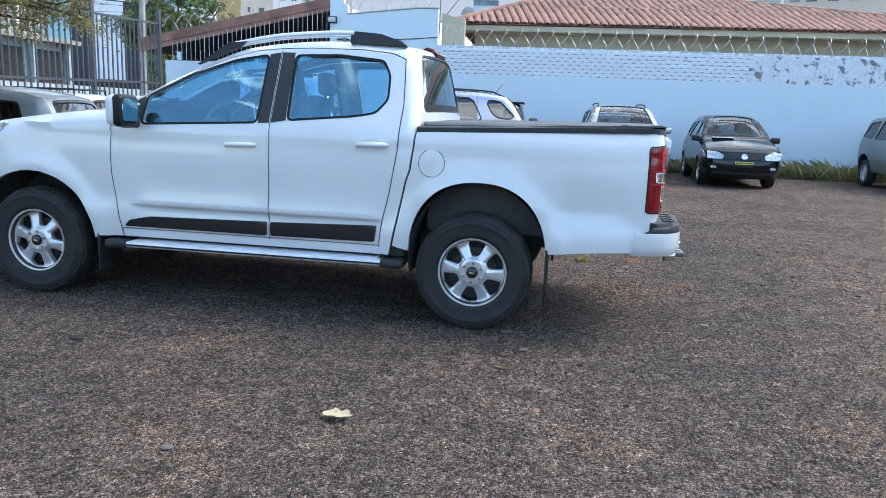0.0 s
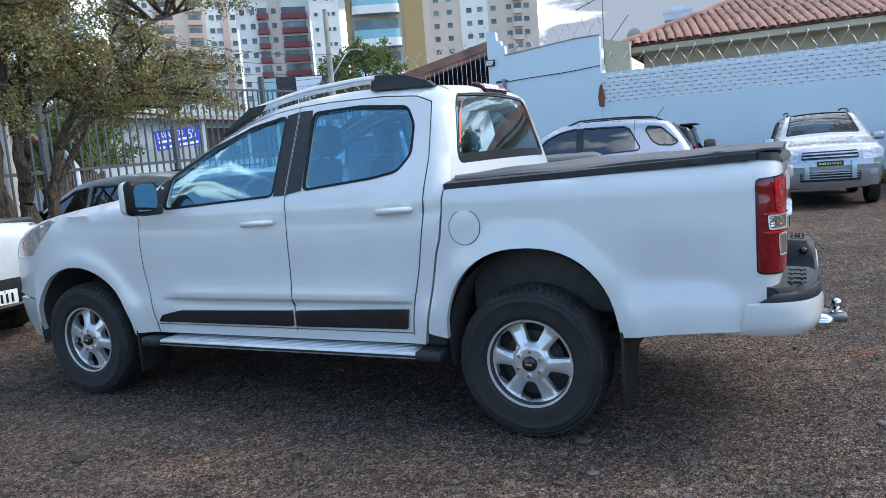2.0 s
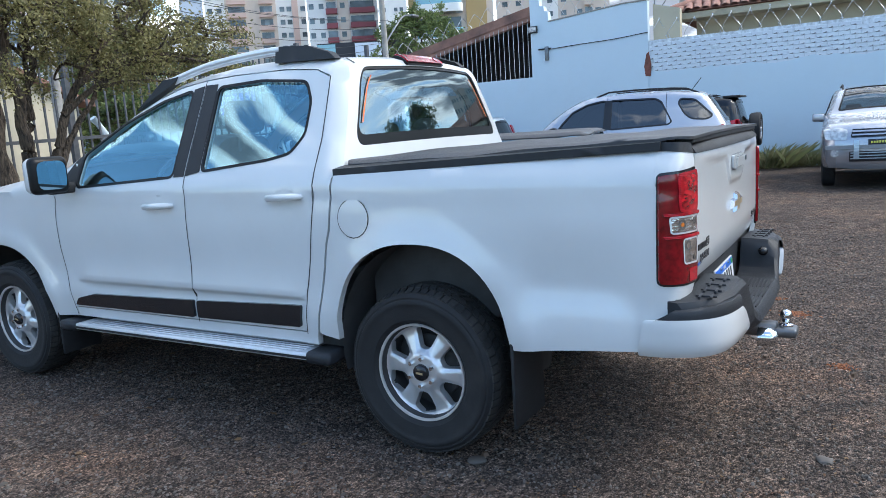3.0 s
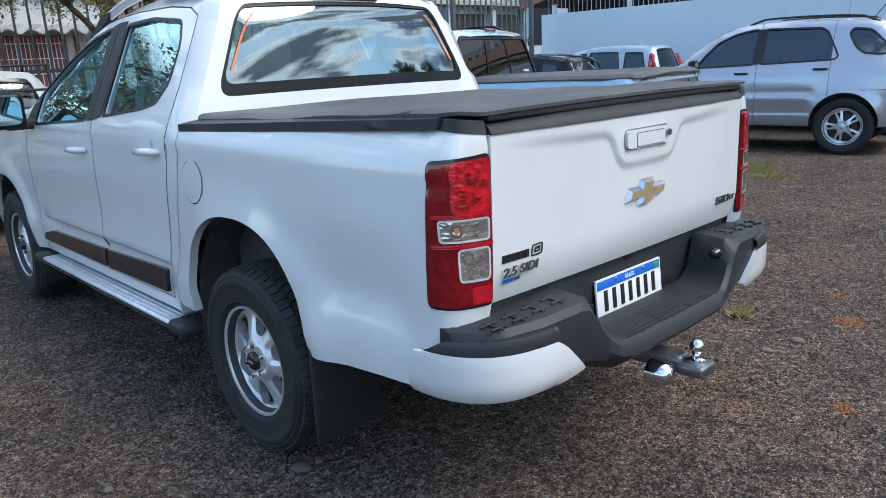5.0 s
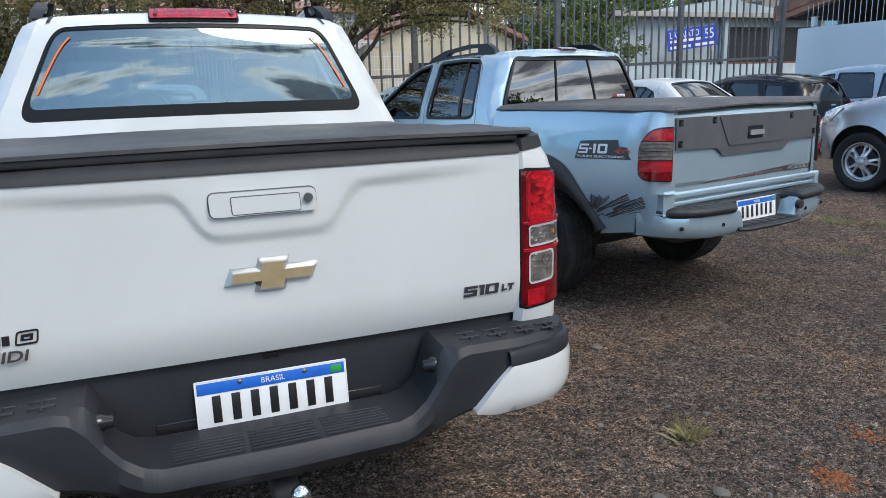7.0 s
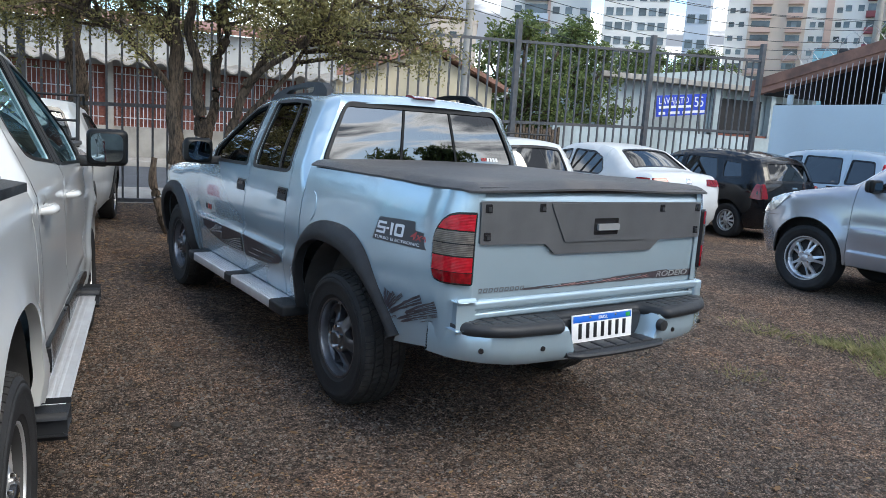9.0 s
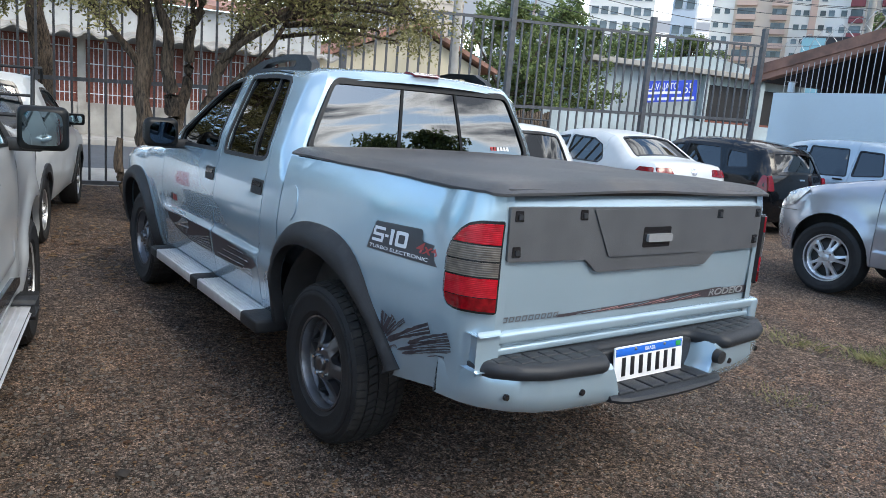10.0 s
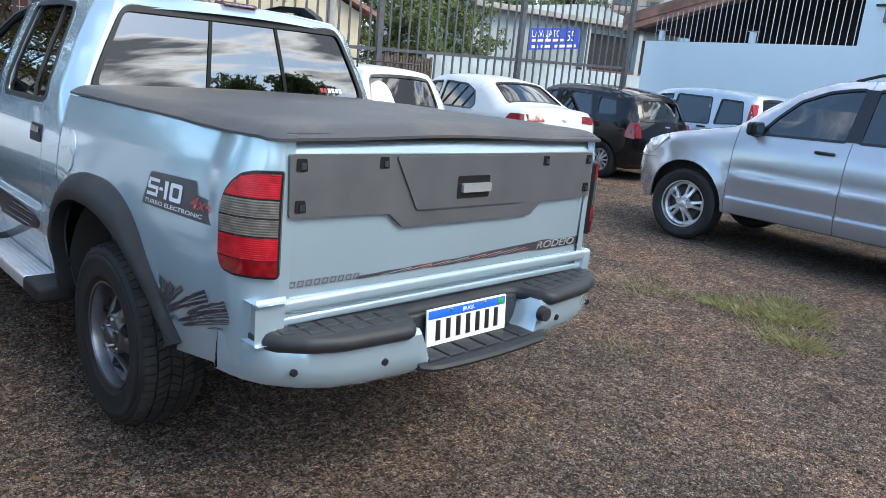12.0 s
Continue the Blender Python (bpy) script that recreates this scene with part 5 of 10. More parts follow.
    S = b.s[-1]
    screen = rounded([(s_w0, -0.90), (s_w1, -0.90), (s_w1, 0.90), (s_w0, 0.90)], 0.06)
    rear = rounded([(s_r0, -0.895), (s_r1, -0.915), (s_r1, 0.915), (s_r0, 0.895)], 0.09, 6)
    s_h = b.s_at(4.2)
    s_c = b.s_at(7.9)
    part("nose", sheet([(0, -1), (s_h - 0.004, -1), (s_h - 0.004, 1), (0, 1)], b.top(crown=0.05), 0.06), P, car)
    part("hood", sheet([(s_h, -1), (s_c, -1), (s_c, 1), (s_h, 1)], b.top(crown=0.035), 0.06), P, car)
    part("roof", sheet([(s_c + 0.004, -1), (S, -1), (S, 1), (s_c + 0.004, 1)], b.top(), 0.05, [screen, rear]), P, car)
    part("windscreen", sheet(grow(screen, 0.02), b.top(-0.012), 0.1), M["glass_side"], car)
    bw = part("rear_window", sheet(grow(rear, 0.02), b.top(-0.008), 0.08), M["glass_rear"], car, "large rear window reflecting clouds")
    part("window_border", sheet(grow(rear, 0.004), b.top(-0.003), 0.04, [rounded([(s_r0 + 0.012, -0.872), (s_r1 - 0.050, -0.893), (s_r1 - 0.050, 0.893), (s_r0 + 0.012, 0.872)], 0.07, 6)]), M["glass_print"], bw, "black printed border")
    for s in (-1, 1):
        edge = smooth_line([(s_r0 + 0.040, s * 0.775), (s_r0 + 0.075, s * 0.806), (s_r0 + 0.13, s * 0.829), (s_r0 + 0.20, s * 0.846), (s_r0 + 0.265, s * 0.858)], 4)
        part("window_line", sheet([(u, v + s * 0.007) for u, v in edge] + [(u, v - s * 0.007) for u, v in edge[::-1]], b.top(-0.0015), 0.02), M["orange_line"], bw, "orange mark along the edge")
        part("roof_ditch", sheet([(b.s_at(11), s * 0.925), (b.s_at(14.9), s * 0.915), (b.s_at(14.9), s * 0.94), (b.s_at(11), s * 0.95)], b.top(0.003), 0.06), M["black_plastic"], car)
    bl = b.s_at(14.35)
    part("high_brake_lamp", sheet(rounded([(bl, -0.30), (bl + 0.062, -0.30), (bl + 0.062, 0.30), (bl, 0.30)], 0.012), b.top(0.012), 0.03, back=(-0.02, 0, -0.01)), M["glass_print"], car, "long red brake lamp on the roof edge")
    hb = car.children[-1]
    part("brake_strip", sheet(rounded([(bl + 0.005, -0.292), (bl + 0.056, -0.292), (bl + 0.056, 0.292), (bl + 0.005, 0.292)], 0.010), b.top(0.020), 0.03, back=(-0.016, 0, -0.006)), M["lamp_red"], hb, "ribbed red lens")
    for s in (-1, 1):
        part("brake_eye", sheet(arc(bl + 0.030, s * 0.255, 0.013, 0.015, 0, 360, 14)[:-1], b.top(0.0215), 0.03), M["lamp_red_dark"], hb)
    part("grille", sheet(rounded([(-0.55, 0.60), (0.55, 0.60), (0.62, 0.95), (-0.62, 0.95)], 0.03), b.end(False, 0.03), 0.08, back=(0.03, 0, 0)), M["black_plastic"], car)

    # bed: cover, rails, tailgate
    def cover(u, v):
        sag = 0.012 * np.sin(u * 4.2 + 1.0) * np.cos(v * 3.0) + 0.006 * np.sin(u * 13 + v * 6)
        sag = sag * np.clip((1.12 - u) / 0.35, 0, 1)
        edge = np.clip((np.abs(v) - 0.78) / 0.05, 0, 1) ** 2 * 0.022 + np.clip((u - 1.05) / 0.09, 0, 1) ** 2 * 0.008
        return np.stack([u, v, 1.302 + 0.022 * (u + 0.38) + 0.008 * (1 - (v / 0.8) ** 2) + sag * 0.5 - edge], 1)
    part("bed_cover", sheet(rounded([(-0.36, -0.825), (1.02, -0.806), (1.128, -0.765), (1.128, 0.765), (1.02, 0.806), (-0.36, 0.825)], 0.03), cover, 0.04, back=(0, 0, -0.010)), M["cover_cloth"], car, "black vinyl bed cover")
    for s in (-1, 1):
        part("bed_rail", sheet([(-0.385, 1.238), (1.030, 1.288), (1.030, 1.318), (-0.385, 1.268)], lambda x, z: np.stack([x, s * (0.890 - 0.060 * np.clip((x + 0.385) / 1.385, 0, 1) - 0.045 * np.clip((x - 1.0) / 0.115, 0, 1) ** 2 - 0.25 * np.maximum(0, z - 1.28 - 0.02 * x)), z], 1), 0.05, back=(0, -s * 0.08, 0.012), flip=s > 0), M["black_plastic"], car, "black rail along the bed")
    part("cover_end_bar", rbox(1.055, 1.122, -0.722, 0.722, 1.303, 1.328, 0.007, 3), M["black_plastic"], car)
    part("bed_inner", rbox(-0.34, 1.08, -0.72, 0.72, 0.60, 1.24, 0.02), M["underbody"], car)

    gate = new("tailgate"); gate.parent = car

    def gate_fn(out=0.0):
        def fn(y, z):
            crease = 1.222 - 0.115 * (0.5 - 0.5 * np.tanh((np.abs(y - 0.02) - 0.185) / 0.032)) + 0.012 * np.clip((np.abs(y) - 0.3) / 0.35, 0, 1)
            ridge = 0.5 + 0.5 * np.tanh((z - crease) / 0.0055)
            fade = np.clip((0.66 - np.abs(y)) / 0.25, 0, 1)
            x = 1.138 + 0.011 * ridge * fade - 0.06 * np.clip((z - 1.270) / 0.045, 0, 1) ** 2 - 0.035 * np.clip((0.92 - z) / 0.14, 0, 1) ** 2 - 0.012 * (y / 0.72) ** 2
            return np.stack([x + out, y, z], 1)
        return fn
    part("gate_panel", sheet(rounded([(-0.726, 0.795), (0.726, 0.795), (0.722, 1.305), (-0.722, 1.305)], 0.012), gate_fn(), 0.0125, back=(-0.03, 0, 0), flip=False), P, gate)
    part("gate_top_strip", sheet(rounded([(-0.724, 1.268), (0.724, 1.268), (0.721, 1.308), (-0.721, 1.308)], 0.006), gate_fn(0.004), 0.02, back=(-0.03, 0, 0)), M["black_plastic"], gate, "black strip along the gate edge")
    part("gate_handle_surround", sheet(rounded([(-0.122, 1.164), (0.136, 1.164), (0.134, 1.222), (-0.124, 1.222)], 0.016), gate_fn(0.012), 0.03, back=(-0.03, 0, 0)), P, gate)
    part("gate_handle", sheet(rounded([(-0.070, 1.169), (0.094, 1.169), (0.092, 1.210), (-0.072, 1.210)], 0.005), gate_fn(0.0155), 0.03, back=(-0.006, 0, 0)), P, gate)
    rim = rounded([(-0.070, 1.169), (0.094, 1.169), (0.092, 1.210), (-0.072, 1.210)], 0.005)
    part("handle_gap", sheet(grow(rim, 0.0025), gate_fn(0.0126), 0.03, [grow(rim, -0.001)]), M["sticker_grey"], gate)
    rim = rounded([(-0.122, 1.164), (0.136, 1.164), (0.134, 1.222), (-0.124, 1.222)], 0.016)
    part("surround_gap", sheet(grow(rim, 0.003), gate_fn(0.0008), 0.02, [grow(rim, -0.001)]), M["sticker_grey"], gate)
    part("gate_lock", moved(lathe([(0.0, 0.006), (0.010, 0.006), (0.012, 0.0)], 16, "x"), Matrix.Translation((1.167, 0.114, 1.198))), M["steel"], gate)
    # badge: a plain gold cross-bar in a chrome border
    bow = [(-0.128, -0.024), (-0.044, -0.024), (-0.050, -0.046), (0.034, -0.046), (0.040, -0.024), (0.108, -0.024), (0.128, 0.024), (0.044, 0.024), (0.050, 0.047), (-0.034, 0.047), (-0.040, 0.024), (-0.108, 0.024)]
    bow = [(y * 0.94 + 0.014, z * 0.94 + 1.008) for y, z in bow]
    inner = grow(bow, -0.0105)
    lo3, hi3 = (np.array(gate_fn(q)(np.array([p[0] for p in poly]), np.array([p[1] for p in poly]))) for poly, q in ((bow, 0.001), (inner, 0.017)))
    k = len(bow)
    part("badge_border", ([tuple(p) for p in lo3] + [tuple(p) for p in hi3], [(i, (i + 1) % k, k + (i + 1) % k, k + i) for i in range(k)]), M["badge_chrome"], gate, "bevelled chrome badge border", smooth=False)
    part("badge_field", sheet(inner, gate_fn(0.0168), 0.03), M["gold"], gate, "pale gold badge")

    def letters(y0, y1, z0, z1, n, mt, name):
        w = (y1 - y0) / n
        for i in range(n):
            part(name, sheet([(y0 + i * w, z0), (y0 + (i + 0.8) * w, z0), (y0 + (i + 0.86) * w, z1), (y0 + (i + 0.06) * w, z1)], gate_fn(0.004), 0.05, back=(-0.003, 0, 0)), M[mt], gate)
    letters(-0.692, -0.578, 0.911, 0.933, 6, "plate_ink", "badge_bar")
    tile = rounded([(-0.573, 0.907), (-0.524, 0.909), (-0.519, 0.943), (-0.566, 0.941)], 0.008)
    part("badge_tile", sheet(tile, gate_fn(0.003), 0.05, [grow(tile, -0.004)], back=(-0.002, 0, 0)), M["plate_ink"], gate)
    part("badge_bar", sheet([(-0.560, 0.917), (-0.534, 0.918), (-0.531, 0.934), (-0.557, 0.933)], gate_fn(0.003), 0.05, [[(-0.552, 0.922), (-0.540, 0.922), (-0.539, 0.926), (-0.551, 0.926)]]), M["plate_ink"], gate)
    words("2.5 SIDI", 0.036, M["alloy_dark"], gate, Matrix.Translation((1.1365, -0.698, 0.883)) @ pose(0, 0, 0, 90, 0, 90), "gate_lettering", 0.002, "LEFT", 0.2, 1.30, 0.0006)
    part("small_sticker", sheet([(-0.688, 0.846), (-0.612, 0.848), (-0.610, 0.866), (-0.686, 0.864)], gate_fn(0.002), 0.05), M["ice_paint"], gate, "small pale blue sticker")
    letters(-0.684, -0.642, 0.850, 0.861, 3, "plate_blue", "sticker_bar")
    letters(-0.640, -0.614, 0.852, 0.859, 3, "sticker_grey", "sticker_bar")

    def glyph(y0, w, z0, h, bars, nm="gate_lettering"):
        """A square chrome letter out of straight strokes, given as fractions of its width and height."""
        geos = []
        for a0, b0, a1, b1 in bars:
            q = [(y0 + w * a + 0.10 * h * b, z0 + h * b) for a, b in ((a0, b0), (a1, b0), (a1, b1), (a0, b1))]
            geos.append(sheet(q, gate_fn(0.005), 0.05, back=(-0.004, 0, 0)))
        part(nm, join(*geos), M["alloy_dark"], gate, smooth=False)
    ess = ((0, 0.78, 1, 1), (0, 0.40, 0.26, 0.78), (0.26, 0.40, 1, 0.60), (0.74, 0.22, 1, 0.40), (0, 0, 1, 0.22))
    glyph(0.543, 0.040, 0.871, 0.030, ess)
    glyph(0.589, 0.016, 0.871, 0.030, ((0.35, 0, 1, 1), (0, 0.80, 0.35, 1)))
    glyph(0.611, 0.040, 0.871, 0.030, ((0, 0, 0.25, 1), (0.75, 0, 1, 1), (0.25, 0.80, 0.75, 1), (0.25, 0, 0.75, 0.20)))
    glyph(0.664, 0.016, 0.874, 0.020, ((0, 0, 0.32, 1), (0.32, 0, 1, 0.28)))
    glyph(0.683, 0.019, 0.874, 0.020, ((0, 0.72, 1, 1), (0.34, 0, 0.64, 0.72)))

    # rear bumper
    bump = new("rear_bumper"); bump.parent = car
    bend_at = np.linspace(0.28, 0.50, 27)
    ys = np.unique(np.round(np.concatenate([np.linspace(-0.876, 0.876, 65), bend_at, -bend_at]), 4))
    v, f = [], []
    for y in ys:
        a = abs(y)
        xo = np.interp(a, [0, 0.30, 0.42, 0.66, 0.79, 0.85, 0.876], [1.300, 1.295, 1.275, 1.255, 1.215, 1.160, 1.115])
        # the front lip rises in a slow curve, the inner wall of each raised step is steep
        zt = np.interp(a, [0, 0.29, 0.33, 0.37, 0.41, 0.44, 0.47, 0.50, 0.955], [0.602, 0.604, 0.614, 0.640, 0.688, 0.733, 0.764, 0.771, 0.752])
        zi = np.interp(a, [0, 0.31, 0.35, 0.385, 0.40, 0.425, 0.44, 0.955], [0.605, 0.607, 0.616, 0.640, 0.668, 0.755, 0.774, 0.756])
        zb = np.interp(a, [0, 0.32, 0.46, 0.7, 0.955], [0.505, 0.510, 0.555, 0.600, 0.610])
        xi = min(1.10, xo - 0.06)
        for x, z in ((xi, zb + 0.02), (xo - 0.05, zb), (xo - 0.012, zb + 0.03), (xo, (zb + zt) / 2), (xo - 0.006, zt - 0.020), (xo - 0.022, zt), (xo - 0.050, zi + 0.1 * (zt - zi)), (xi, zi + 0.004), (xi, zb + 0.02)):
            v.append((x, y, z))
    for i in range(len(ys) - 1):
        for q in range(8):
            f.append((i * 9 + q, i * 9 + q + 1, i * 9 + 9 + q + 1, i * 9 + 9 + q))
    f += [tuple(range(7, -1, -1)), tuple(range(len(v) - 9, len(v) - 1))]
    part("bumper_beam", (v, f), M["grey_plastic"], bump, "dark grey plastic step bumper", sharp=30)
    for s in (-1, 1):
        line = np.array(smooth_line([(1.278, 0.42), (1.266, 0.62), (1.246, 0.74), (1.210, 0.815), (1.160, 0.862), (1.105, 0.889), (1.05, 0.903), (0.985, 0.908)], 5))
        ls = np.concatenate([[0], np.cumsum(np.hypot(*np.diff(line, axis=0).T))])
        nrm = np.gradient(line, axis=0)
        nrm = np.stack([nrm[:, 1], -nrm[:, 0]], 1) / np.hypot(nrm[:, 0], nrm[:, 1])[:, None]

        def cap(u, z):
            k = 0.010 - 0.024 * np.clip((0.625 - z) / 0.07, 0, 1) ** 2.5 - 0.005 * np.clip((z - 0.680) / 0.02, 0, 1) ** 2
            return np.stack([np.interp(u, ls, line[:, 0]) + k * np.interp(u, ls, nrm[:, 0]), s * (np.interp(u, ls, line[:, 1]) + k * np.interp(u, ls, nrm[:, 1])), z], 1)
        q = [(0.085, 0.582), (0.17, 0.672), (0.205, 0.698), (0.26, 0.703), (ls[-1] - 0.028, 0.696), (ls[-1] - 0.002, 0.556), (0.32, 0.556), (0.16, 0.560)]
        part("bumper_cap", sheet(rounded(q, 0.012), cap, 0.022, back=(-0.03, 0, 0), flip=s > 0), P, bump, "white painted bumper end")

        def ledge(u, w):
            # w runs up the black pad's edge, then inwards over its top
            d = np.clip(w - 0.040, 0, 1)
            x, y = np.interp(u, ls, line[:, 0]), np.interp(u, ls, line[:, 1])
            k = 0.006 - 0.006 * np.clip(w / 0.04, 0, 1) ** 2 - d
            return np.stack([x + k * np.interp(u, ls, nrm[:, 0]), s * (y + k * np.interp(u, ls, nrm[:, 1])), 0.698 + np.minimum(w, 0.040) * (1 - 0.3 * np.clip((u - 0.42) / 0.2, 0, 1)) + 0.05 * d], 1)
        part("bumper_pad", sheet([(0.20, 0.0), (ls[-1] - 0.04, 0.0), (ls[-1] - 0.10, 0.042), (ls[-1] - 0.13, 0.085), (0.20, 0.085)], ledge, 0.012, flip=s > 0), M["grey_plastic"], bump, "black pad on the bumper end")
        for k in range(4):
            for r in range(2):
                y = s * (0.53 + 0.085 * k)
                part("tread_rib", rbox(1.150 + 0.040 * r, 1.159 + 0.040 * r, y - 0.030, y + 0.030, 0.762, 0.7785 - 0.003 * k, 0.0025), M["grey_plastic"], bump)
            part("tread_rib", rbox(1.138, 1.212, y - 0.004, y + 0.004, 0.762, 0.7775 - 0.003 * k, 0.002), M["grey_plastic"], bump)
        part("bumper_plug", moved(lathe([(0.0, 0.030), (0.013, 0.029), (0.016, 0.026), (0.017, 0.010), (0.022, 0.004), (0.022, -0.01)], 16, "x"), Matrix.Translation((1.205, s * 0.412, 0.718)) @ Matrix.Rotation(-s * math.pi / 2, 4, "Z")), M["gloss_black"], bump, "round black stub")
    for k in range(7):
        for q in range(3):
            y = -0.27 + 0.185 * q
            part("tread_rib", rbox(1.165 + 0.0165 * k, 1.1695 + 0.0165 * k, y, y + 0.170, 0.600, 0.6105, 0.0015), M["grey_plastic"], bump)
    # black block painted in for the shaded slot below the plate
    part("plate_slot", rbox(1.070, 1.0875, -0.30, 0.30, 0.598, 0.634, 0.003), M["gloss_black"], bump)
    part("gate_striker", rbox(1.075, 1.090, -0.02, 0.02, 0.768, 0.782, 0.002), M["gloss_black"], bump)
    part("gate_sill", rbox(1.03, 1.084, -0.80, 0.80, 0.56, 0.80, 0.01), M["grey_plastic"], bump)
    number_plate(car, Matrix.Translation((1.096, 0.0, 0.668)) @ Matrix.Rotation(radians(-6), 4, "Y"))
    # tow hitch
    hitch = new("tow_hitch"); hitch.parent = car
    part("hitch_arm", join(rbox(0.95, 1.32, -0.04, 0.03, 0.415, 0.475, 0.01), rbox(1.28, 1.40, -0.045, 0.055, 0.415, 0.455, 0.012, 3)), M["steel"], hitch, "grey steel tow bar")
    part("hitch_ball", moved(lathe([(0.030, 0.0), (0.030, 0.010), (0.016, 0.014), (0.016, 0.032)] + [(0.025 * math.cos(a), 0.052 + 0.025 * math.sin(a)) for a in np.linspace(-0.9, 1.57, 10)], 24, "z"), Matrix.Translation((1.352, 0.01, 0.455))), M["chrome"], hitch, "polished tow ball")
    part("hitch_cap", moved(lathe([(0.0, 0.05), (0.028, 0.044), (0.040, 0.02), (0.042, -0.03)], 24, "x"), Matrix.Translation((1.285, -0.115, 0.435))), M["chrome"], hitch, "chrome round cap")
    part("hitch_bolt", rbox(1.255, 1.30, -0.12, 0.0, 0.42, 0.45, 0.008), M["underbody"], hitch)

    # under the body and inside the cab
    part("underbody", join(rbox(-3.7, -0.3, -0.52, 0.52, 0.33, 0.60, 0.04), rbox(-0.3, 1.02, -0.52, 0.52, 0.50, 0.62, 0.02), rbox(-3.75, -2.45, -0.50, 0.50, 0.55, 1.10, 0.03), rbox(-2.5, -0.45, -0.84, 0.84, 0.43, 0.56, 0.02), rbox(-0.47, 0.95, -0.50, 0.50, 0.5, 1.0, 0.02), rbox(-0.10, 0.14, -0.80, 0.80, 0.30, 0.46, 0.04)), M["underbody"], car)
    cabin(car, [(-1.75, -0.38, 0.50, 0.72), (-1.75, 0.38, 0.50, 0.72), (-0.85, -0.38, 0.62, 0.74), (-0.85, 0.38, 0.62, 0.74)], [(-1.40, -0.38, 1.46), (-1.40, 0.38, 1.46), (-0.52, -0.40, 1.42), (-0.52, 0.40, 1.42)], (-2.55, -2.02, -0.80, 0.80, 0.95, 1.20), (-2.5, -0.46, -0.80, 0.80, 0.56, 0.62), (-2.0, -0.38, 1.16))
    wh = Wheel(0.375, 0.215, 0.255, 6, M["alloy"], nuts=6, w_in=0.44, w_out=0.60, inner=0.47, outer=0.90, dish=0.022, barrel="rim_shade")
    for x, sp in ((-3.096, 0.25), (0.0, 0.1)):
        for s in (-1, 1):
            w = wh.put(car, x, s * 0.775, sp)
            part("hub_emblem", sheet([(-0.017, -0.005), (0.017, -0.005), (0.017, 0.005), (-0.017, 0.005)], lambda u, v: np.stack([u, 0 * u - 0.1235, v], 1), 0.02), M["gold"], w)
    return car


white_pickup()

# ---- the blue-silver pickup ----
SILVER_AT = pose(-1.867, 8.642, 0, 0, 0, 10.69)


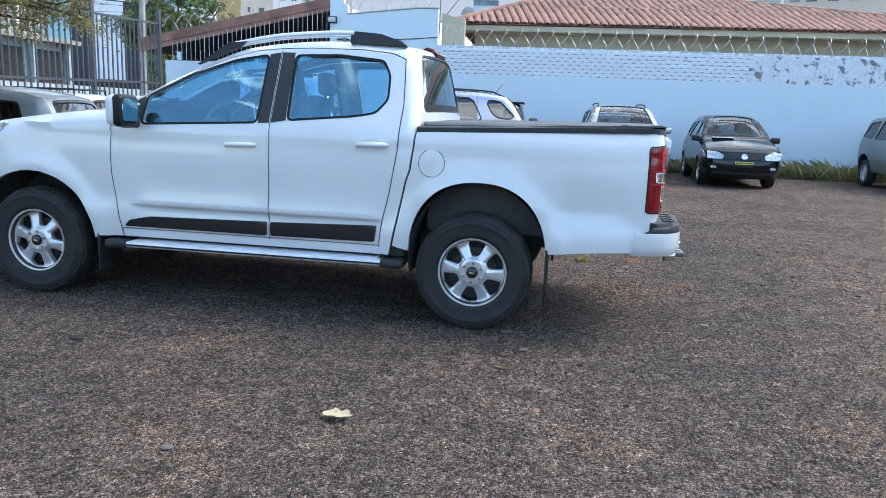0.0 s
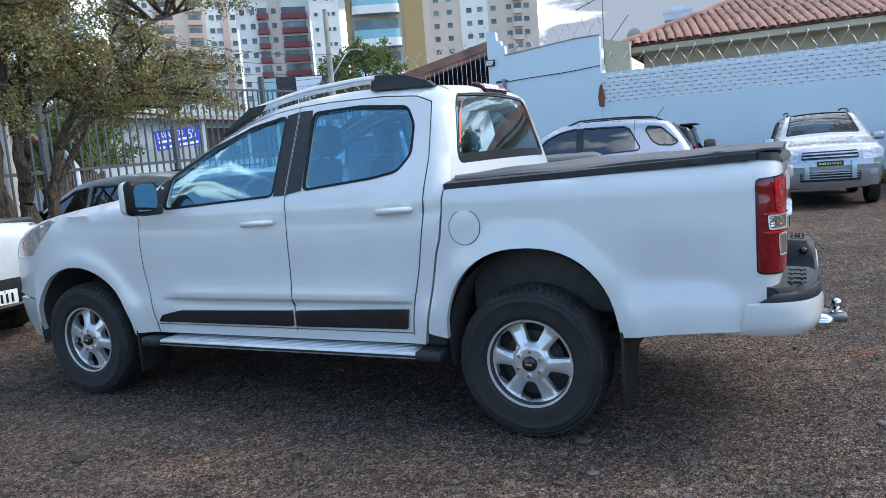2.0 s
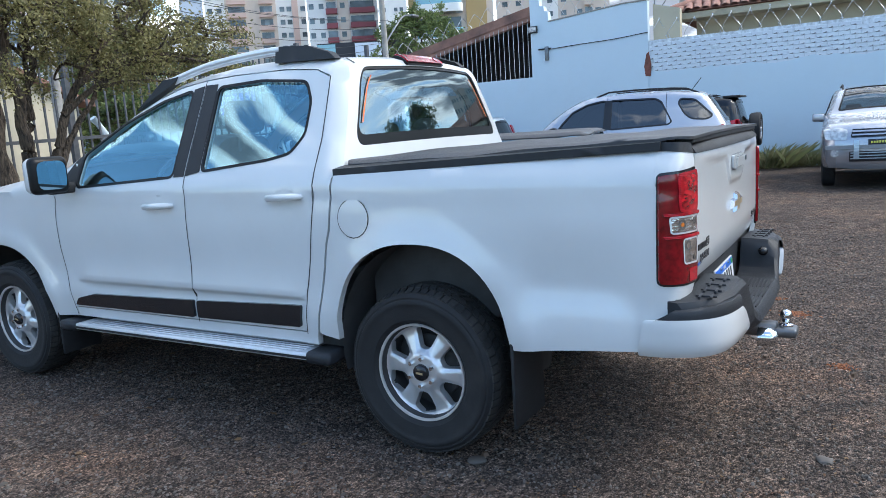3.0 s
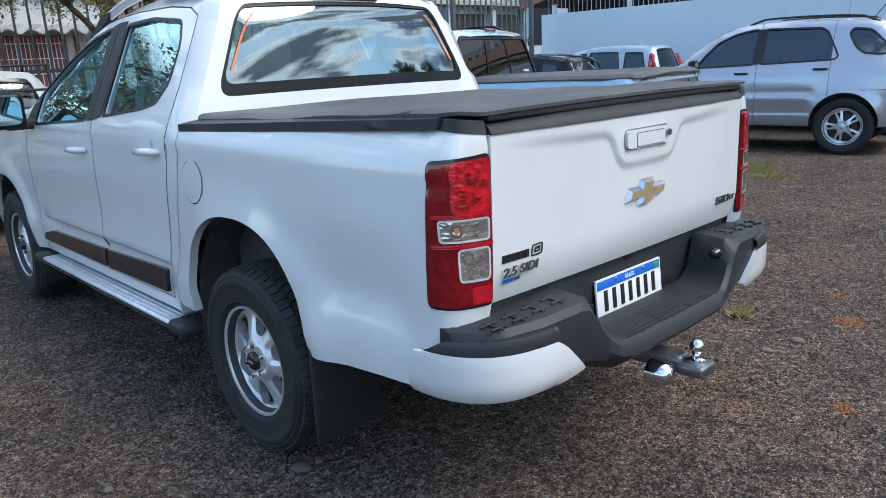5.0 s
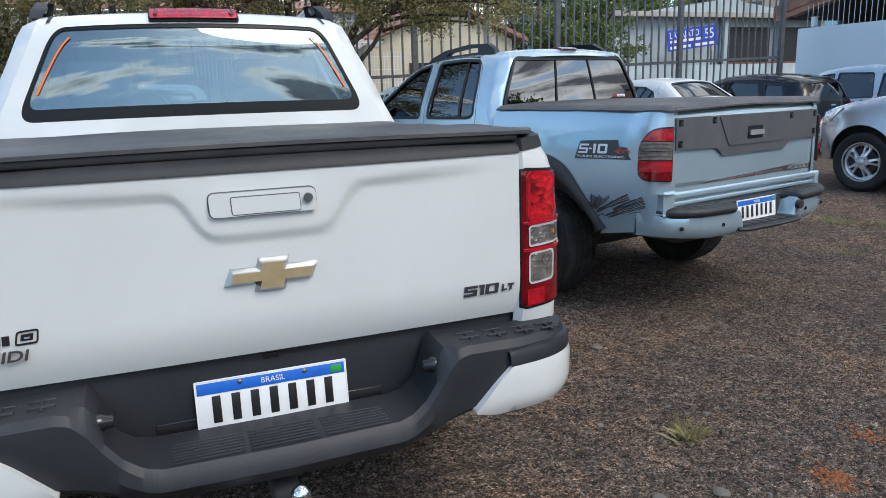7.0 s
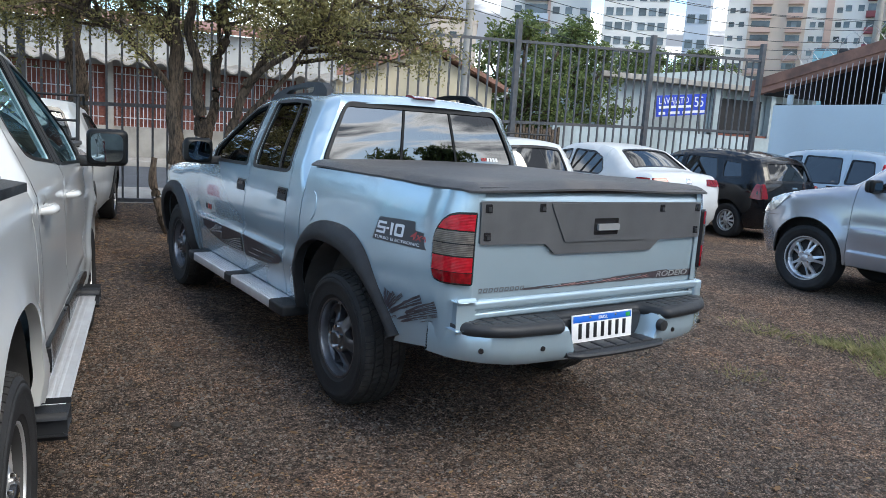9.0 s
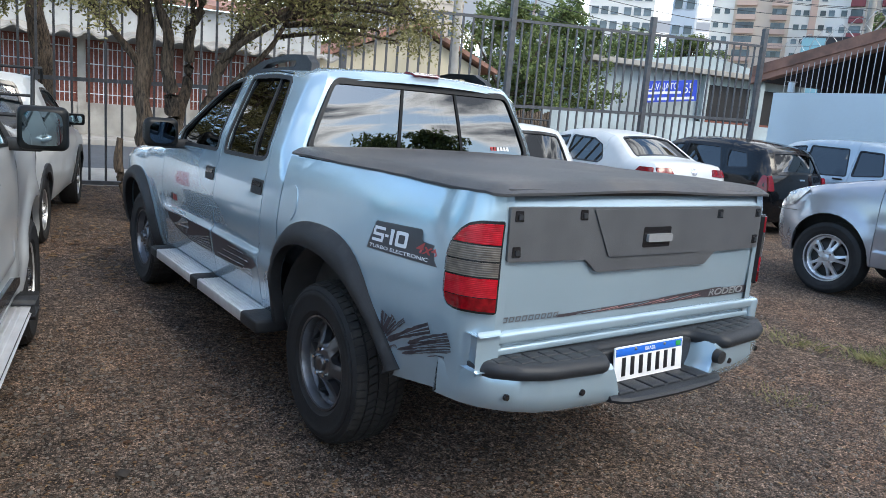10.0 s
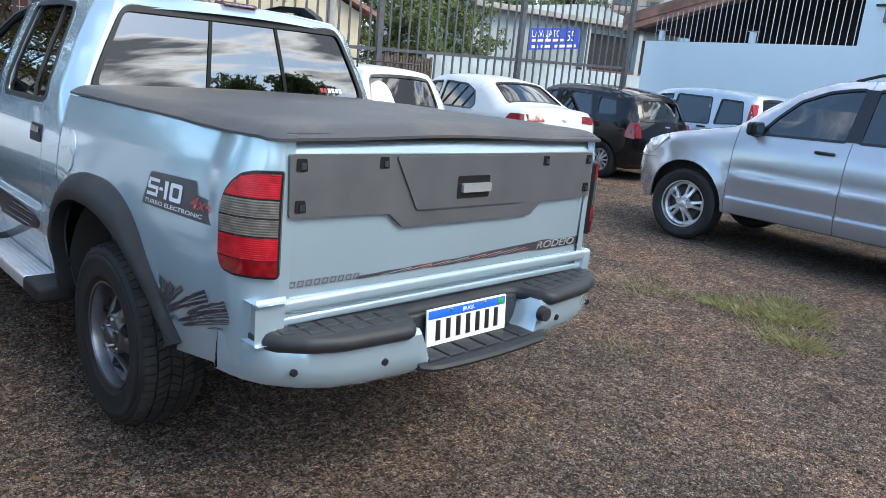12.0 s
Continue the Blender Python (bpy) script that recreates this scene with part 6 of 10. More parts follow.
def silver_pickup():
    car = thing("pickup_truck", "older blue-silver double-cab pickup with black bed cover and decals", "pickup truck", "pickup trucks", SILVER_AT)
    P = M["silver_blue_paint"]
    prof = [(-3.92, 0.36), (-3.99, 0.50), (-3.99, 0.70), (-3.93, 0.92), (-3.80, 1.00), (-3.45, 1.06), (-3.00, 1.10), (-2.62, 1.150), (-2.46, 1.180), (-2.08, 1.42), (-1.78, 1.592), (-1.60, 1.645), (-1.25, 1.690), (-0.92, 1.698), (-0.67, 1.690), (-0.567, 1.646), (-0.533, 1.48), (-0.497, 1.29), (-0.472, 1.20)]
    widths = [(0.34, 0.78), (0.46, 0.835), (0.62, 0.862), (0.78, 0.875), (0.95, 0.872), (1.08, 0.855), (1.18, 0.832), (1.28, 0.812), (1.45, 0.742), (1.58, 0.682), (1.70, 0.630)]
    fa, ra = (-3.122, 0.41, 0.44), (0.0, 0.440, 0.452)
    b = Body(prof, widths, nose=(0.8, 0.20), tail=(0.01, 0.0), arches=[(-3.122, 0.40, 0.47), (0.0, 0.42, 0.48)], flare=0.018, edge=0.065, crown=0.022, creases=[(0.742, -0.013, -2.55, -0.38)])
    K = b.prof
    arch_f = arc(*fa[:2], fa[2], fa[2], 2, 178, 20)
    arch_r = smooth_line([(0.575, 0.52), (0.595, 0.570), (0.52, 0.670), (0.44, 0.745), (0.35, 0.808), (0.25, 0.853), (0.10, 0.890), (-0.08, 0.897), (-0.20, 0.878), (-0.295, 0.840), (-0.36, 0.783), (-0.395, 0.715), (-0.415, 0.60), (-0.425, 0.44)], 3)
    arch_o = smooth_line([(-0.476, 0.435), (-0.462, 0.60), (-0.450, 0.74), (-0.410, 0.850), (-0.325, 0.932), (-0.21, 0.980), (-0.08, 1.002), (0.12, 1.000), (0.275, 0.958), (0.375, 0.892), (0.46, 0.802), (0.57, 0.682), (0.665, 0.570)], 3)
    fender = [p for p in K if p[0] <= -2.46] + [(-2.465, 1.165), (-2.475, 1.08), (-2.475, 0.62), (-2.465, 0.42), (-2.67, 0.415)] + arch_f + [(-3.60, 0.36)]
    win_f = rounded([(-2.20, 1.190), (-2.17, 1.265), (-2.00, 1.375), (-1.80, 1.510), (-1.66, 1.585), (-1.490, 1.618), (-1.475, 1.205)], 0.03)
    win_r = rounded([(-1.345, 1.205), (-1.355, 1.630), (-1.05, 1.640), (-0.830, 1.628), (-0.780, 1.48), (-0.735, 1.235), (-0.79, 1.215)], 0.03)
    door_f = [(-2.455, 1.170), (-2.24, 1.305), (-2.04, 1.432), (-1.80, 1.573), (-1.62, 1.628), (-1.400, 1.658), (-1.405, 1.20), (-1.400, 0.46), (-2.458, 0.46), (-2.468, 0.62), (-2.468, 1.08)]
    door_r = [(-1.393, 1.658), (-1.08, 1.668), (-0.86, 1.655), (-0.780, 1.585), (-0.700, 1.25), (-0.680, 0.95), (-0.690, 0.62), (-0.700, 0.46), (-1.393, 0.46), (-1.398, 1.20)]
    pillar = [p for p in K if p[0] >= -2.46 and p[1] > 1.19] + [(-0.470, 1.19), (-0.470, 0.90), (-0.475, 0.70), (-0.485, 0.42), (-2.458, 0.42), (-2.458, 0.454), (-0.694, 0.454), (-0.683, 0.62), (-0.673, 0.95), (-0.693, 1.25), (-0.773, 1.587), (-0.855, 1.661), (-1.08, 1.674), (-1.40, 1.664), (-1.62, 1.634), (-1.80, 1.579), (-2.04, 1.438), (-2.24, 1.311), (-2.448, 1.176)]
    bed = [(-0.458, 1.262), (0.88, 1.285), (1.128, 1.290), (1.128, 0.64), (0.88, 0.572), (0.74, 0.548)] + [(x * 1.06, 0.45 + (z - 0.45) * 1.07) for x, z in arch_r] + [(-0.474, 0.44), (-0.464, 0.70), (-0.458, 0.90)]

    def bed_side(s, out=0.0):
        def fn(x, z):
            w = b.half(x, np.minimum(z, 1.1), False) - 0.045 * np.clip((z - 1.08) / 0.20, 0, 1) ** 1.6 - 0.03 * np.clip((x - 0.3) / 0.7, 0, 1) ** 2
            return np.stack([x, s * (w + out), z], 1)
        return fn
    w0 = 0.872 - 0.03 * (0.64 / 0.7) ** 2
    bend = np.array([(0.88, w0 + 0.0035), (0.94, w0), (0.99, w0 - 0.012), (1.030, w0 - 0.040), (1.052, w0 - 0.075), (1.062, 0.742)])
    bs = np.concatenate([[0], np.cumsum(np.hypot(*np.diff(bend, axis=0).T))])

    def corner(s, out=0.0):
        def fn(u, z):
            x, y = np.interp(u, bs, bend[:, 0]), np.interp(u, bs, bend[:, 1])
            k = np.clip(u / bs[-1], 0, 1)
            t = 0.045 * np.clip((z - 1.08) / 0.20, 0, 1) ** 1.6 + np.interp(z, [0.46, 0.62, 0.8], [0.03, 0.012, 0.0])
            return np.stack([x + out * k - 0.015 * np.clip((z - 1.2) / 0.1, 0, 1) * k, s * (y + out * (1 - k) - t * (1 - 0.8 * k)), z], 1)
        return fn

    def wrapped(s, out=0.0):
        """The bed's side running on round its rear corner."""
        def fn(x, z):
            m = np.clip((x - 0.80) / 0.08, 0, 1)[:, None]
            near, far = bed_side(s, out)(x, z), corner(s, out)(np.maximum(0.0, x - 0.88), z)
            return np.where((x < 0.88)[:, None], near * (1 - m) + (near * (1, 0, 1) + corner(s, out)(0 * x, z) * (0, 1, 0)) * m, far)
        return fn

    for s in (-1, 1):
        bk = (0, -s * 0.035, 0)
        part("front_fender", sheet(fender, b.side(s), 0.05, back=bk, flip=s > 0), P, car)
        fd = part("front_door", sheet(door_f, b.side(s), 0.045, [win_f], back=bk, flip=s > 0, rows=(0.742,)), P, car)
        rd = part("rear_door", sheet(door_r, b.side(s), 0.045, [win_r], back=bk, flip=s > 0, rows=(0.742,)), P, car)
        part("cab_pillar", sheet(pillar, b.side(s), 0.045, back=bk, flip=s > 0), P, car)
        part("bed_side", sheet(bed, wrapped(s), 0.04, back=bk, flip=s > 0), P, car)
        for w, d in ((win_f, fd), (win_r, rd)):
            part("window_pane", sheet(grow(w, 0.02), b.side(s, -0.014), 0.1, flip=s > 0), M["glass_dark"], d, "dark-tinted side window")
            part("window_seal", sheet(grow(w, 0.016), b.side(s, 0.003), 0.05, [grow(w, -0.006)], back=(0, -s * 0.012, 0)), M["black_plastic"], d)
        part("quarter_bar", sheet([(-0.925, 1.212), (-0.985, 1.634), (-0.970, 1.634), (-0.907, 1.212)], b.side(s, -0.004), 0.06, back=(0, -s * 0.01, 0)), M["black_plastic"], rd)
        for d, x, z in ((fd, -1.500, 1.060), (rd, -0.765, 1.072)):
            part("door_handle", sheet(rounded([(x - 0.07, z - 0.038), (x + 0.07, z - 0.038), (x + 0.07, z + 0.038), (x - 0.07, z + 0.038)], 0.012), b.side(s, 0.006), 0.04, back=(0, -s * 0.01, 0)), M["black_plastic"], d, "black recessed door handle")
            part("handle_lever", sheet(rounded([(x - 0.055, z + 0.002), (x + 0.055, z + 0.002), (x + 0.055, z + 0.028), (x - 0.055, z + 0.028)], 0.008), b.side(s, 0.012), 0.04, back=(0, -s * 0.008, 0)), M["gloss_black"], d)
        # dark strips behind the seams paint in the shade of the gaps
        for line in ([(-1.396, 0.45), (-1.396, 0.9), (-1.400, 1.20), (-1.396, 1.66)], [(-2.462, 0.45), (-2.472, 0.62), (-2.472, 1.08), (-2.455, 1.17)], [(-0.697, 0.45), (-0.687, 0.62), (-0.677, 0.95), (-0.697, 1.25), (-0.776, 1.586)], [(-0.478, 0.42), (-0.468, 0.70), (-0.464, 0.90), (-0.464, 1.25)]):
            p = np.array(line)
            d = np.gradient(p, axis=0)
            n = np.stack([-d[:, 1], d[:, 0]], 1) / np.hypot(d[:, 0], d[:, 1])[:, None] * 0.02
            part("door_gap", sheet([tuple(q) for q in p + n] + [tuple(q) for q in (p - n)[::-1]], b.side(s, -0.012), 0.05), M["underbody"], car)
        # black wheel-arch mouldings
        front_in = arc(fa[0], fa[1], fa[2] - 0.012, fa[2] - 0.012, -3, 183, 26)
        front_out = arc(fa[0], fa[1], fa[2] + 0.085, fa[2] + 0.085, 183, -3, 26)
        for rim_in, rim_out, fn in ((arch_r, arch_o, bed_side), (front_in, front_out, b.side)):
            ring = list(rim_in) + list(rim_out)

            def bulged(x, z, fn=fn, rim_in=rim_in, rim_out=rim_out):
                p = fn(s, 0.012)(x, z)
                q0, q1 = dist_line(rim_in, x, z), dist_line(rim_out, x, z)
                p[:, 1] += s * 0.030 * np.clip(np.minimum(q1 / 0.035, 0.55 + q0 / 0.06), 0, 1) ** 0.8
                return p
            part("wheel_arch_moulding", sheet(ring, bulged, 0.020, back=(0, -s * 0.05, 0), flip=s > 0), M["black_plastic"], car, "black plastic wheel-arch moulding")
        [part("wheel_arch_liner", gg, M["underbody"], car) for gg in ([([(cx + (r + 0.004) * math.cos(a), s * yy, cz + (r + 0.004) * math.sin(a)) for a in np.linspace(0.34 if cx > -1 else -0.25, math.pi + (0.03 if cx > -1 else 0.25), 20) for yy in (0.84, 0.46)], [(2 * i, 2 * i + 2, 2 * i + 3, 2 * i + 1) for i in range(19)]) for cx, cz, r in (fa, (0.06, 0.40, 0.52))])]
        # side step with three ribbed pads
        step = new("side_step"); step.parent = car
        for x0, x1 in ((-2.42, -2.28), (-1.53, -1.39), (-0.68, -0.46)):
            part("step_block", rbox(x0, x1, s * 0.962, s * 0.79, 0.378, 0.446, 0.016, 3), M["black_plastic"], step, "black plastic step block")
        for x0, x1 in ((-2.28, -1.53), (-1.39, -0.68)):
            part("step_pad", rbox(x0, x1, s * 0.958, s * 0.80, 0.384, 0.444, 0.006), M["aluminium"], step, "ribbed aluminium tread")
            for k in range(7):
                y = s * (0.815 + 0.021 * k)
                part("step_rib", rbox(x0 + 0.01, x1 - 0.01, y - 0.005, y + 0.005, 0.444, 0.448, 0.001), M["aluminium"], step)
        for x in (-2.2, -1.45, -0.6):
            part("step_bracket", rbox(x - 0.03, x + 0.03, s * 0.85, s * 0.6, 0.37, 0.40, 0.005), M["underbody"], step)
        mirror(car, -2.06, s * 0.985, 1.250, "black_plastic", s, "mirror_dark", size=(0.13, 0.205, 0.18), soft=0.080)
        rail = new("roof_rail"); rail.parent = car
        foot = [(-1.62, 1.640), (-0.72, 1.675), (-0.74, 1.715), (-0.84, 1.762), (-1.08, 1.768), (-1.40, 1.735), (-1.58, 1.68)]
        gap = [(-1.38, 1.686), (-0.94, 1.700), (-0.94, 1.732), (-1.08, 1.738), (-1.32, 1.715)]
        part("rail_bar", sheet(foot, lambda u, v: np.stack([u, s * (0.615 - 0.3 * (v - 1.65)), v], 1), 0.05, [rounded(gap, 0.015)], back=(0, -s * 0.045, 0)), M["grey_plastic"], rail, "dark grey plastic roof rail")
        lamp = new("tail_lamp"); lamp.parent = car
        e = bs[-1]
        shape = [(0.036, 0.935), (0.044, 0.908), (0.062, 0.892), (0.09, 0.885), (e - 0.010, 0.882), (e - 0.010, 1.194), (0.145, 1.191), (0.108, 1.180), (0.078, 1.156), (0.054, 1.118), (0.038, 1.06)]
        part("lamp_body", sheet(rounded(shape, 0.012), corner(s, 0.016), 0.02, back=(-0.02, -s * 0.02, 0), flip=s > 0), M["gloss_black"], lamp)
        ins = grow(shape, -0.009)

        def band(z0, z1):
            p = np.array(divided(ins, 0.003))
            q = [tuple(c) for c in p if z0 <= c[1] <= z1]
            us = [c[0] for c in q]
            lo = [c for c in p if abs(c[1] - (z0 + z1) / 2) < (z1 - z0) / 2]
            c = np.mean(lo, axis=0)
            return sorted([tuple(k) for k in lo], key=lambda k: math.atan2((k[1] - c[1]), (k[0] - c[0]) * 0.5))
        for z0, z1, mt in ((0.875, 0.937, "lamp_red_dark"), (0.939, 1.003, "lamp_red"), (1.006, 1.058, "lamp_smoke"), (1.061, 1.112, "lamp_smoke"), (1.115, 1.225, "lamp_red")):
            part("lamp_lens", sheet(band(z0, z1), corner(s, 0.024), 0.02, back=(-0.022, -s * 0.01, 0), flip=s > 0), M[mt], lamp, "ribbed red lens" if mt == "lamp_red" else "smoked lens")
        part("headlamp", sheet(rounded([(-3.82, 0.80), (-3.60, 0.80), (-3.56, 0.98), (-3.78, 0.97)], 0.02), b.side(s, 0.006), 0.05, back=(0, -s * 0.02, 0)), M["headlamp"], car)
        # decals
        if s < 0:
            fn = bed_side(s, 0.0025)
            part("decal_plate", sheet(rounded([(0.405, 0.985), (0.866, 1.000), (0.880, 1.068), (0.752, 1.072), (0.738, 1.112), (0.442, 1.096)], 0.010), fn, 0.04), M["sticker_black"], car, "black outlined decal")
            def fb(x, z, out=0.0045):
                # the writing climbs a little towards the tail
                return bed_side(s, out)(x, 0.985 + (z - 0.978) * 0.80 + 0.035 * (x - 0.405))

            def laid(ob, lift=0.0045):
                """Letters made flat are laid onto the bent side."""
                co = np.array([tuple(v.co) for v in ob.data.vertices])
                for v, p in zip(ob.data.vertices, fb(co[:, 0], co[:, 2], lift)):
                    v.co = p
            # plain strokes of the large decal
            for q in ([(0.445, 1.092), (0.520, 1.092), (0.520, 1.078), (0.445, 1.078)], [(0.440, 1.078), (0.456, 1.078), (0.456, 1.062), (0.440, 1.062)], [(0.440, 1.062), (0.515, 1.062), (0.515, 1.048), (0.440, 1.048)], [(0.499, 1.048), (0.515, 1.048), (0.515, 1.034), (0.499, 1.034)], [(0.436, 1.034), (0.512, 1.034), (0.512, 1.020), (0.436, 1.020)], [(0.522, 1.062), (0.545, 1.062), (0.545, 1.050), (0.522, 1.050)], [(0.556, 1.092), (0.580, 1.092), (0.576, 1.020), (0.558, 1.020)]):
                part("decal_stroke", sheet(q, fb, 0.04), M["sticker_light"], car)
            part("decal_ring", sheet(rounded([(0.592, 1.020), (0.668, 1.020), (0.670, 1.092), (0.594, 1.092)], 0.012), fb, 0.03, [rounded([(0.611, 1.036), (0.650, 1.036), (0.652, 1.076), (0.612, 1.076)], 0.008)]), M["sticker_light"], car)
            laid(words("4x4", 0.066, M["sticker_red"], car, Matrix.Translation((0.722, 0, 1.040)) @ pose(0, 0, 0, 90, 0, 0), "decal_lettering", 0.0, "LEFT", 0.25, 1.30, 0.001))
            laid(words("TURBO ELECTRONIC", 0.023, M["sticker_light"], car, Matrix.Translation((0.425, 0, 0.996)) @ pose(0, 0, 0, 90, 0, 0), "decal_lettering", 0.0, "LEFT", 0.0, 1.72, 0.0003))
            rng = random.Random(5)
            # brushed strokes that fan out behind the arch and along the lower doors
            def stroke(xa, za, xb, zb, w0, w1, f2, bow=0.0, mt=M["sticker_dark"], nm="decal_streak"):
                up, dn = [], []
                d = Vector((xb - xa, zb - za)).normalized()
                for k in range(15):
                    q = k / 14
                    hh = (w0 + (w1 - w0) * q ** 0.8) * (0.95 + 0.55 * rng.random())
                    if k == 0:
                        hh *= 0.2
                    x, z = xa + (xb - xa) * q, za + (zb - za) * q + bow * math.sin(math.pi * q)
                    up.append((x - d.y * hh / 2, z + d.x * hh / 2)); dn.append((x + d.y * hh / 2, z - d.x * hh / 2))
                part(nm, sheet(up + dn[::-1], f2, 0.06), mt, car)
            def light_stroke(*a):
                stroke(*a, mt=P, nm="decal_gap")
            fan_side = wrapped(s, 0.003)
            for xa, za, xb, zb, w0, w1 in ((0.562, 0.690, 0.585, 0.764, 0.020, 0.055), (0.575, 0.684, 0.640, 0.762, 0.012, 0.030), (0.585, 0.676, 0.705, 0.772, 0.010, 0.016), (0.592, 0.662, 0.845, 0.782, 0.014, 0.030), (0.610, 0.640, 0.655, 0.656, 0.006, 0.009), (0.725, 0.690, 0.945, 0.780, 0.012, 0.022), (0.660, 0.645, 0.955, 0.758, 0.008, 0.020), (0.690, 0.640, 0.960, 0.733, 0.010, 0.012), (0.840, 0.675, 0.930, 0.700, 0.003, 0.005)):
                stroke(xa, za, xb, zb, w0, w1, fan_side, 0.003)
                # paler bristle lines inside the stroke
                d = Vector((xb - xa, zb - za)).normalized()
                for q, mt in ((-0.28, P), (0.18, P)):
                    stroke(xa + 0.3 * (xb - xa), za + 0.3 * (zb - za), xb - d.y * q * w1, zb + d.x * q * w1, 0.001, 0.11 * w1, wrapped(s, 0.0045), 0.002, mt, "decal_gap")
            lower = b.side(s, 0.0025)
            upper = b.side(s, 0.0045)
            part("door_decal", sheet([(-2.31, 0.712), (-1.95, 0.722), (-1.415, 0.728), (-1.412, 0.600), (-1.60, 0.588), (-1.90, 0.592), (-2.15, 0.622), (-2.28, 0.668)], lower, 0.05), M["sticker_dark"], car, "dark brown brushed decal along the door")
            part("door_decal", sheet([(-1.382, 0.728), (-1.0, 0.720), (-0.74, 0.700), (-0.70, 0.672), (-0.76, 0.636), (-1.0, 0.600), (-1.378, 0.585)], lower, 0.05), M["sticker_dark"], car, "dark brown brushed decal along the door")
            for i in range(13):
                a = 0.08 + 0.105 * i
                xa, za = -2.235 + 0.030 * i, 0.640 - 0.003 * i
                r = min(0.40 - 0.012 * i, (0.715 - za) / max(0.05, math.sin(a)))
                light_stroke(xa, za, xa + r * math.cos(a), za + r * math.sin(a), 0.003, 0.010, upper)
            for i in range(5):
                light_stroke(-1.95 + 0.06 * i, 0.600 + 0.010 * i, -1.43, 0.606 + 0.020 * i, 0.002, 0.007, upper)
            for i in range(6):
                stroke(-1.36 + 0.05 * i, 0.598 + 0.020 * i, -0.90 + 0.03 * i, 0.612 + 0.018 * i, 0.002, 0.006, upper, mt=P if i % 2 else M["sticker_grey"], nm="decal_gap")
            for q in range(3):
                part("door_badge", sheet([(-2.27 + 0.05 * q, 0.80), (-2.235 + 0.05 * q, 0.80), (-2.23 + 0.05 * q, 0.84), (-2.265 + 0.05 * q, 0.84)], b.side(s, 0.003), 0.05), M["sticker_red" if q else "sticker_dark"], car)
            fl = arc(-0.330, 1.050, 0.060, 0.085, 0, 360, 24)[:-1]
            part("fuel_flap", sheet(fl, bed_side(s, 0.004), 0.03, back=(0, 0.01, 0)), P, car)

    s_w0, s_w1, s_r0, s_r1, S = b.s_at(8.2), b.s_at(10.75), b.s_at(15.1), b.s_at(17.05), b.s[-1]
    screen = rounded([(s_w0, -0.90), (s_w1, -0.90), (s_w1, 0.90), (s_w0, 0.90)], 0.06)
    rear = rounded([(s_r0, -0.945), (s_r1, -0.965), (s_r1, 0.965), (s_r0, 0.945)], 0.06)
    part("hood", sheet([(0, -1), (b.s_at(7.9), -1), (b.s_at(7.9), 1), (0, 1)], b.top(crown=0.035), 0.06), P, car)
    part("roof", sheet([(b.s_at(7.9), -1), (S, -1), (S, 1), (b.s_at(7.9), 1)], b.top(), 0.05, [screen, rear]), P, car)
    part("windscreen", sheet(grow(screen, 0.02), b.top(-0.012), 0.1), M["glass_dark"], car)
    def rear_glass(out):
        # nearly flat pane: straight from its head to its foot, a little bowed across
        (xa, za), (xb, zb) = [tuple(float(np.interp(u, b.s, np.array(b.prof)[:, k])) for k in (0, 1)) for u in (s_r0, s_r1)]
        half = b.top()
        n = Vector((za - zb, 0, xb - xa)).normalized()

        def fn(u, v):
            t = (u - s_r0) / (s_r1 - s_r0)
            k = out + 0.016 + 0.012 * (1 - v ** 2) + 0.004 * np.sin(np.clip(t, 0, 1) * math.pi)
            return np.stack([xa + (xb - xa) * t + n.x * k, half(u, v)[:, 1], za + (zb - za) * t + n.z * k], 1)
        return fn
    bw = part("rear_window", sheet(grow(rear, 0.02), rear_glass(-0.008), 0.08), M["glass_film"], car, "sliding rear window in three dark panes")
    part("window_border", sheet(grow(rear, 0.014), rear_glass(0.004), 0.04, [grow(rear, -0.016)], back=(-0.01, 0, 0)), M["black_plastic"], bw)
    for v in (-0.27, 0.30):
        part("window_bar", sheet([(s_r0, v - 0.013), (s_r1, v - 0.013), (s_r1, v + 0.013), (s_r0, v + 0.013)], rear_glass(-0.003), 0.05), M["glass_print"], bw)
    for i in range(6):
        part("window_sticker_bar", sheet([(s_r1 - 0.062, 0.60 + 0.033 * i), (s_r1 - 0.040, 0.60 + 0.033 * i), (s_r1 - 0.040, 0.625 + 0.033 * i), (s_r1 - 0.062, 0.625 + 0.033 * i)], rear_glass(-0.0055), 0.05), M["sticker_red" if i < 2 else "sticker_light"], bw)
    bl = b.s_at(14.25)
    part("high_brake_lamp", sheet(rounded([(bl, -0.17), (bl + 0.055, -0.15), (bl + 0.055, 0.15), (bl, 0.17)], 0.012), b.top(0.012), 0.03, back=(-0.02, 0, -0.01)), M["lamp_red_dark"], car, "red brake lamp on the roof edge")

    def cover(u, v):
        drop = np.clip((np.abs(v) - 0.735) / 0.075, 0, 1) ** 2 * 0.026 + np.clip((u - 0.985) / 0.085, 0, 1) ** 2 * 0.030
        fold = 0.0015 * np.sin(u * 9 + v * 3) + 0.003 * np.sin(v * 7 - u * 4) * np.clip(u, 0, 1) + 0.0008 * np.sin(u * 31 + 4 * np.sin(v * 5)) * np.clip((np.abs(v) - 0.66) / 0.1, 0, 1)
        return np.stack([u, v, 1.304 + 0.008 * np.clip(u + 0.4, 0, 1) + 0.014 * (1 - (v / 0.8) ** 2) + fold - drop], 1)
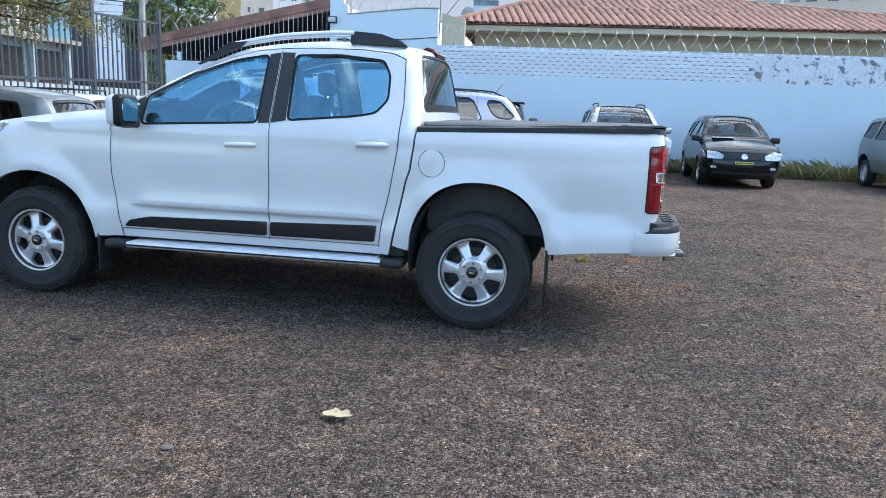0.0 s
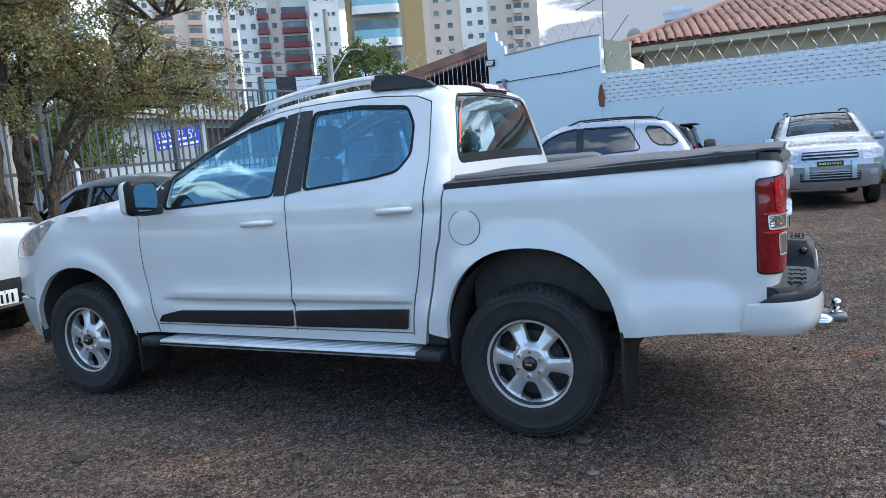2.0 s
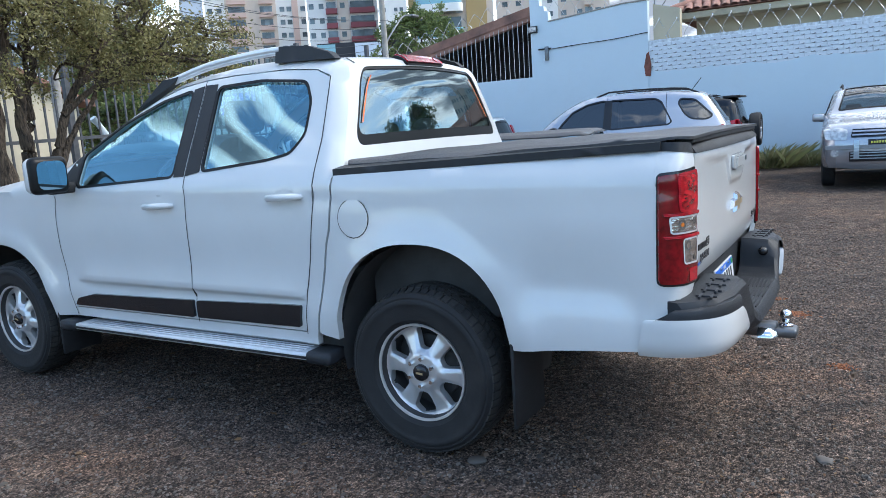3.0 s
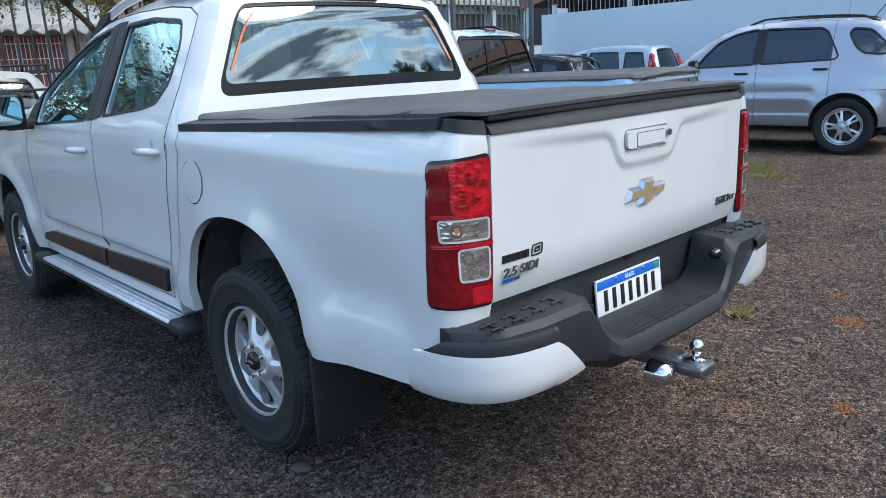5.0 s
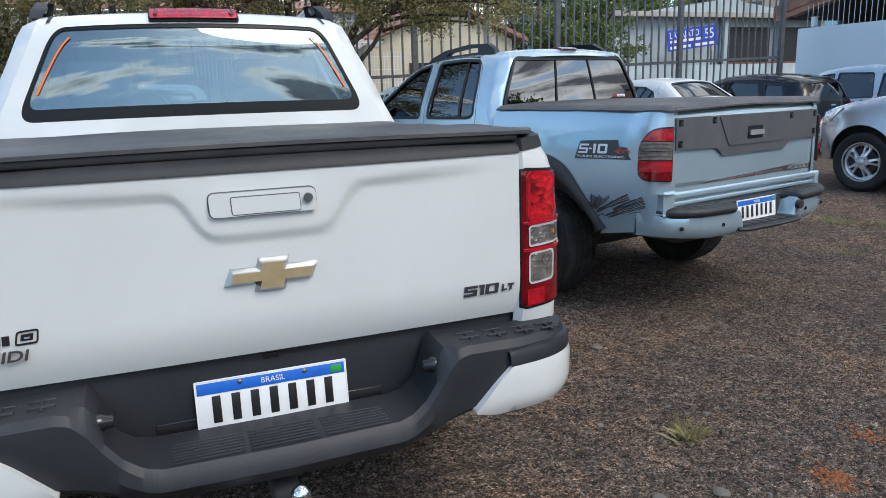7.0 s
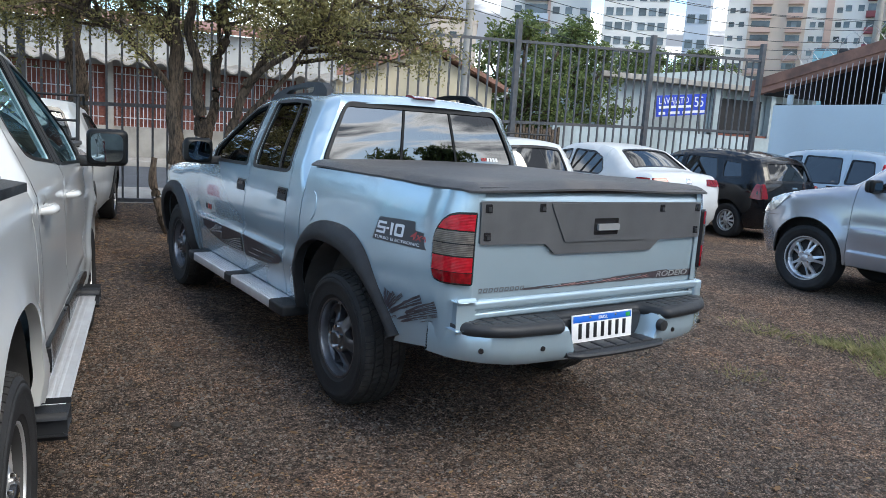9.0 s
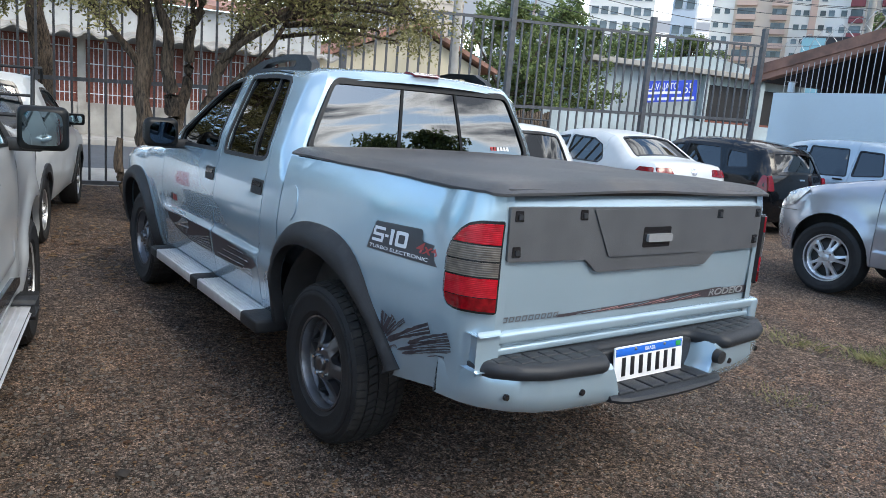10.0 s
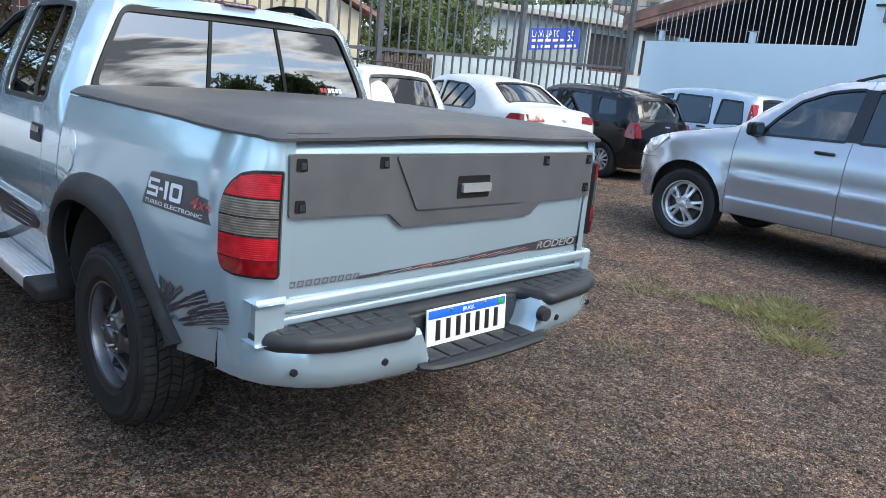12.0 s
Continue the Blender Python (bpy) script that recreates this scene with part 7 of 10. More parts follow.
    part("bed_cover", sheet(rounded([(-0.455, -0.815), (0.99, -0.812), (1.05, -0.790), (1.078, -0.745), (1.078, 0.745), (1.05, 0.790), (0.99, 0.812), (-0.455, 0.815)], 0.012), cover, 0.03, back=(0, 0, -0.009)), M["cover_cloth"], car, "black vinyl bed cover")
    for s in (-1, 1):
        part("bed_rail", rbox(-0.45, 0.96, s * 0.785, s * 0.74, 1.262, 1.290, 0.006), M["gloss_black"], car)
    part("cover_end_bar", rbox(1.02, 1.060, -0.735, 0.735, 1.272, 1.298, 0.01, 3), M["gloss_black"], car)
    part("bed_inner", rbox(-0.42, 1.0, -0.68, 0.68, 0.60, 1.25, 0.02), M["underbody"], car)

    gate = new("tailgate"); gate.parent = car

    def gate_fn(out=0.0):
        def fn(y, z):
            return np.stack([1.066 - 0.010 * (y / 0.72) ** 2 - 0.03 * np.clip((z - 1.235) / 0.04, 0, 1) ** 2 - 0.006 * np.clip((0.95 - z) / 0.1, 0, 1) + out, y, z], 1)
        return fn
    part("gate_panel", sheet(rounded([(-0.738, 0.815), (0.738, 0.815), (0.732, 1.280), (-0.732, 1.280)], 0.012), gate_fn(), 0.04, back=(-0.03, 0, 0)), P, gate)
    slab = [(-0.728, 1.240), (-0.725, 1.057), (-0.362, 1.050), (-0.302, 1.001), (0.342, 0.997), (0.400, 1.046), (0.724, 1.050), (0.718, 1.232)]
    part("gate_cladding", sheet(rounded(slab, 0.012), gate_fn(0.016), 0.05, back=(-0.018, 0, 0)), M["cladding"], gate, "dark grey plastic tailgate cladding")
    part("cladding_panel", sheet(rounded([(-0.350, 1.232), (-0.252, 1.056), (0.280, 1.052), (0.340, 1.228)], 0.012), gate_fn(0.022), 0.05, back=(-0.008, 0, 0)), M["cladding"], gate)
    for y, z in ((-0.690, 1.210), (-0.690, 1.090), (-0.395, 1.212), (0.405, 1.205), (0.690, 1.205), (0.690, 1.090)):
        part("cladding_clip", sheet(rounded([(y - 0.018, z - 0.018), (y + 0.018, z - 0.018), (y + 0.014, z + 0.018), (y - 0.018, z + 0.018)], 0.004), gate_fn(0.019), 0.05, back=(-0.004, 0, 0)), M["gloss_black"], gate)
        part("clip_tab", sheet([(y - 0.006, z - 0.012), (y + 0.012, z - 0.012), (y + 0.010, z + 0.006), (y - 0.006, z + 0.006)], gate_fn(0.023), 0.05, back=(-0.004, 0, 0)), M["grey_plastic"], gate)
    part("handle_recess", sheet(rounded([(-0.076, 1.084), (0.084, 1.084), (0.084, 1.162), (-0.076, 1.162)], 0.008), gate_fn(0.0235), 0.05, back=(-0.004, 0, 0)), M["gloss_black"], gate)
    part("gate_handle", sheet(rounded([(-0.058, 1.106), (0.082, 1.106), (0.082, 1.136), (-0.058, 1.136)], 0.006), gate_fn(0.036), 0.05, back=(-0.012, 0, 0)), M["grip_grey"], gate)
    for i in range(9):
        y = -0.706 + 0.029 * i
        q = [(y, 0.842), (y + 0.021, 0.842), (y + 0.025, 0.862), (y + 0.004, 0.862)]
        part("gate_bar", sheet(q, gate_fn(0.003), 0.05, [grow(q, -0.0045)]), M["sticker_grey"], gate)
    rng = random.Random(9)
    # brushed band that runs up to the lettering at the gate's corner
    def brushed(y0, z0, y1, z1, h0, h1, out, mat, nm, n=25):
        up, dn = [], []
        for k in range(n):
            t = k / (n - 1)
            h = h0 + (h1 - h0) * t
            y, z = y0 + (y1 - y0) * t, z0 + (z1 - z0) * t
            up.append((y, z + h * (0.42 + 0.16 * rng.random()))); dn.append((y, z - h * (0.42 + 0.16 * rng.random())))
        part(nm, sheet(up + dn[::-1], gate_fn(out), 0.08), mat, gate, "dark brushed decal streak" if nm == "gate_streak" else "")
    brushed(-0.46, 0.845, 0.46, 0.860, 0.010, 0.030, 0.0022, M["sticker_dark"], "gate_streak")
    brushed(0.10, 0.866, 0.52, 0.876, 0.004, 0.014, 0.0025, M["sticker_dark"], "gate_streak", 13)
    for i in range(9):
        y = -0.36 + 0.085 * i
        brushed(y, 0.843 + 0.0008 * i, y + 0.13 + 0.006 * i, 0.852 + 0.0022 * i, 0.0015, 0.0045, 0.0030, M["sticker_rose"] if i % 3 else P, "decal_gap", 9)
    part("gate_decal_plate", sheet([(0.45, 0.842), (0.725, 0.842), (0.735, 0.876), (0.47, 0.878), (0.36, 0.864), (0.40, 0.850)], gate_fn(0.0034), 0.06), M["sticker_dark"], gate)
    words("RODEIO", 0.040, M["grip_grey"], gate, Matrix.Translation((1.0590, 0.430, 0.861)) @ pose(0, 0, 0, 90, 0, 89.2), "gate_lettering", 0.0016, "LEFT", 0.2, 1.62, 0.0004)

    # full-width sill and rear bumper
    part("rear_sill", join(rbox(0.95, 1.074, -0.775, 0.775, 0.768, 0.814, 0.016, 4), rbox(0.97, 1.064, -0.765, 0.765, 0.728, 0.758, 0.010, 3), rbox(0.96, 1.052, -0.77, 0.77, 0.70, 0.81, 0.004)), P, car)
    for s in (-1, 1):
        part("sill_end", rbox(0.965, 1.076, s * 0.744, s * 0.808, 0.692, 0.814, 0.016, 3), P, car)
    part("rear_gap", rbox(0.93, 1.02, -0.76, 0.76, 0.60, 0.705, 0.01), M["underbody"], car)
    bump = new("rear_bumper"); bump.parent = car

    def loft(y0, y1, n, rows_at, mt, nm, label=""):
        v, f = [], []
        ys = np.linspace(y0, y1, n)
        for y in ys:
            rows = rows_at(float(y))
            v += [(x, y, z) for x, z in rows]
        k = len(rows)
        for i in range(n - 1):
            for q in range(k - 1):
                f.append((i * k + q, i * k + q + 1, i * k + k + q + 1, i * k + k + q))
        f += [tuple(range(k))[::-1], tuple(range(len(v) - k, len(v)))]
        part(nm, (v, f), M[mt], bump, label, sharp=40)

    def x_out(a):
        return float(np.interp(a, [0, 0.25, 0.6, 0.70, 0.775, 0.815, 0.845], [1.232, 1.229, 1.195, 1.155, 1.095, 1.030, 0.92]))

    def shell(y):
        a = abs(y)
        xo = x_out(a)
        dip = float(np.interp(a, [0.26, 0.30], [1, 0]))
        zt, zb = 0.695 - 0.115 * dip, 0.535 + 0.03 * float(np.interp(a, [0.5, 0.895], [0, 1])) + 0.0 * dip
        xi = max(xo - 0.15, 0.90)
        return [(xi, zb + 0.01), (xo - 0.04, zb), (xo - 0.008, zb + 0.03), (xo, (zt + zb) / 2), (xo - 0.004, zt - 0.015), (xo - 0.02, zt), (xi, zt)]
    loft(-0.845, 0.845, 101, shell, "silver_blue_paint", "bumper_shell", "painted bumper shell")

    def pad(y):
        a = abs(y)
        # the rolled edge narrows at the outer end and swings in behind the plate
        close = float(np.interp(a, [0.775, 0.800, 0.812], [1.0, 0.75, 0.40]))
        swing = float(np.interp(a, [0.255, 0.285, 0.33, 0.36], [1.0, 0.85, 0.15, 0.0]))
        xo = x_out(a) + 0.024 - 0.155 * swing
        zc, hh = 0.700, 0.026 * close * (1 - 0.15 * swing)
        xi = max(min(xo - 0.19, 1.05), 0.90)
        return [(xi, zc + hh), (xo - 0.045, zc + hh + 0.003), (xo - 0.018, zc + hh), (xo - 0.004, zc + hh * 0.5), (xo, zc), (xo - 0.004, zc - hh * 0.55), (xo - 0.018, zc - hh), (max(xo - 0.06, 0.90), zc - hh * 1.05)]
    loft(-0.812, 0.812, 121, pad, "grey_plastic", "bumper_pad", "black ribbed step pad")
    for s in (-1, 1):
        for k in range(6):
            for r in range(2):
                y = s * (0.375 + 0.070 * k)
                xo = x_out(abs(y)) - 0.105 + 0.058 * r
                part("tread_tile", rbox(xo - 0.026, xo + 0.026, y - 0.0315, y + 0.0315, 0.722, 0.7315, 0.004), M["grey_plastic"], bump)
        for a in ((0.445, 0.725) if s < 0 else (0.415, 0.70)):
            part("parking_sensor", moved(lathe([(0.0, 0.006), (0.011, 0.005), (0.013, -0.004)], 14, "x"), Matrix.Translation((x_out(a), s * a, 0.612))), M["gloss_black"], bump, "round black parking sensor")
    part("bumper_knob", moved(lathe([(0.0, 0.030), (0.026, 0.028), (0.030, 0.0)], 18, "x"), Matrix.Translation((x_out(0.30), 0.30, 0.652))), M["black_plastic"], bump)
    def step_rows(y):
        c = 0.20 * (y - 0.01) ** 2 + 0.8 * max(0, abs(y - 0.01) - 0.28)
        return [(1.06, 0.580), (1.258 - c, 0.580), (1.276 - c, 0.577), (1.284 - c, 0.567), (1.278 - c, 0.556), (1.15, 0.550)]
    loft(-0.31, 0.335, 24, step_rows, "grey_plastic", "middle_step", "black middle step")
    part("step_ground", rbox(1.08, 1.235, -0.275, 0.300, 0.566, 0.5835, 0.003), M["grey_plastic"], bump)
    for k in range(6):
        part("tread_tile", rbox(1.15, 1.235, -0.235 + 0.09 * k - 0.038, -0.235 + 0.09 * k + 0.038, 0.573, 0.590, 0.004), M["grey_plastic"], bump)
    part("plate_backing", rbox(1.06, 1.112, -0.27, 0.29, 0.56, 0.70, 0.01), M["grey_plastic"], bump)
    number_plate(car, Matrix.Translation((1.134, -0.007, 0.652)) @ Matrix.Rotation(radians(-5), 4, "Y"))
    part("underbody", join(rbox(-3.7, -0.3, -0.50, 0.50, 0.31, 0.56, 0.04), rbox(-0.3, 0.95, -0.50, 0.50, 0.48, 0.58, 0.02), rbox(-3.75, -2.4, -0.48, 0.48, 0.5, 1.02, 0.03), rbox(-2.4, -0.42, -0.80, 0.80, 0.40, 0.52, 0.02), rbox(-0.44, 0.92, -0.46, 0.46, 0.45, 1.0, 0.02), rbox(-0.1, 0.12, -0.72, 0.72, 0.29, 0.43, 0.04)), M["underbody"], car)
    cabin(car, [(-1.70, -0.34, 0.48, 0.66), (-1.70, 0.34, 0.48, 0.66), (-0.90, -0.34, 0.56, 0.66), (-0.90, 0.34, 0.56, 0.66)], [(-1.36, -0.34, 1.36), (-1.36, 0.34, 1.36)], (-2.40, -1.95, -0.72, 0.72, 0.86, 1.10), (-2.35, -0.44, -0.74, 0.74, 0.52, 0.57))
    wh = Wheel(0.370, 0.213, 0.255, 5, M["alloy_dark"], nuts=5, w_in=0.40, w_out=0.62, inner=0.40, outer=0.90, dish=0.040, barrel="barrel")
    for x, sp in ((-3.122, 0.5), (0.0, 0.2)):
        for s in (-1, 1):
            wh.put(car, x, s * 0.725, sp)
    return car


silver_pickup()

# ---- ground and setting ----
def grid_sheet(x0, x1, y0, y1, nx, ny, zf):
    v = [(x, y, zf(x, y)) for x in np.linspace(x0, x1, nx) for y in np.linspace(y0, y1, ny)]
    f = [(i * ny + j, i * ny + ny + j, i * ny + ny + j + 1, i * ny + j + 1) for i in range(nx - 1) for j in range(ny - 1)]
    return v, f


def lot_z(x, y):
    near = 1.0 if -11 < x < 20 and -12 < y < 21 else 0.0
    return near * 0.012 * (noise.noise((x * 0.7, y * 0.7, 0)) + 0.5 * noise.noise((x * 2.1, y * 2.1, 3))) - 0.004


tagged(part("ground", join(grid_sheet(-11.0, 22, -14, 21.2, 110, 118, lot_z), grid_sheet(22, 2500, -2500, 2500, 2, 2, lambda x, y: -0.01), grid_sheet(-11.0, 22, -2500, -14, 2, 2, lambda x, y: -0.01), grid_sheet(-11.0, 22, 21.2, 2500, 2, 2, lambda x, y: -0.01), grid_sheet(-2500, -11.0, -2500, 2500, 2, 2, lambda x, y: -0.22)), M["ground"]), "dark brown compacted gravel of the car park", "ground", kind="structure")
tagged(part("pavement", rbox(-13.6, -11.0, -60, 80, -0.2, 0.0, 0.01), M["concrete"]), "worn concrete pavement outside the fence", "pavement", kind="structure")
tagged(part("pavement", rbox(-22.6, -20.6, -60, 80, -0.2, 0.05, 0.01), M["concrete"]), "worn concrete pavement across the street", "pavement", kind="structure")
tagged(part("road", rbox(-20.6, -13.6, -60, 80, -0.20, -0.10, 0.005), M["asphalt"]), "grey asphalt street beyond the fence", "road", kind="structure")

WALL_Y = 21.2


def slab(poly, y0, y1, material, name, label, category="wall", kind="structure", parent=None):
    """An upright wall piece with the outline poly in (x, z)."""
    ob = part(name, sheet(poly, lambda u, v: np.stack([u, 0 * u + y0, v], 1), 0.6, back=(0, y1 - y0, 0)), material, parent, label, smooth=False)
    return tagged(ob, label, category, kind=kind) if parent is None else ob


# smooth plaster below, its broken upper edge, bricks above
rng = random.Random(3)
edge = []
x = 14.0
while x > -3.2:
    edge.append((x, 2.43 + 0.05 * noise.noise((x * 1.3, 0, 0)) + 0.10 * max(0, noise.noise((x * 0.8, 5, 0))) + rng.uniform(-0.03, 0.03)))
    x -= rng.uniform(0.06, 0.2)
wall_n = slab([(-3.25, -0.1), (14.0, -0.1)] + edge + [(-3.25, 2.50)], WALL_Y, WALL_Y + 0.10, M["wall_paint"], "wall_north", "white painted plaster wall with a rough brick top")
slab([(-3.25, 2.2), (14.0, 2.2), (14.0, 3.19), (-3.25, 3.22)], WALL_Y + 0.030, WALL_Y + 0.2, M["mortar"], "wall_core", "grey mortar of the old brick wall top")
slab([(-11.40, -0.1), (-6.36, -0.1), (-6.36, 2.60), (-11.40, 2.58)], WALL_Y, WALL_Y + 0.18, M["wall_paint"], "wall_carport", "smooth white painted low wall")
slab([(-6.36, -0.1), (-3.256, -0.1), (-3.256, 4.18), (-3.9, 4.17), (-4.6, 4.10), (-5.84, 3.98), (-5.86, 4.26), (-5.95, 4.28), (-5.97, 4.40), (-6.08, 4.42), (-6.10, 4.66), (-6.36, 4.68)], WALL_Y - 0.012, WALL_Y + 0.2, M["wall_paint"], "wall_tall", "white painted tall wall piece with a stepped pillar")
slab([(-5.86, 3.985), (-4.6, 4.105), (-3.9, 4.175), (-3.256, 4.185), (-3.256, 4.215), (-3.9, 4.205), (-4.6, 4.135), (-5.86, 4.015)], WALL_Y - 0.03, WALL_Y + 0.22, M["concrete"], "wall_coping", "grey weathered coping", "trim")
slab([(-3.33, 2.36), (-3.20, 2.34), (-3.18, 2.62), (-3.24, 2.95), (-3.30, 2.90), (-3.36, 2.60)], WALL_Y - 0.016, WALL_Y - 0.010, M["red_brick"], "wall_break", "bare red brick where plaster broke away", "wall")
slab([(-3.20, 3.2), (-2.55, 3.2), (-2.55, 3.95), (-3.20, 4.12)], WALL_Y + 0.35, WALL_Y + 0.6, M["house_cream"], "wall_cream", "cream painted wall end behind the boundary wall")
# small lamp and bracket on the pillar
lampb = thing("wall_floodlight", "small black floodlight fixed to the white pillar", "lamp", m=pose(-6.28, WALL_Y - 0.02, 3.84))
part("housing", rbox(-0.13, 0.13, -0.07, 0.0, -0.10, 0.08, 0.012), M["black_plastic"], lampb)
part("lens", rbox(-0.105, 0.105, -0.078, -0.070, -0.075, 0.055, 0.004), M["lamp_clear"], lampb)
brk = thing("cable_bracket", "dark cable bracket with rust streaks on the wall", "bracket", m=pose(-5.92, WALL_Y - 0.02, 3.30))
part("bracket_arm", rbox(-0.22, 0.12, -0.05, 0.0, -0.02, 0.02, 0.006), M["black_plastic"], brk)
part("bracket_box", rbox(-0.04, 0.06, -0.06, 0.0, -0.30, 0.06, 0.008), M["steel"], brk)
tagged(part("wall_cable", tube(smooth_line([(-5.85, WALL_Y - 0.03, 3.28), (-5.0, WALL_Y - 0.03, 3.32), (-4.1, WALL_Y - 0.03, 3.35), (-3.25, WALL_Y - 0.03, 3.42)], 4), 0.010, 5), M["black_plastic"]), "thin dark cable along the white wall", "cable")

# bricks of the wall top
brick_a = mesh_of(rbox(-0.110, 0.110, 0.0, 0.08, -0.046, 0.046, 0.010), M["brick_paint"], False)
brick_b = mesh_of(rbox(-0.104, 0.112, 0.006, 0.08, -0.044, 0.047, 0.014), M["brick_paint"], False)
rest = []
cnt = 0
for row in range(9):
    z = 2.41 + row * 0.098
    x = -3.14 + (0.115 if row % 2 else 0.0)
    while x < 13.8:
        if rng.random() > 0.02 and z < 3.17:
            d = rng.uniform(-0.006, 0.008)
            if x < 5.2 and cnt < 300:
                o = new("brick", brick_a if rng.random() < 0.6 else brick_b)
                o.parent = wall_n
                o.matrix_basis = Matrix.Translation((x, WALL_Y + 0.012 + d, z)) @ Matrix.Rotation(rng.uniform(-0.02, 0.02), 4, "Y")
                cnt += 1
            else:
                rest.append(moved(rbox(-0.110, 0.110, 0.0, 0.08, -0.046, 0.046), Matrix.Translation((x, WALL_Y + 0.012 + d, z))))
        x += 0.226
ob = part("brick_rest", join(*rest), M["brick_paint"], wall_n, smooth=False)
tagged(ob, "further painted bricks of the wall", kind="stuff")


def razor(name, pts, r, pitch, label):
    """A coil of razor wire along a line, with small barbs."""
    p = [Vector(q) for q in pts]
    geos, line = [], []
    for a, b in zip(p, p[1:]):
        n = int((b - a).length / pitch * 14)
        for i in range(n):
            t = i / n
            ang = 2 * math.pi * t * (b - a).length / pitch
            k = r * (1 + 0.12 * math.sin(i * 0.37))
            d = (b - a).normalized()
            line.append(tuple(a + (b - a) * t + Vector((0, 0, 1)) * (k * math.sin(ang) + r) + d.cross(Vector((0, 0, 1))) * (k * math.cos(ang)) + d * 0.06 * math.sin(i * 0.9)))
    geos.append(tube(line, 0.007, 3))
    for i in range(0, len(line), 3):
        q = Vector(line[i])
        geos.append(([tuple(q + Vector((-0.03, 0, 0.012))), tuple(q + Vector((0.03, 0, -0.012))), tuple(q + Vector((0.0, 0.012, 0.025)))], [(0, 1, 2)]))
    return tagged(part(name, join(*geos), M["razor_wire"]), label, "razor wire")


razor("razor_wire", [(-3.1, WALL_Y + 0.1, 3.20), (14.0, WALL_Y + 0.1, 3.16)], 0.25, 0.42, "coil of razor wire on the brick wall")
razor("razor_wire", [(-5.8, WALL_Y + 0.1, 4.02), (-3.2, WALL_Y + 0.1, 4.20)], 0.24, 0.40, "coil of razor wire on the tall wall")
razor("razor_wire", [(-11.6, WALL_Y + 0.5, 3.30), (-6.5, WALL_Y + 0.5, 4.42)], 0.26, 0.42, "coil of razor wire over the carport roof")

# neighbour's carport: sloping tiled edge, white grille, near-black sheets for the shade inside
slab([(-12.3, 2.95), (-6.40, 4.22), (-6.40, 4.46), (-12.3, 3.19)], WALL_Y + 0.10, WALL_Y + 0.9, M["clay_tile"], "carport_roof", "sloping reddish tiled roof edge", "roof")
slab([(-12.3, 2.80), (-6.40, 4.10), (-6.40, 4.22), (-12.3, 2.95)], WALL_Y + 0.13, WALL_Y + 0.25, M["clay_tile"], "carport_fascia", "brown fascia board under the tiles", "trim")
slab([(-12.6, 0.0), (-6.3, 0.0), (-6.3, 4.40), (-12.6, 3.10)], WALL_Y + 3.0, WALL_Y + 3.1, M["inside_shade"], "carport_back", "near-black sheet for the shade inside the neighbouring carport")
slab([(-12.6, 2.9), (-6.4, 4.2), (-6.4, 4.25), (-12.6, 2.95)], WALL_Y + 0.9, WALL_Y + 3.1, M["inside_shade"], "carport_ceiling", "near-black sheet for the shaded underside of the carport roof", "roof")
grille = thing("window_grille", "white painted upright bars over the low wall", "grille")
for i in range(34):
    x = -11.2 + i * 0.143
    h = 2.86 + (x + 12.3) * (1.30 / 5.9) - 2.60
    if h > 0.2:
        part("bar", rbox(x - 0.0055, x + 0.0055, WALL_Y + 0.08, WALL_Y + 0.090, 2.60, 2.60 + h), M["white_paint_old"], grille, smooth=False)
for i, x in enumerate((-11.0, -8.6)):
    b = thing("meter_box", "small white box on the low wall", "box", "meter boxes", pose(x, WALL_Y + 0.03, 2.60))
    part("body", rbox(-0.055, 0.055, 0.0, 0.10, 0.0, 0.22, 0.01), M["wall_paint"], b)
    part("cap", rbox(-0.10, 0.10, -0.01, 0.12, 0.22, 0.24, 0.006), M["concrete"], b)

# house behind the wall
house = thing("house", "cream bungalow with a weathered clay tile roof", "house")
part("house_wall", rbox(-2.4, 13.0, 22.95, 23.1, 0, 3.85), M["house_cream"], house, smooth=False)
part("eave_board", rbox(-2.95, 13.4, 22.28, 22.34, 3.74, 3.90, 0.01), M["house_cream"], house)
part("soffit", rbox(-2.9, 13.4, 22.34, 22.95, 3.74, 3.78), M["house_cream"], house, smooth=False)
E0, E1, R0, R1 = Vector((-3.05, 22.2, 3.93)), Vector((13.6, 22.2, 3.88)), Vector((0.9, 27.0, 5.72)), Vector((3.3, 27.0, 5.52))
rows, tiles, ntile = 22, [], 0
tile_v, tile_f = [], []
for k in range(7):
    a = math.pi * k / 6
    for l in (0.0, 1.0):
        tile_v.append((0.105 * math.cos(a) * (1.0 - 0.1 * l), 0.30 * l, 0.055 * math.sin(a) * (1.0 - 0.1 * l)))
for k in range(6):
    tile_f.append((2 * k, 2 * k + 1, 2 * k + 3, 2 * k + 2))
tile_me = mesh_of((tile_v, tile_f), M["clay_tile"])
roof = part("roof", ([tuple(E0), tuple(E1), tuple(R1), tuple(R0), (-3.05, 30, 3.9), (13.6, 30, 3.9)], [(0, 1, 2, 3), (0, 3, 4), (1, 5, 2), (3, 2, 5, 4)]), M["clay_tile"], house, smooth=False)
slope = math.atan2(R0.z - E0.z, R0.y - E0.y)
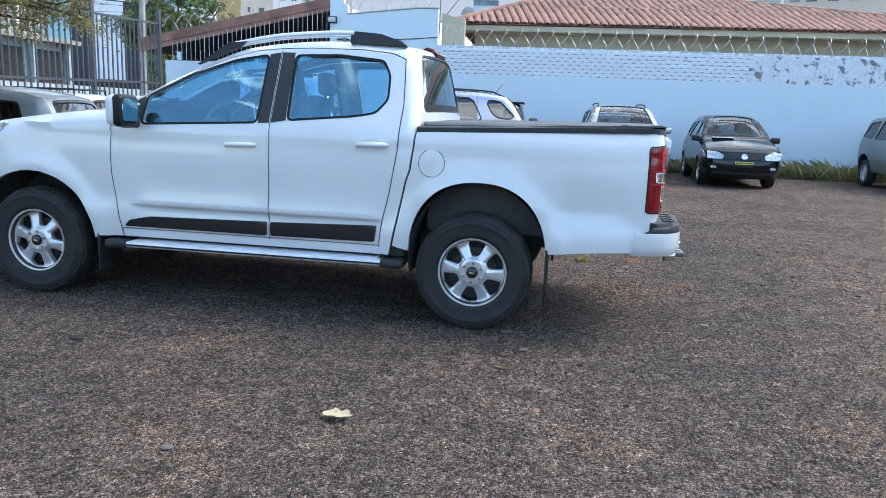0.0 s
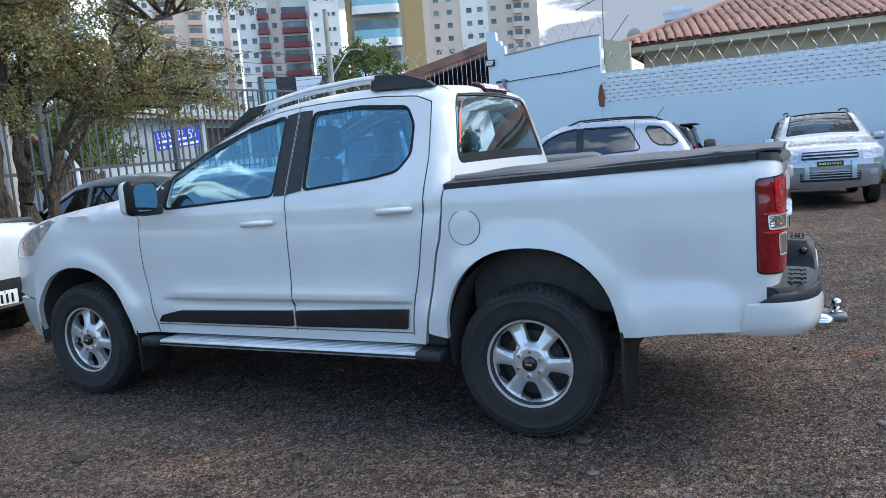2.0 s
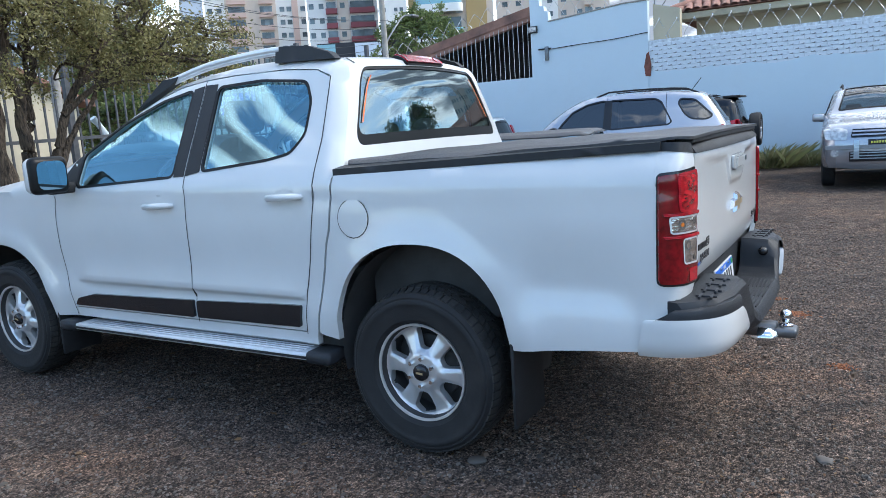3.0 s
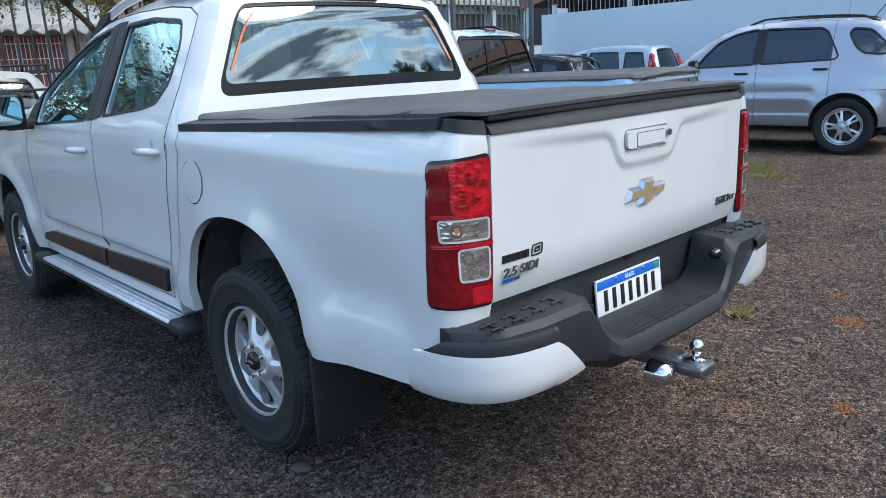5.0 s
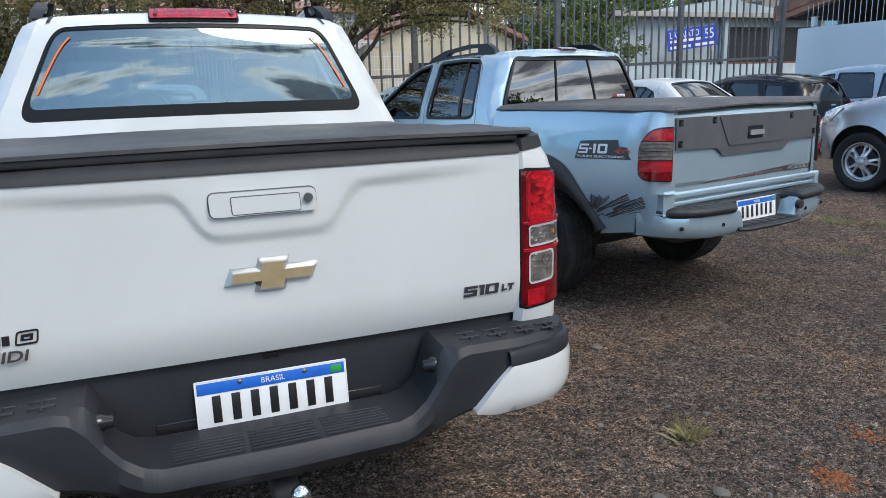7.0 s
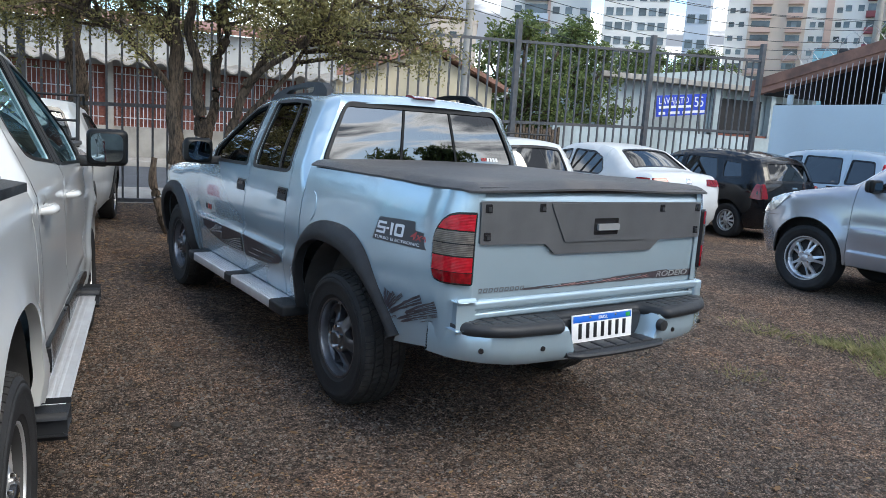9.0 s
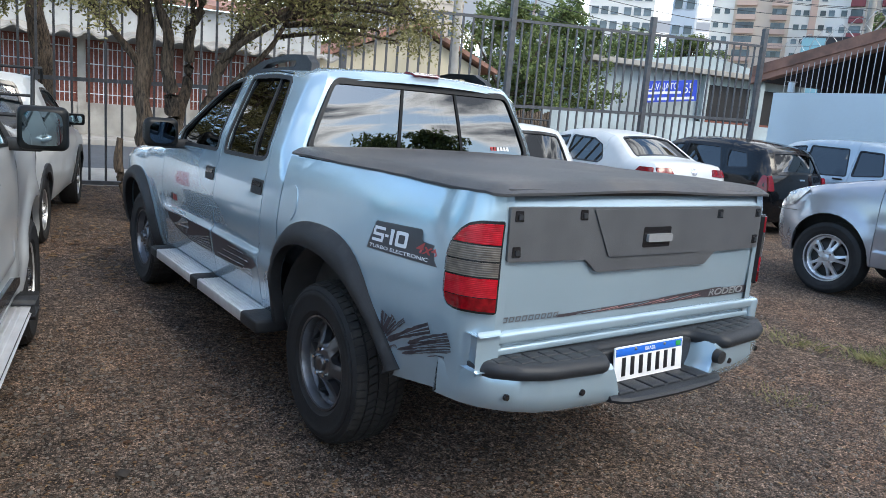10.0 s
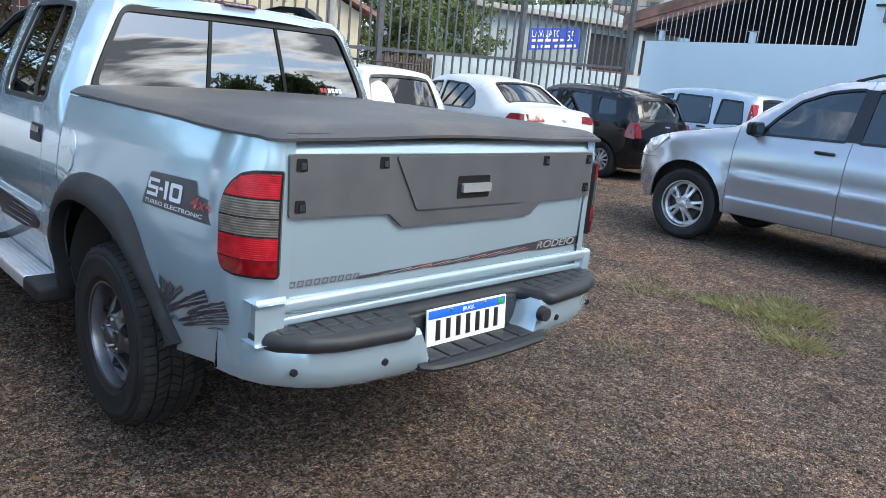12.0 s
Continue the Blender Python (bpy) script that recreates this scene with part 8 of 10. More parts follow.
for i in range(rows):
    t = i / rows
    a, b = E0.lerp(R0, t), E1.lerp(R1, t)
    n = int((b - a).length / 0.225)
    for j in range(n):
        p = a.lerp(b, (j + 0.5) / n) + Vector((rng.uniform(-0.012, 0.012), 0, 0.028 + rng.uniform(-0.008, 0.008)))
        m = Matrix.Translation(p) @ Matrix.Rotation(slope + 0.03, 4, "X") @ Matrix.Rotation(rng.uniform(-0.03, 0.03), 4, "Z")
        if i < 5 and p.x < 8.0 and ntile < 300:
            o = new("roof_tile", tile_me)
            o.parent = roof
            o.matrix_basis = m
            ntile += 1
        else:
            tiles.append(moved((tile_v, tile_f), m))
tagged(part("roof_tile_rest", join(*tiles), M["clay_tile"], roof), "further rows of clay tiles", kind="stuff")
part("ridge_cap", join(tube([tuple(R0 + Vector((0, 0, 0.04))), tuple(R1 + Vector((0, 0, 0.04)))], 0.10, 8), tube([tuple(E0 + Vector((0, 0, 0.05))), tuple(R0 + Vector((0, 0, 0.04)))], 0.09, 8), tube([tuple(E1 + Vector((0, 0, 0.05))), tuple(R1 + Vector((0, 0, 0.04)))], 0.09, 8)), M["clay_tile"], house)
ant = thing("tv_antenna", "thin metal television antenna on a mast", "antenna", m=pose(-3.5, 23.0, 3.6))
part("mast", tube([(0, 0, 0), (0.03, 0, 2.1)], 0.018, 5), M["steel"], ant)
part("boom", tube([(-0.75, 0, 1.62), (0.25, 0, 2.0)], 0.012, 4), M["steel"], ant)
for i in range(6):
    x = -0.7 + 0.17 * i
    part("rod", tube([(x, -0.3, 1.64 + 0.065 * i), (x, 0.3, 1.64 + 0.065 * i)], 0.006, 4), M["steel"], ant)
part("brace", tube([(0.0, 0, 0.4), (0.7, 0.1, 1.3)], 0.012, 4), M["steel"], ant)
dish = thing("satellite_dish", "grey satellite dish on the roof corner", "satellite dish", m=pose(-2.7, 22.9, 4.25))
part("bowl", moved(lathe([(0.0, 0.0), (0.12, 0.02), (0.24, 0.08), (0.26, 0.10)], 20), pose(0, 0, 0, 0, 0, -30)), M["concrete"], dish)
part("arm", tube([(0, 0.1, 0), (0.0, 0.2, -0.35)], 0.02, 5), M["steel"], dish)

# unseen plain walls, added to close the car park behind the camera
tagged(part("wall_east", rbox(21.8, 22, -14, 21.2, -0.1, 2.6), M["concrete"], smooth=False), "plain wall added out of view", "wall", kind="structure")
tagged(part("wall_south", rbox(-11, 22, -14.2, -14, -0.1, 2.6), M["concrete"], smooth=False), "plain wall added out of view", "wall", kind="structure")

# ---- street fence ----
FX = -11.1


def mid_z(y):
    return 1.57 + 0.024 * (y - 7)


def top_z(y):
    return 3.20 + 0.034 * (y - 11) if y > 10.7 else 4.0


fence = tagged(part("fence_base", rbox(FX - 0.05, FX + 0.05, -14, 10.7, -0.02, 0.06), M["fence_iron"], smooth=False), "tall dark iron bar fence along the street", "fence", kind="structure")
gatef = thing("iron_gate", "tall dark iron sliding gate with upright bars", "gate")
for y0, y1, par in ((-14, 10.65, fence), (10.75, 13.88, gatef), (13.98, 17.15, gatef), (17.25, 20.3, gatef)):
    for zf, h in ((mid_z, 0.06), (top_z, 0.05)):
        g = rbox(FX - 0.025, FX + 0.025, y0, y1, -h / 2, h / 2)
        part("fence_rail", ([(x, y, z + zf(min(max(y, y0 + 0.06), y1))) for x, y, z in g[0]], g[1]), M["fence_iron"], par, smooth=False)
    if par is gatef:
        g = rbox(FX - 0.025, FX + 0.025, y0, y1, 0.12, 0.20)
        part("fence_rail", g, M["fence_iron"], par, smooth=False)
bar_me = {}
for y in np.concatenate([np.arange(-3.0, 10.6, 0.228), np.arange(10.86, 20.25, 0.205)]):
    if min(abs(y - q) for q in (10.7, 13.93, 17.2, 20.33)) < 0.08:
        continue
    zt = round(top_z(float(y)), 1)
    if zt not in bar_me:
        bar_me[zt] = mesh_of(rbox(-0.013, 0.013, -0.017, 0.017, 0.05, zt), M["fence_iron"], False)
    o = new("fence_bar", bar_me[zt])
    o.parent = fence if y < 10.7 else gatef
    o.location = (FX, float(y), 0)
for y, h in ((-3.2, 4.2), (1.3, 4.2), (5.4, 4.2), (10.7, 3.9), (13.93, 3.72), (17.2, 3.76), (20.33, 3.90)):
    part("fence_post", rbox(FX - 0.05, FX + 0.05, y - 0.055, y + 0.055, 0, h, 0.006), M["fence_iron"], fence if y < 10.8 else gatef, smooth=False)
for y in (11.9, 9.6):
    st = thing("concrete_post", "white bent concrete post outside the fence", "post", "concrete posts", pose(FX - 0.7, y, 0))
    part("shaft", tube([(0, 0, 0), (0, 0, 1.75), (0, -0.25, 2.05)], 0.07, 6), M["wall_paint"], st)


# ---- trees ----
def leaf_cloud(centres, n, size, rng, droop=0.0):
    """Many small leaves in loose sprays round the given centres (x, y, z, radius, flatness)."""
    v, f = [], []
    tw = []
    per = max(1, n // sum(max(1, int(c[3] * 10)) for c in centres))
    for cx, cy, cz, r, fl in centres:
        for _ in range(max(1, int(r * 10))):
            u, w, q = rng.gauss(0, 1), rng.gauss(0, 1), rng.gauss(0, 1)
            l = math.sqrt(u * u + w * w + q * q)
            k = r * rng.uniform(0.55, 1.0) / l
            px, py, pz = cx + u * k, cy + w * k, cz + q * k * fl
            dx, dy = rng.uniform(-1, 1), rng.uniform(-1, 1)
            ln = rng.uniform(0.25, 0.55)
            tw.append([(px, py, pz), (px + dx * ln * 0.5, py + dy * ln * 0.5, pz + 0.05), (px + dx * ln, py + dy * ln, pz - ln * droop)])
            for _ in range(per):
                t = rng.random()
                s = size * rng.uniform(0.6, 1.3)
                x, y, z = px + dx * ln * t + rng.gauss(0, 0.09), py + dy * ln * t + rng.gauss(0, 0.09), pz - ln * droop * t * t + rng.gauss(0, 0.07)
                d = Vector((rng.gauss(0, 1), rng.gauss(0, 1), rng.gauss(-0.3, 0.7))).normalized()
                e = d.cross(Vector((rng.gauss(0, 1), rng.gauss(0, 1), rng.gauss(0, 1)))).normalized()
                p = Vector((x, y, z))
                i = len(v)
                v += [tuple(p), tuple(p + d * s * 0.5 + e * s * 0.24), tuple(p + d * s), tuple(p + d * s * 0.5 - e * s * 0.24)]
                f.append((i, i + 1, i + 2, i + 3))
    return (v, f), tw


def tree(name, label, m, limbs, centres, n, size, mat_leaf, seed, droop=0.5, group="trees", bark="bark"):
    r = random.Random(seed)
    t = thing(name, label, "tree", group, m)
    geos = []
    for k, (pts, r0, r1) in enumerate(limbs):
        line = smooth_line(pts, 12)
        line = [(x + 0.10 * noise.noise((k, 1, z * 2.2)), y + 0.10 * noise.noise((k + 9, 5, z * 2.2)), z) for x, y, z in line]
        rad = [r0 + (r1 - r0) * i / (len(line) - 1) for i in range(len(line))]
        v, f = tube(line, rad, 14)
        v = [(x + rad[i // 14] * (0.45 * noise.noise((x * 9, y * 9, z * 2.5)) + 0.25 * noise.noise((x * 30, y * 30, z * 6))), y + rad[i // 14] * (0.45 * noise.noise((x * 9 + 5, y * 9, z * 2.5)) + 0.25 * noise.noise((x * 30 + 5, y * 30, z * 6))), z) for i, (x, y, z) in enumerate(v)]
        part("trunk" if k == 0 else "limb", (v, f), M[bark], t)
    knots = [Vector(q) for pts, _, _ in limbs for q in smooth_line(pts, 4) if q[2] > 0.3 * max(c[2] for c in centres)]
    for cx, cy, cz, cr, _ in centres:
        c = Vector((cx, cy, cz))
        a = min(knots, key=lambda q: (q - c).length + (3 if q.z > cz else 0))
        mid = a.lerp(c, 0.5) + Vector((r.uniform(-0.2, 0.2), r.uniform(-0.2, 0.2), r.uniform(0.0, 0.25)))
        tip = c + Vector((r.uniform(-1, 1), r.uniform(-1, 1), r.uniform(-0.2, 0.6))) * cr
        part("branch", tube(smooth_line([tuple(a), tuple(mid), tuple(c), tuple(tip)], 4), [0.030 - 0.0018 * i for i in range(13)], 5), M["bark"], t)
    leaves, twigs = leaf_cloud(centres, n, size, r, droop)
    part("crown", leaves, M[mat_leaf], t, "small dull green leaves", smooth=False)
    tagged(part("fine_branching", join(*[tube(q, [0.007, 0.005, 0.002], 3) for q in twigs]), M["bark"], t), kind="stuff")
    return t

# tree beside the blue-silver pickup: many stems from the base, crown leaning along the fence
def near_tree():
    r = random.Random(11)
    limbs = [([(0.0, -0.16, 0), (0.0, -0.20, 0.7), (0.0, -0.22, 1.5), (-0.05, -0.20, 2.4), (0.0, -0.35, 3.8)], 0.128, 0.051),
             ([(0.06, 0.14, 0.0), (0.05, 0.18, 0.7), (0.05, 0.10, 1.25), (0.1, 0.02, 1.9), (0.1, -0.05, 2.9)], 0.120, 0.043),
             ([(0.05, 0.22, 0.35), (0.05, 0.38, 0.95), (0.05, 0.50, 1.5), (0.1, 0.80, 2.2), (0.2, 1.5, 3.1)], 0.088, 0.034),
             ([(-0.05, 0.05, 0.1), (-0.1, 0.12, 1.0), (-0.15, 0.30, 1.8), (-0.1, 0.35, 2.6), (0, 0.7, 3.9)], 0.080, 0.034),
             ([(0.05, 0.42, 1.15), (0.0, 0.72, 1.55), (-0.1, 1.05, 1.95), (-0.2, 1.5, 2.5)], 0.054, 0.021),
             ([(0.0, -0.28, 0.02), (0.1, -0.42, 0.45), (0.12, -0.46, 0.95)], 0.064, 0.043),
             ([(0.1, 0.9, 2.3), (0.2, 1.7, 2.70), (0.3, 2.6, 2.95), (0.3, 3.5, 3.0)], 0.045, 0.017),
             ([(0.1, 0.6, 1.9), (0.4, 1.3, 2.5), (0.6, 2.1, 3.2)], 0.045, 0.017),
             ([(-0.05, -0.20, 2.3), (-0.1, -0.9, 2.9), (0.0, -1.8, 3.4)], 0.054, 0.017),
             ([(0.0, -0.22, 1.7), (0.05, -0.6, 2.2), (0.1, -1.2, 2.6), (0.1, -1.8, 2.75)], 0.045, 0.017),
             ([(0.2, 1.5, 3.1), (0.2, 2.4, 3.7), (0.3, 3.2, 4.0)], 0.045, 0.017)]
    cen = []
    for _ in range(150):
        y = r.uniform(-2.8, 2.6)
        top = 5.6 - 0.10 * (y - 0.8) ** 2
        low = 2.75 - 0.35 * min(1, max(0, y - 0.6) / 1.2)
        cen.append((r.uniform(-1.4, 1.3), y, low + 0.25 + (top - low) * r.random() ** 1.7, r.uniform(0.35, 0.60), 0.6))
    for _ in range(46):
        cen.append((r.uniform(-1.0, 1.2), r.uniform(-2.2, 3.1), r.uniform(2.35, 3.0), r.uniform(0.22, 0.36), 0.6))
    tree("tree", "spreading tree with dark twisted stems inside the fence", pose(-7.75, 7.60, 0), limbs, cen, 115000, 0.050, "leaf", 21)


near_tree()


def tree_by_fence():
    r = random.Random(12)
    limbs = [([(0, 0, -0.02), (0.0, 0.0, 0.45), (-0.05, 0.1, 1.0), (0.0, 0.12, 2.0), (0.05, 0.0, 3.2)], 0.17, 0.06),
             ([(0.02, -0.08, 0.1), (0.05, -0.35, 0.7), (0.05, -0.55, 1.2), (0.1, -0.9, 2.2)], 0.10, 0.04),
             ([(0.0, 0.1, 0.15), (0.05, 0.45, 0.65), (0.05, 0.80, 1.1), (0.0, 1.0, 1.7), (0.0, 1.1, 2.6)], 0.09, 0.04),
             ([(0.05, -0.2, 0.5), (0.1, -0.25, 1.0), (0.05, -0.05, 1.5), (0.1, 0.1, 2.2)], 0.10, 0.04),
             ([(0.0, 0.05, 0.2), (0.1, 0.25, 0.4), (0.05, 0.55, 0.55), (0.0, 0.85, 0.95)], 0.09, 0.03)]
    cen = [(r.uniform(-1.2, 1.2), r.uniform(-2.4, 1.6), r.uniform(1.9, 4.6), r.uniform(0.3, 0.6), 0.7) for _ in range(64)]
    tree("tree", "multi-stemmed pale-barked tree at the fence with dead leaves round it", pose(-10.15, 3.75, 0), limbs, cen, 30000, 0.07, "leaf", 22, bark="bark_pale")


tree_by_fence()
tree("tree", "straight grey street tree outside the fence", pose(-12.2, 6.1, 0), [([(0, 0, 0), (0.05, 0.02, 1.6), (0.0, -0.05, 3.2), (0.1, 0.1, 5.0)], 0.17, 0.10)], [(random.Random(i).uniform(-1.5, 1.5), random.Random(i + 50).uniform(-1.8, 1.8), random.Random(i + 90).uniform(4.2, 6.2), 0.6, 0.6) for i in range(24)], 6000, 0.10, "leaf_far", 23)


def far_tree(x, y, h, w, seed, label="leafy green tree across the street", low=0.25):
    r = random.Random(seed)
    cen = []
    for _ in range(int(26 * w)):
        a, q, z = r.uniform(0, 6.28), math.sqrt(r.random()), r.uniform(low, 1.0)
        k = w * q * math.sin(math.pi * min(0.95, 0.25 + 0.7 * (z - low) / (1 - low)))
        cen.append((k * math.cos(a), k * math.sin(a), h * z, r.uniform(0.4, 0.9), 0.7))
    tree("tree", label, pose(x, y, -0.1), [([(0, 0, 0), (0.1, 0, h * 0.35), (0, 0.1, h * 0.8)], 0.16, 0.05), ([(0.1, 0, h * 0.3), (w * 0.3, w * 0.2, h * 0.6), (w * 0.5, w * 0.4, h * 0.8)], 0.08, 0.03), ([(0.1, 0, h * 0.3), (-w * 0.2, -w * 0.3, h * 0.6), (-w * 0.3, -w * 0.6, h * 0.8)], 0.08, 0.03)], cen, int(5200 * w), 0.20, "leaf_far", seed)


far_tree(-26.5, 22.6, 6.4, 2.6, 31)
far_tree(-30, 27.5, 7.0, 3.0, 32)
far_tree(-38, 38.0, 7.5, 4.0, 33)
far_tree(-46, 50.0, 9.0, 4.5, 34, "leafy tree before the apartment towers")
far_tree(-23.5, 45.0, 9.5, 4.2, 35, "rounded leafy tree behind the carport roof")
far_tree(-30, 15.0, 6.0, 2.2, 36)
# unseen trees, added so the rear windows reflect a dark skyline
for i, (x, y, h) in enumerate(((14.5, 26, 7.5), (18.5, 25.5, 8.2), (22.5, 28, 9.0), (26, 25, 9.0))):
    far_tree(x, y, h, 3.6, 51 + i, "leafy tree added out of view past the painted wall, for reflections")
for i, (x, y, h) in enumerate(((27, -8, 7.5), (29, 2, 9.5), (27, 7.5, 8.6), (26, 13, 9.0), (30, 20, 9.8))):
    far_tree(x, y, h, 4.4, 41 + i, "leafy tree added out of view past the closing wall, for reflections")

# ---- across the street ----
shop = thing("shop_building", "low shop with red brick front, white grilles and a wavy awning", "shop")
part("front_wall", rbox(-27, -23.2, -12, 13.6, 0, 4.0), M["shop_wall"], shop, smooth=False)
part("brick_front", rbox(-23.2, -23.12, -12, 12.6, 0.95, 2.75), M["red_brick"], shop, smooth=False)
part("plinth", rbox(-23.2, -23.05, -12, 12.6, 0, 0.95), M["concrete"], shop, smooth=False)
for i in range(9):
    y = -11 + i * 2.9
    part("pilaster", rbox(-23.2, -23.0, y, y + 0.22, 0, 2.9), M["concrete"], shop, smooth=False)
    g = [rbox(-23.02, -23.0, y + 0.3 + 0.125 * k, y + 0.32 + 0.125 * k, 0.95, 2.7) for k in range(20)] + [rbox(-23.02, -23.0, y + 0.25, y + 2.85, z, z + 0.025) for z in (1.2, 1.6, 2.05, 2.5)]
    part("window_grille", join(*g), M["white_paint_old"], shop, smooth=False)
wav_v, wav_f = [], []
for i in range(260):
    y = -12 + i * 0.1
    dz = 0.075 * math.sin(i * 1.05)
    wav_v += [(-21.9, y, 2.86 + dz), (-23.3, y, 3.10 + 0.4 * dz), (-21.9, y, 2.80 + dz)]
for i in range(259):
    wav_f += [(3 * i, 3 * i + 3, 3 * i + 4, 3 * i + 1), (3 * i, 3 * i + 2, 3 * i + 5, 3 * i + 3)]
part("roof_slope", ([(-22.9, -12.2, 4.00), (-22.9, 13.8, 4.00), (-27, 13.8, 4.8), (-27, -12.2, 4.8), (-22.9, -12.2, 4.12), (-22.9, 13.8, 4.12)], [(0, 1, 5, 4), (4, 5, 2, 3), (0, 3, 2, 1)]), M["clay_tile"], shop, "old clay tile roof", smooth=False)
part("awning", (wav_v, wav_f), M["concrete"], shop, "wavy grey awning sheets")

cream = thing("house", "cream gabled house with a clay tile roof", "house")
part("house_wall", join(sheet([(13.7, 0), (20.0, 0), (20.0, 3.15), (17.2, 4.35), (13.7, 2.9)], lambda u, v: np.stack([0 * u - 24.0, u, v], 1), 1.0, back=(-8, 0, 0))), M["house_cream"], cream, smooth=False)
for a, b in (((13.2, 2.75), (17.2, 4.45)), ((17.2, 4.45), (20.5, 3.05))):
    part("roof_slope", ([(-23.6, a[0], a[1]), (-23.6, b[0], b[1]), (-32, b[0], b[1]), (-32, a[0], a[1]), (-23.6, a[0], a[1] + 0.16), (-23.6, b[0], b[1] + 0.16), (-32, b[0], b[1] + 0.16), (-32, a[0], a[1] + 0.16)], [(0, 1, 5, 4), (4, 5, 6, 7), (0, 3, 2, 1), (0, 4, 7, 3), (1, 2, 6, 5)]), M["clay_tile"], cream, smooth=False)
part("window", rbox(-23.99, -23.93, 15.6, 16.6, 1.2, 2.3), M["inside_shade"], cream, smooth=False)

pole = thing("utility_pole", "grey concrete street pole with wires", "utility pole", "utility poles", pose(-22.0, 17.9, 0))
part("shaft", tube([(0, 0, 0), (0, 0, 9)], [0.19, 0.13], 8), M["concrete"], pole)
part("cross_arm", rbox(-0.06, 0.06, -1.0, 1.0, 7.3, 7.42), M["concrete"], pole, smooth=False)
pole2 = thing("utility_pole", "dark street pole with a curved lamp arm", "utility pole", "utility poles", pose(-21.8, 38.0, 0))
part("shaft", tube([(0, 0, 0), (0, 0, 10)], [0.20, 0.14], 8), M["concrete"], pole2)
part("lamp_arm", tube(smooth_line([(0, 0, 6.2), (0.2, 0.9, 7.2), (0.2, 1.9, 7.9), (0.2, 2.8, 8.0)], 5), 0.05, 6), M["steel"], pole2)
part("lamp_head", rbox(0.05, 0.35, 2.7, 3.4, 7.95, 8.1, 0.04), M["steel"], pole2)
pole3 = thing("utility_pole", "grey concrete street pole with wires", "utility pole", "utility poles", pose(-21.8, -16.0, 0))
part("shaft", tube([(0, 0, 0), (0, 0, 9)], [0.19, 0.13], 8), M["concrete"], pole3)
for k, (z, dx) in enumerate(((7.5, -0.3), (7.5, 0.3), (7.1, 0.0), (6.6, 0.1), (6.3, 0.1), (6.0, 0.1), (5.6, 0.15))):
    pts = []
    for ya, yb in ((-16.0, 17.9), (17.9, 38.0), (38.0, 70.0)):
        for i in range(10):
            t = i / 10
            pts.append((-21.9 + dx, ya + (yb - ya) * t, z - 0.5 * math.sin(math.pi * t) - 0.08 * k * math.sin(math.pi * t)))
    tagged(part("street_wire", tube(pts, 0.014, 3), M["black_plastic"]), "thin dark wire sagging between street poles", "wire", "street wires")

lav = thing("car_wash_building", "white and pale green low building with a blue sign", "building")
part("house_wall", rbox(-44, -33.2, 31.5, 48.0, 0, 4.9), M["plaster_grey"], lav, smooth=False)
part("roof", rbox(-44.4, -32.4, 31.0, 48.4, 4.9, 5.2, 0.02), M["concrete"], lav, smooth=False)
part("gable", sheet([(33.5, 5.2), (46.5, 5.2), (40.5, 6.0), (39.5, 6.0)], lambda u, v: np.stack([0 * u - 33.2, u, v], 1), 2.0, back=(-6, 0, 0)), M["plaster_grey"], lav, smooth=False)
# near-black panels stand in for the shade within the openings
for y0, y1, z0, z1 in ((39.6, 43.5, 2.3, 4.4), (44.4, 47.2, 2.3, 4.4)):
    part("opening", rbox(-33.2, -33.1, y0, y1, z0, z1), M["inside_shade"], lav, smooth=False)
part("brick_parapet", rbox(-33.1, -32.8, 39.4, 47.6, 1.5, 2.3), M["red_brick"], lav, smooth=False)
for y in (39.4, 43.9, 47.4):
    part("column", rbox(-33.1, -32.7, y, y + 0.35, 0, 4.9), M["plaster_grey"], lav, smooth=False)
tagged(part("street_wall", rbox(-23.6, -23.4, 22.5, 60, 0, 2.0), M["plaster_grey"], smooth=False), "pale plastered wall across the street", "wall", kind="structure")
palings = thing("wood_fence", "weathered paling fence across the street", "fence")
for i in range(18):
    part("paling", rbox(-22.9, -22.85, 20.2 + 0.13 * i, 20.3 + 0.13 * i, 0, 1.75 + 0.05 * (i % 3)), M["bark"], palings, smooth=False)
part("fence_rail", rbox(-22.95, -22.9, 20.2, 22.5, 1.2, 1.3), M["bark"], palings, smooth=False)
sign = thing("shop_sign", "blue car wash sign with white lettering", "sign", m=pose(-31.4, 34.0, 3.45) @ Matrix.Rotation(radians(6), 4, "X"))
part("sign_board", rbox(-0.03, 0.03, 0, 3.6, -0.55, 0.60, 0.01), M["sign_blue"], sign, smooth=False)
words("LAVAJATO", 0.52, M["sticker_light"], sign, Matrix.Translation((0.035, 0.12, 0.28)) @ pose(0, 0, 0, 90, 0, 90), "lettering", 0.01, "LEFT", 0, 0.86)
words("55", 0.80, M["sticker_light"], sign, Matrix.Translation((0.035, 2.62, 0.14)) @ pose(0, 0, 0, 90, 0, 90), "lettering", 0.01, "LEFT", 0, 0.9)
for y0, y1, z0, z1 in ((0.15, 2.45, -0.12, 0.02), (0.15, 0.6, -0.45, -0.30), (0.8, 1.6, -0.45, -0.30), (1.8, 3.4, -0.45, -0.30)):
    part("lettering_bar", rbox(0.03, 0.04, y0, y1, z0, z1), M["sticker_light"], sign, smooth=False)
part("sign_leg", rbox(-0.1, -0.03, 0.3, 0.4, -3.5, 0.3), M["steel"], sign, smooth=False)
part("sign_leg", rbox(-0.1, -0.03, 3.1, 3.2, -3.5, 0.3), M["steel"], sign, smooth=False)

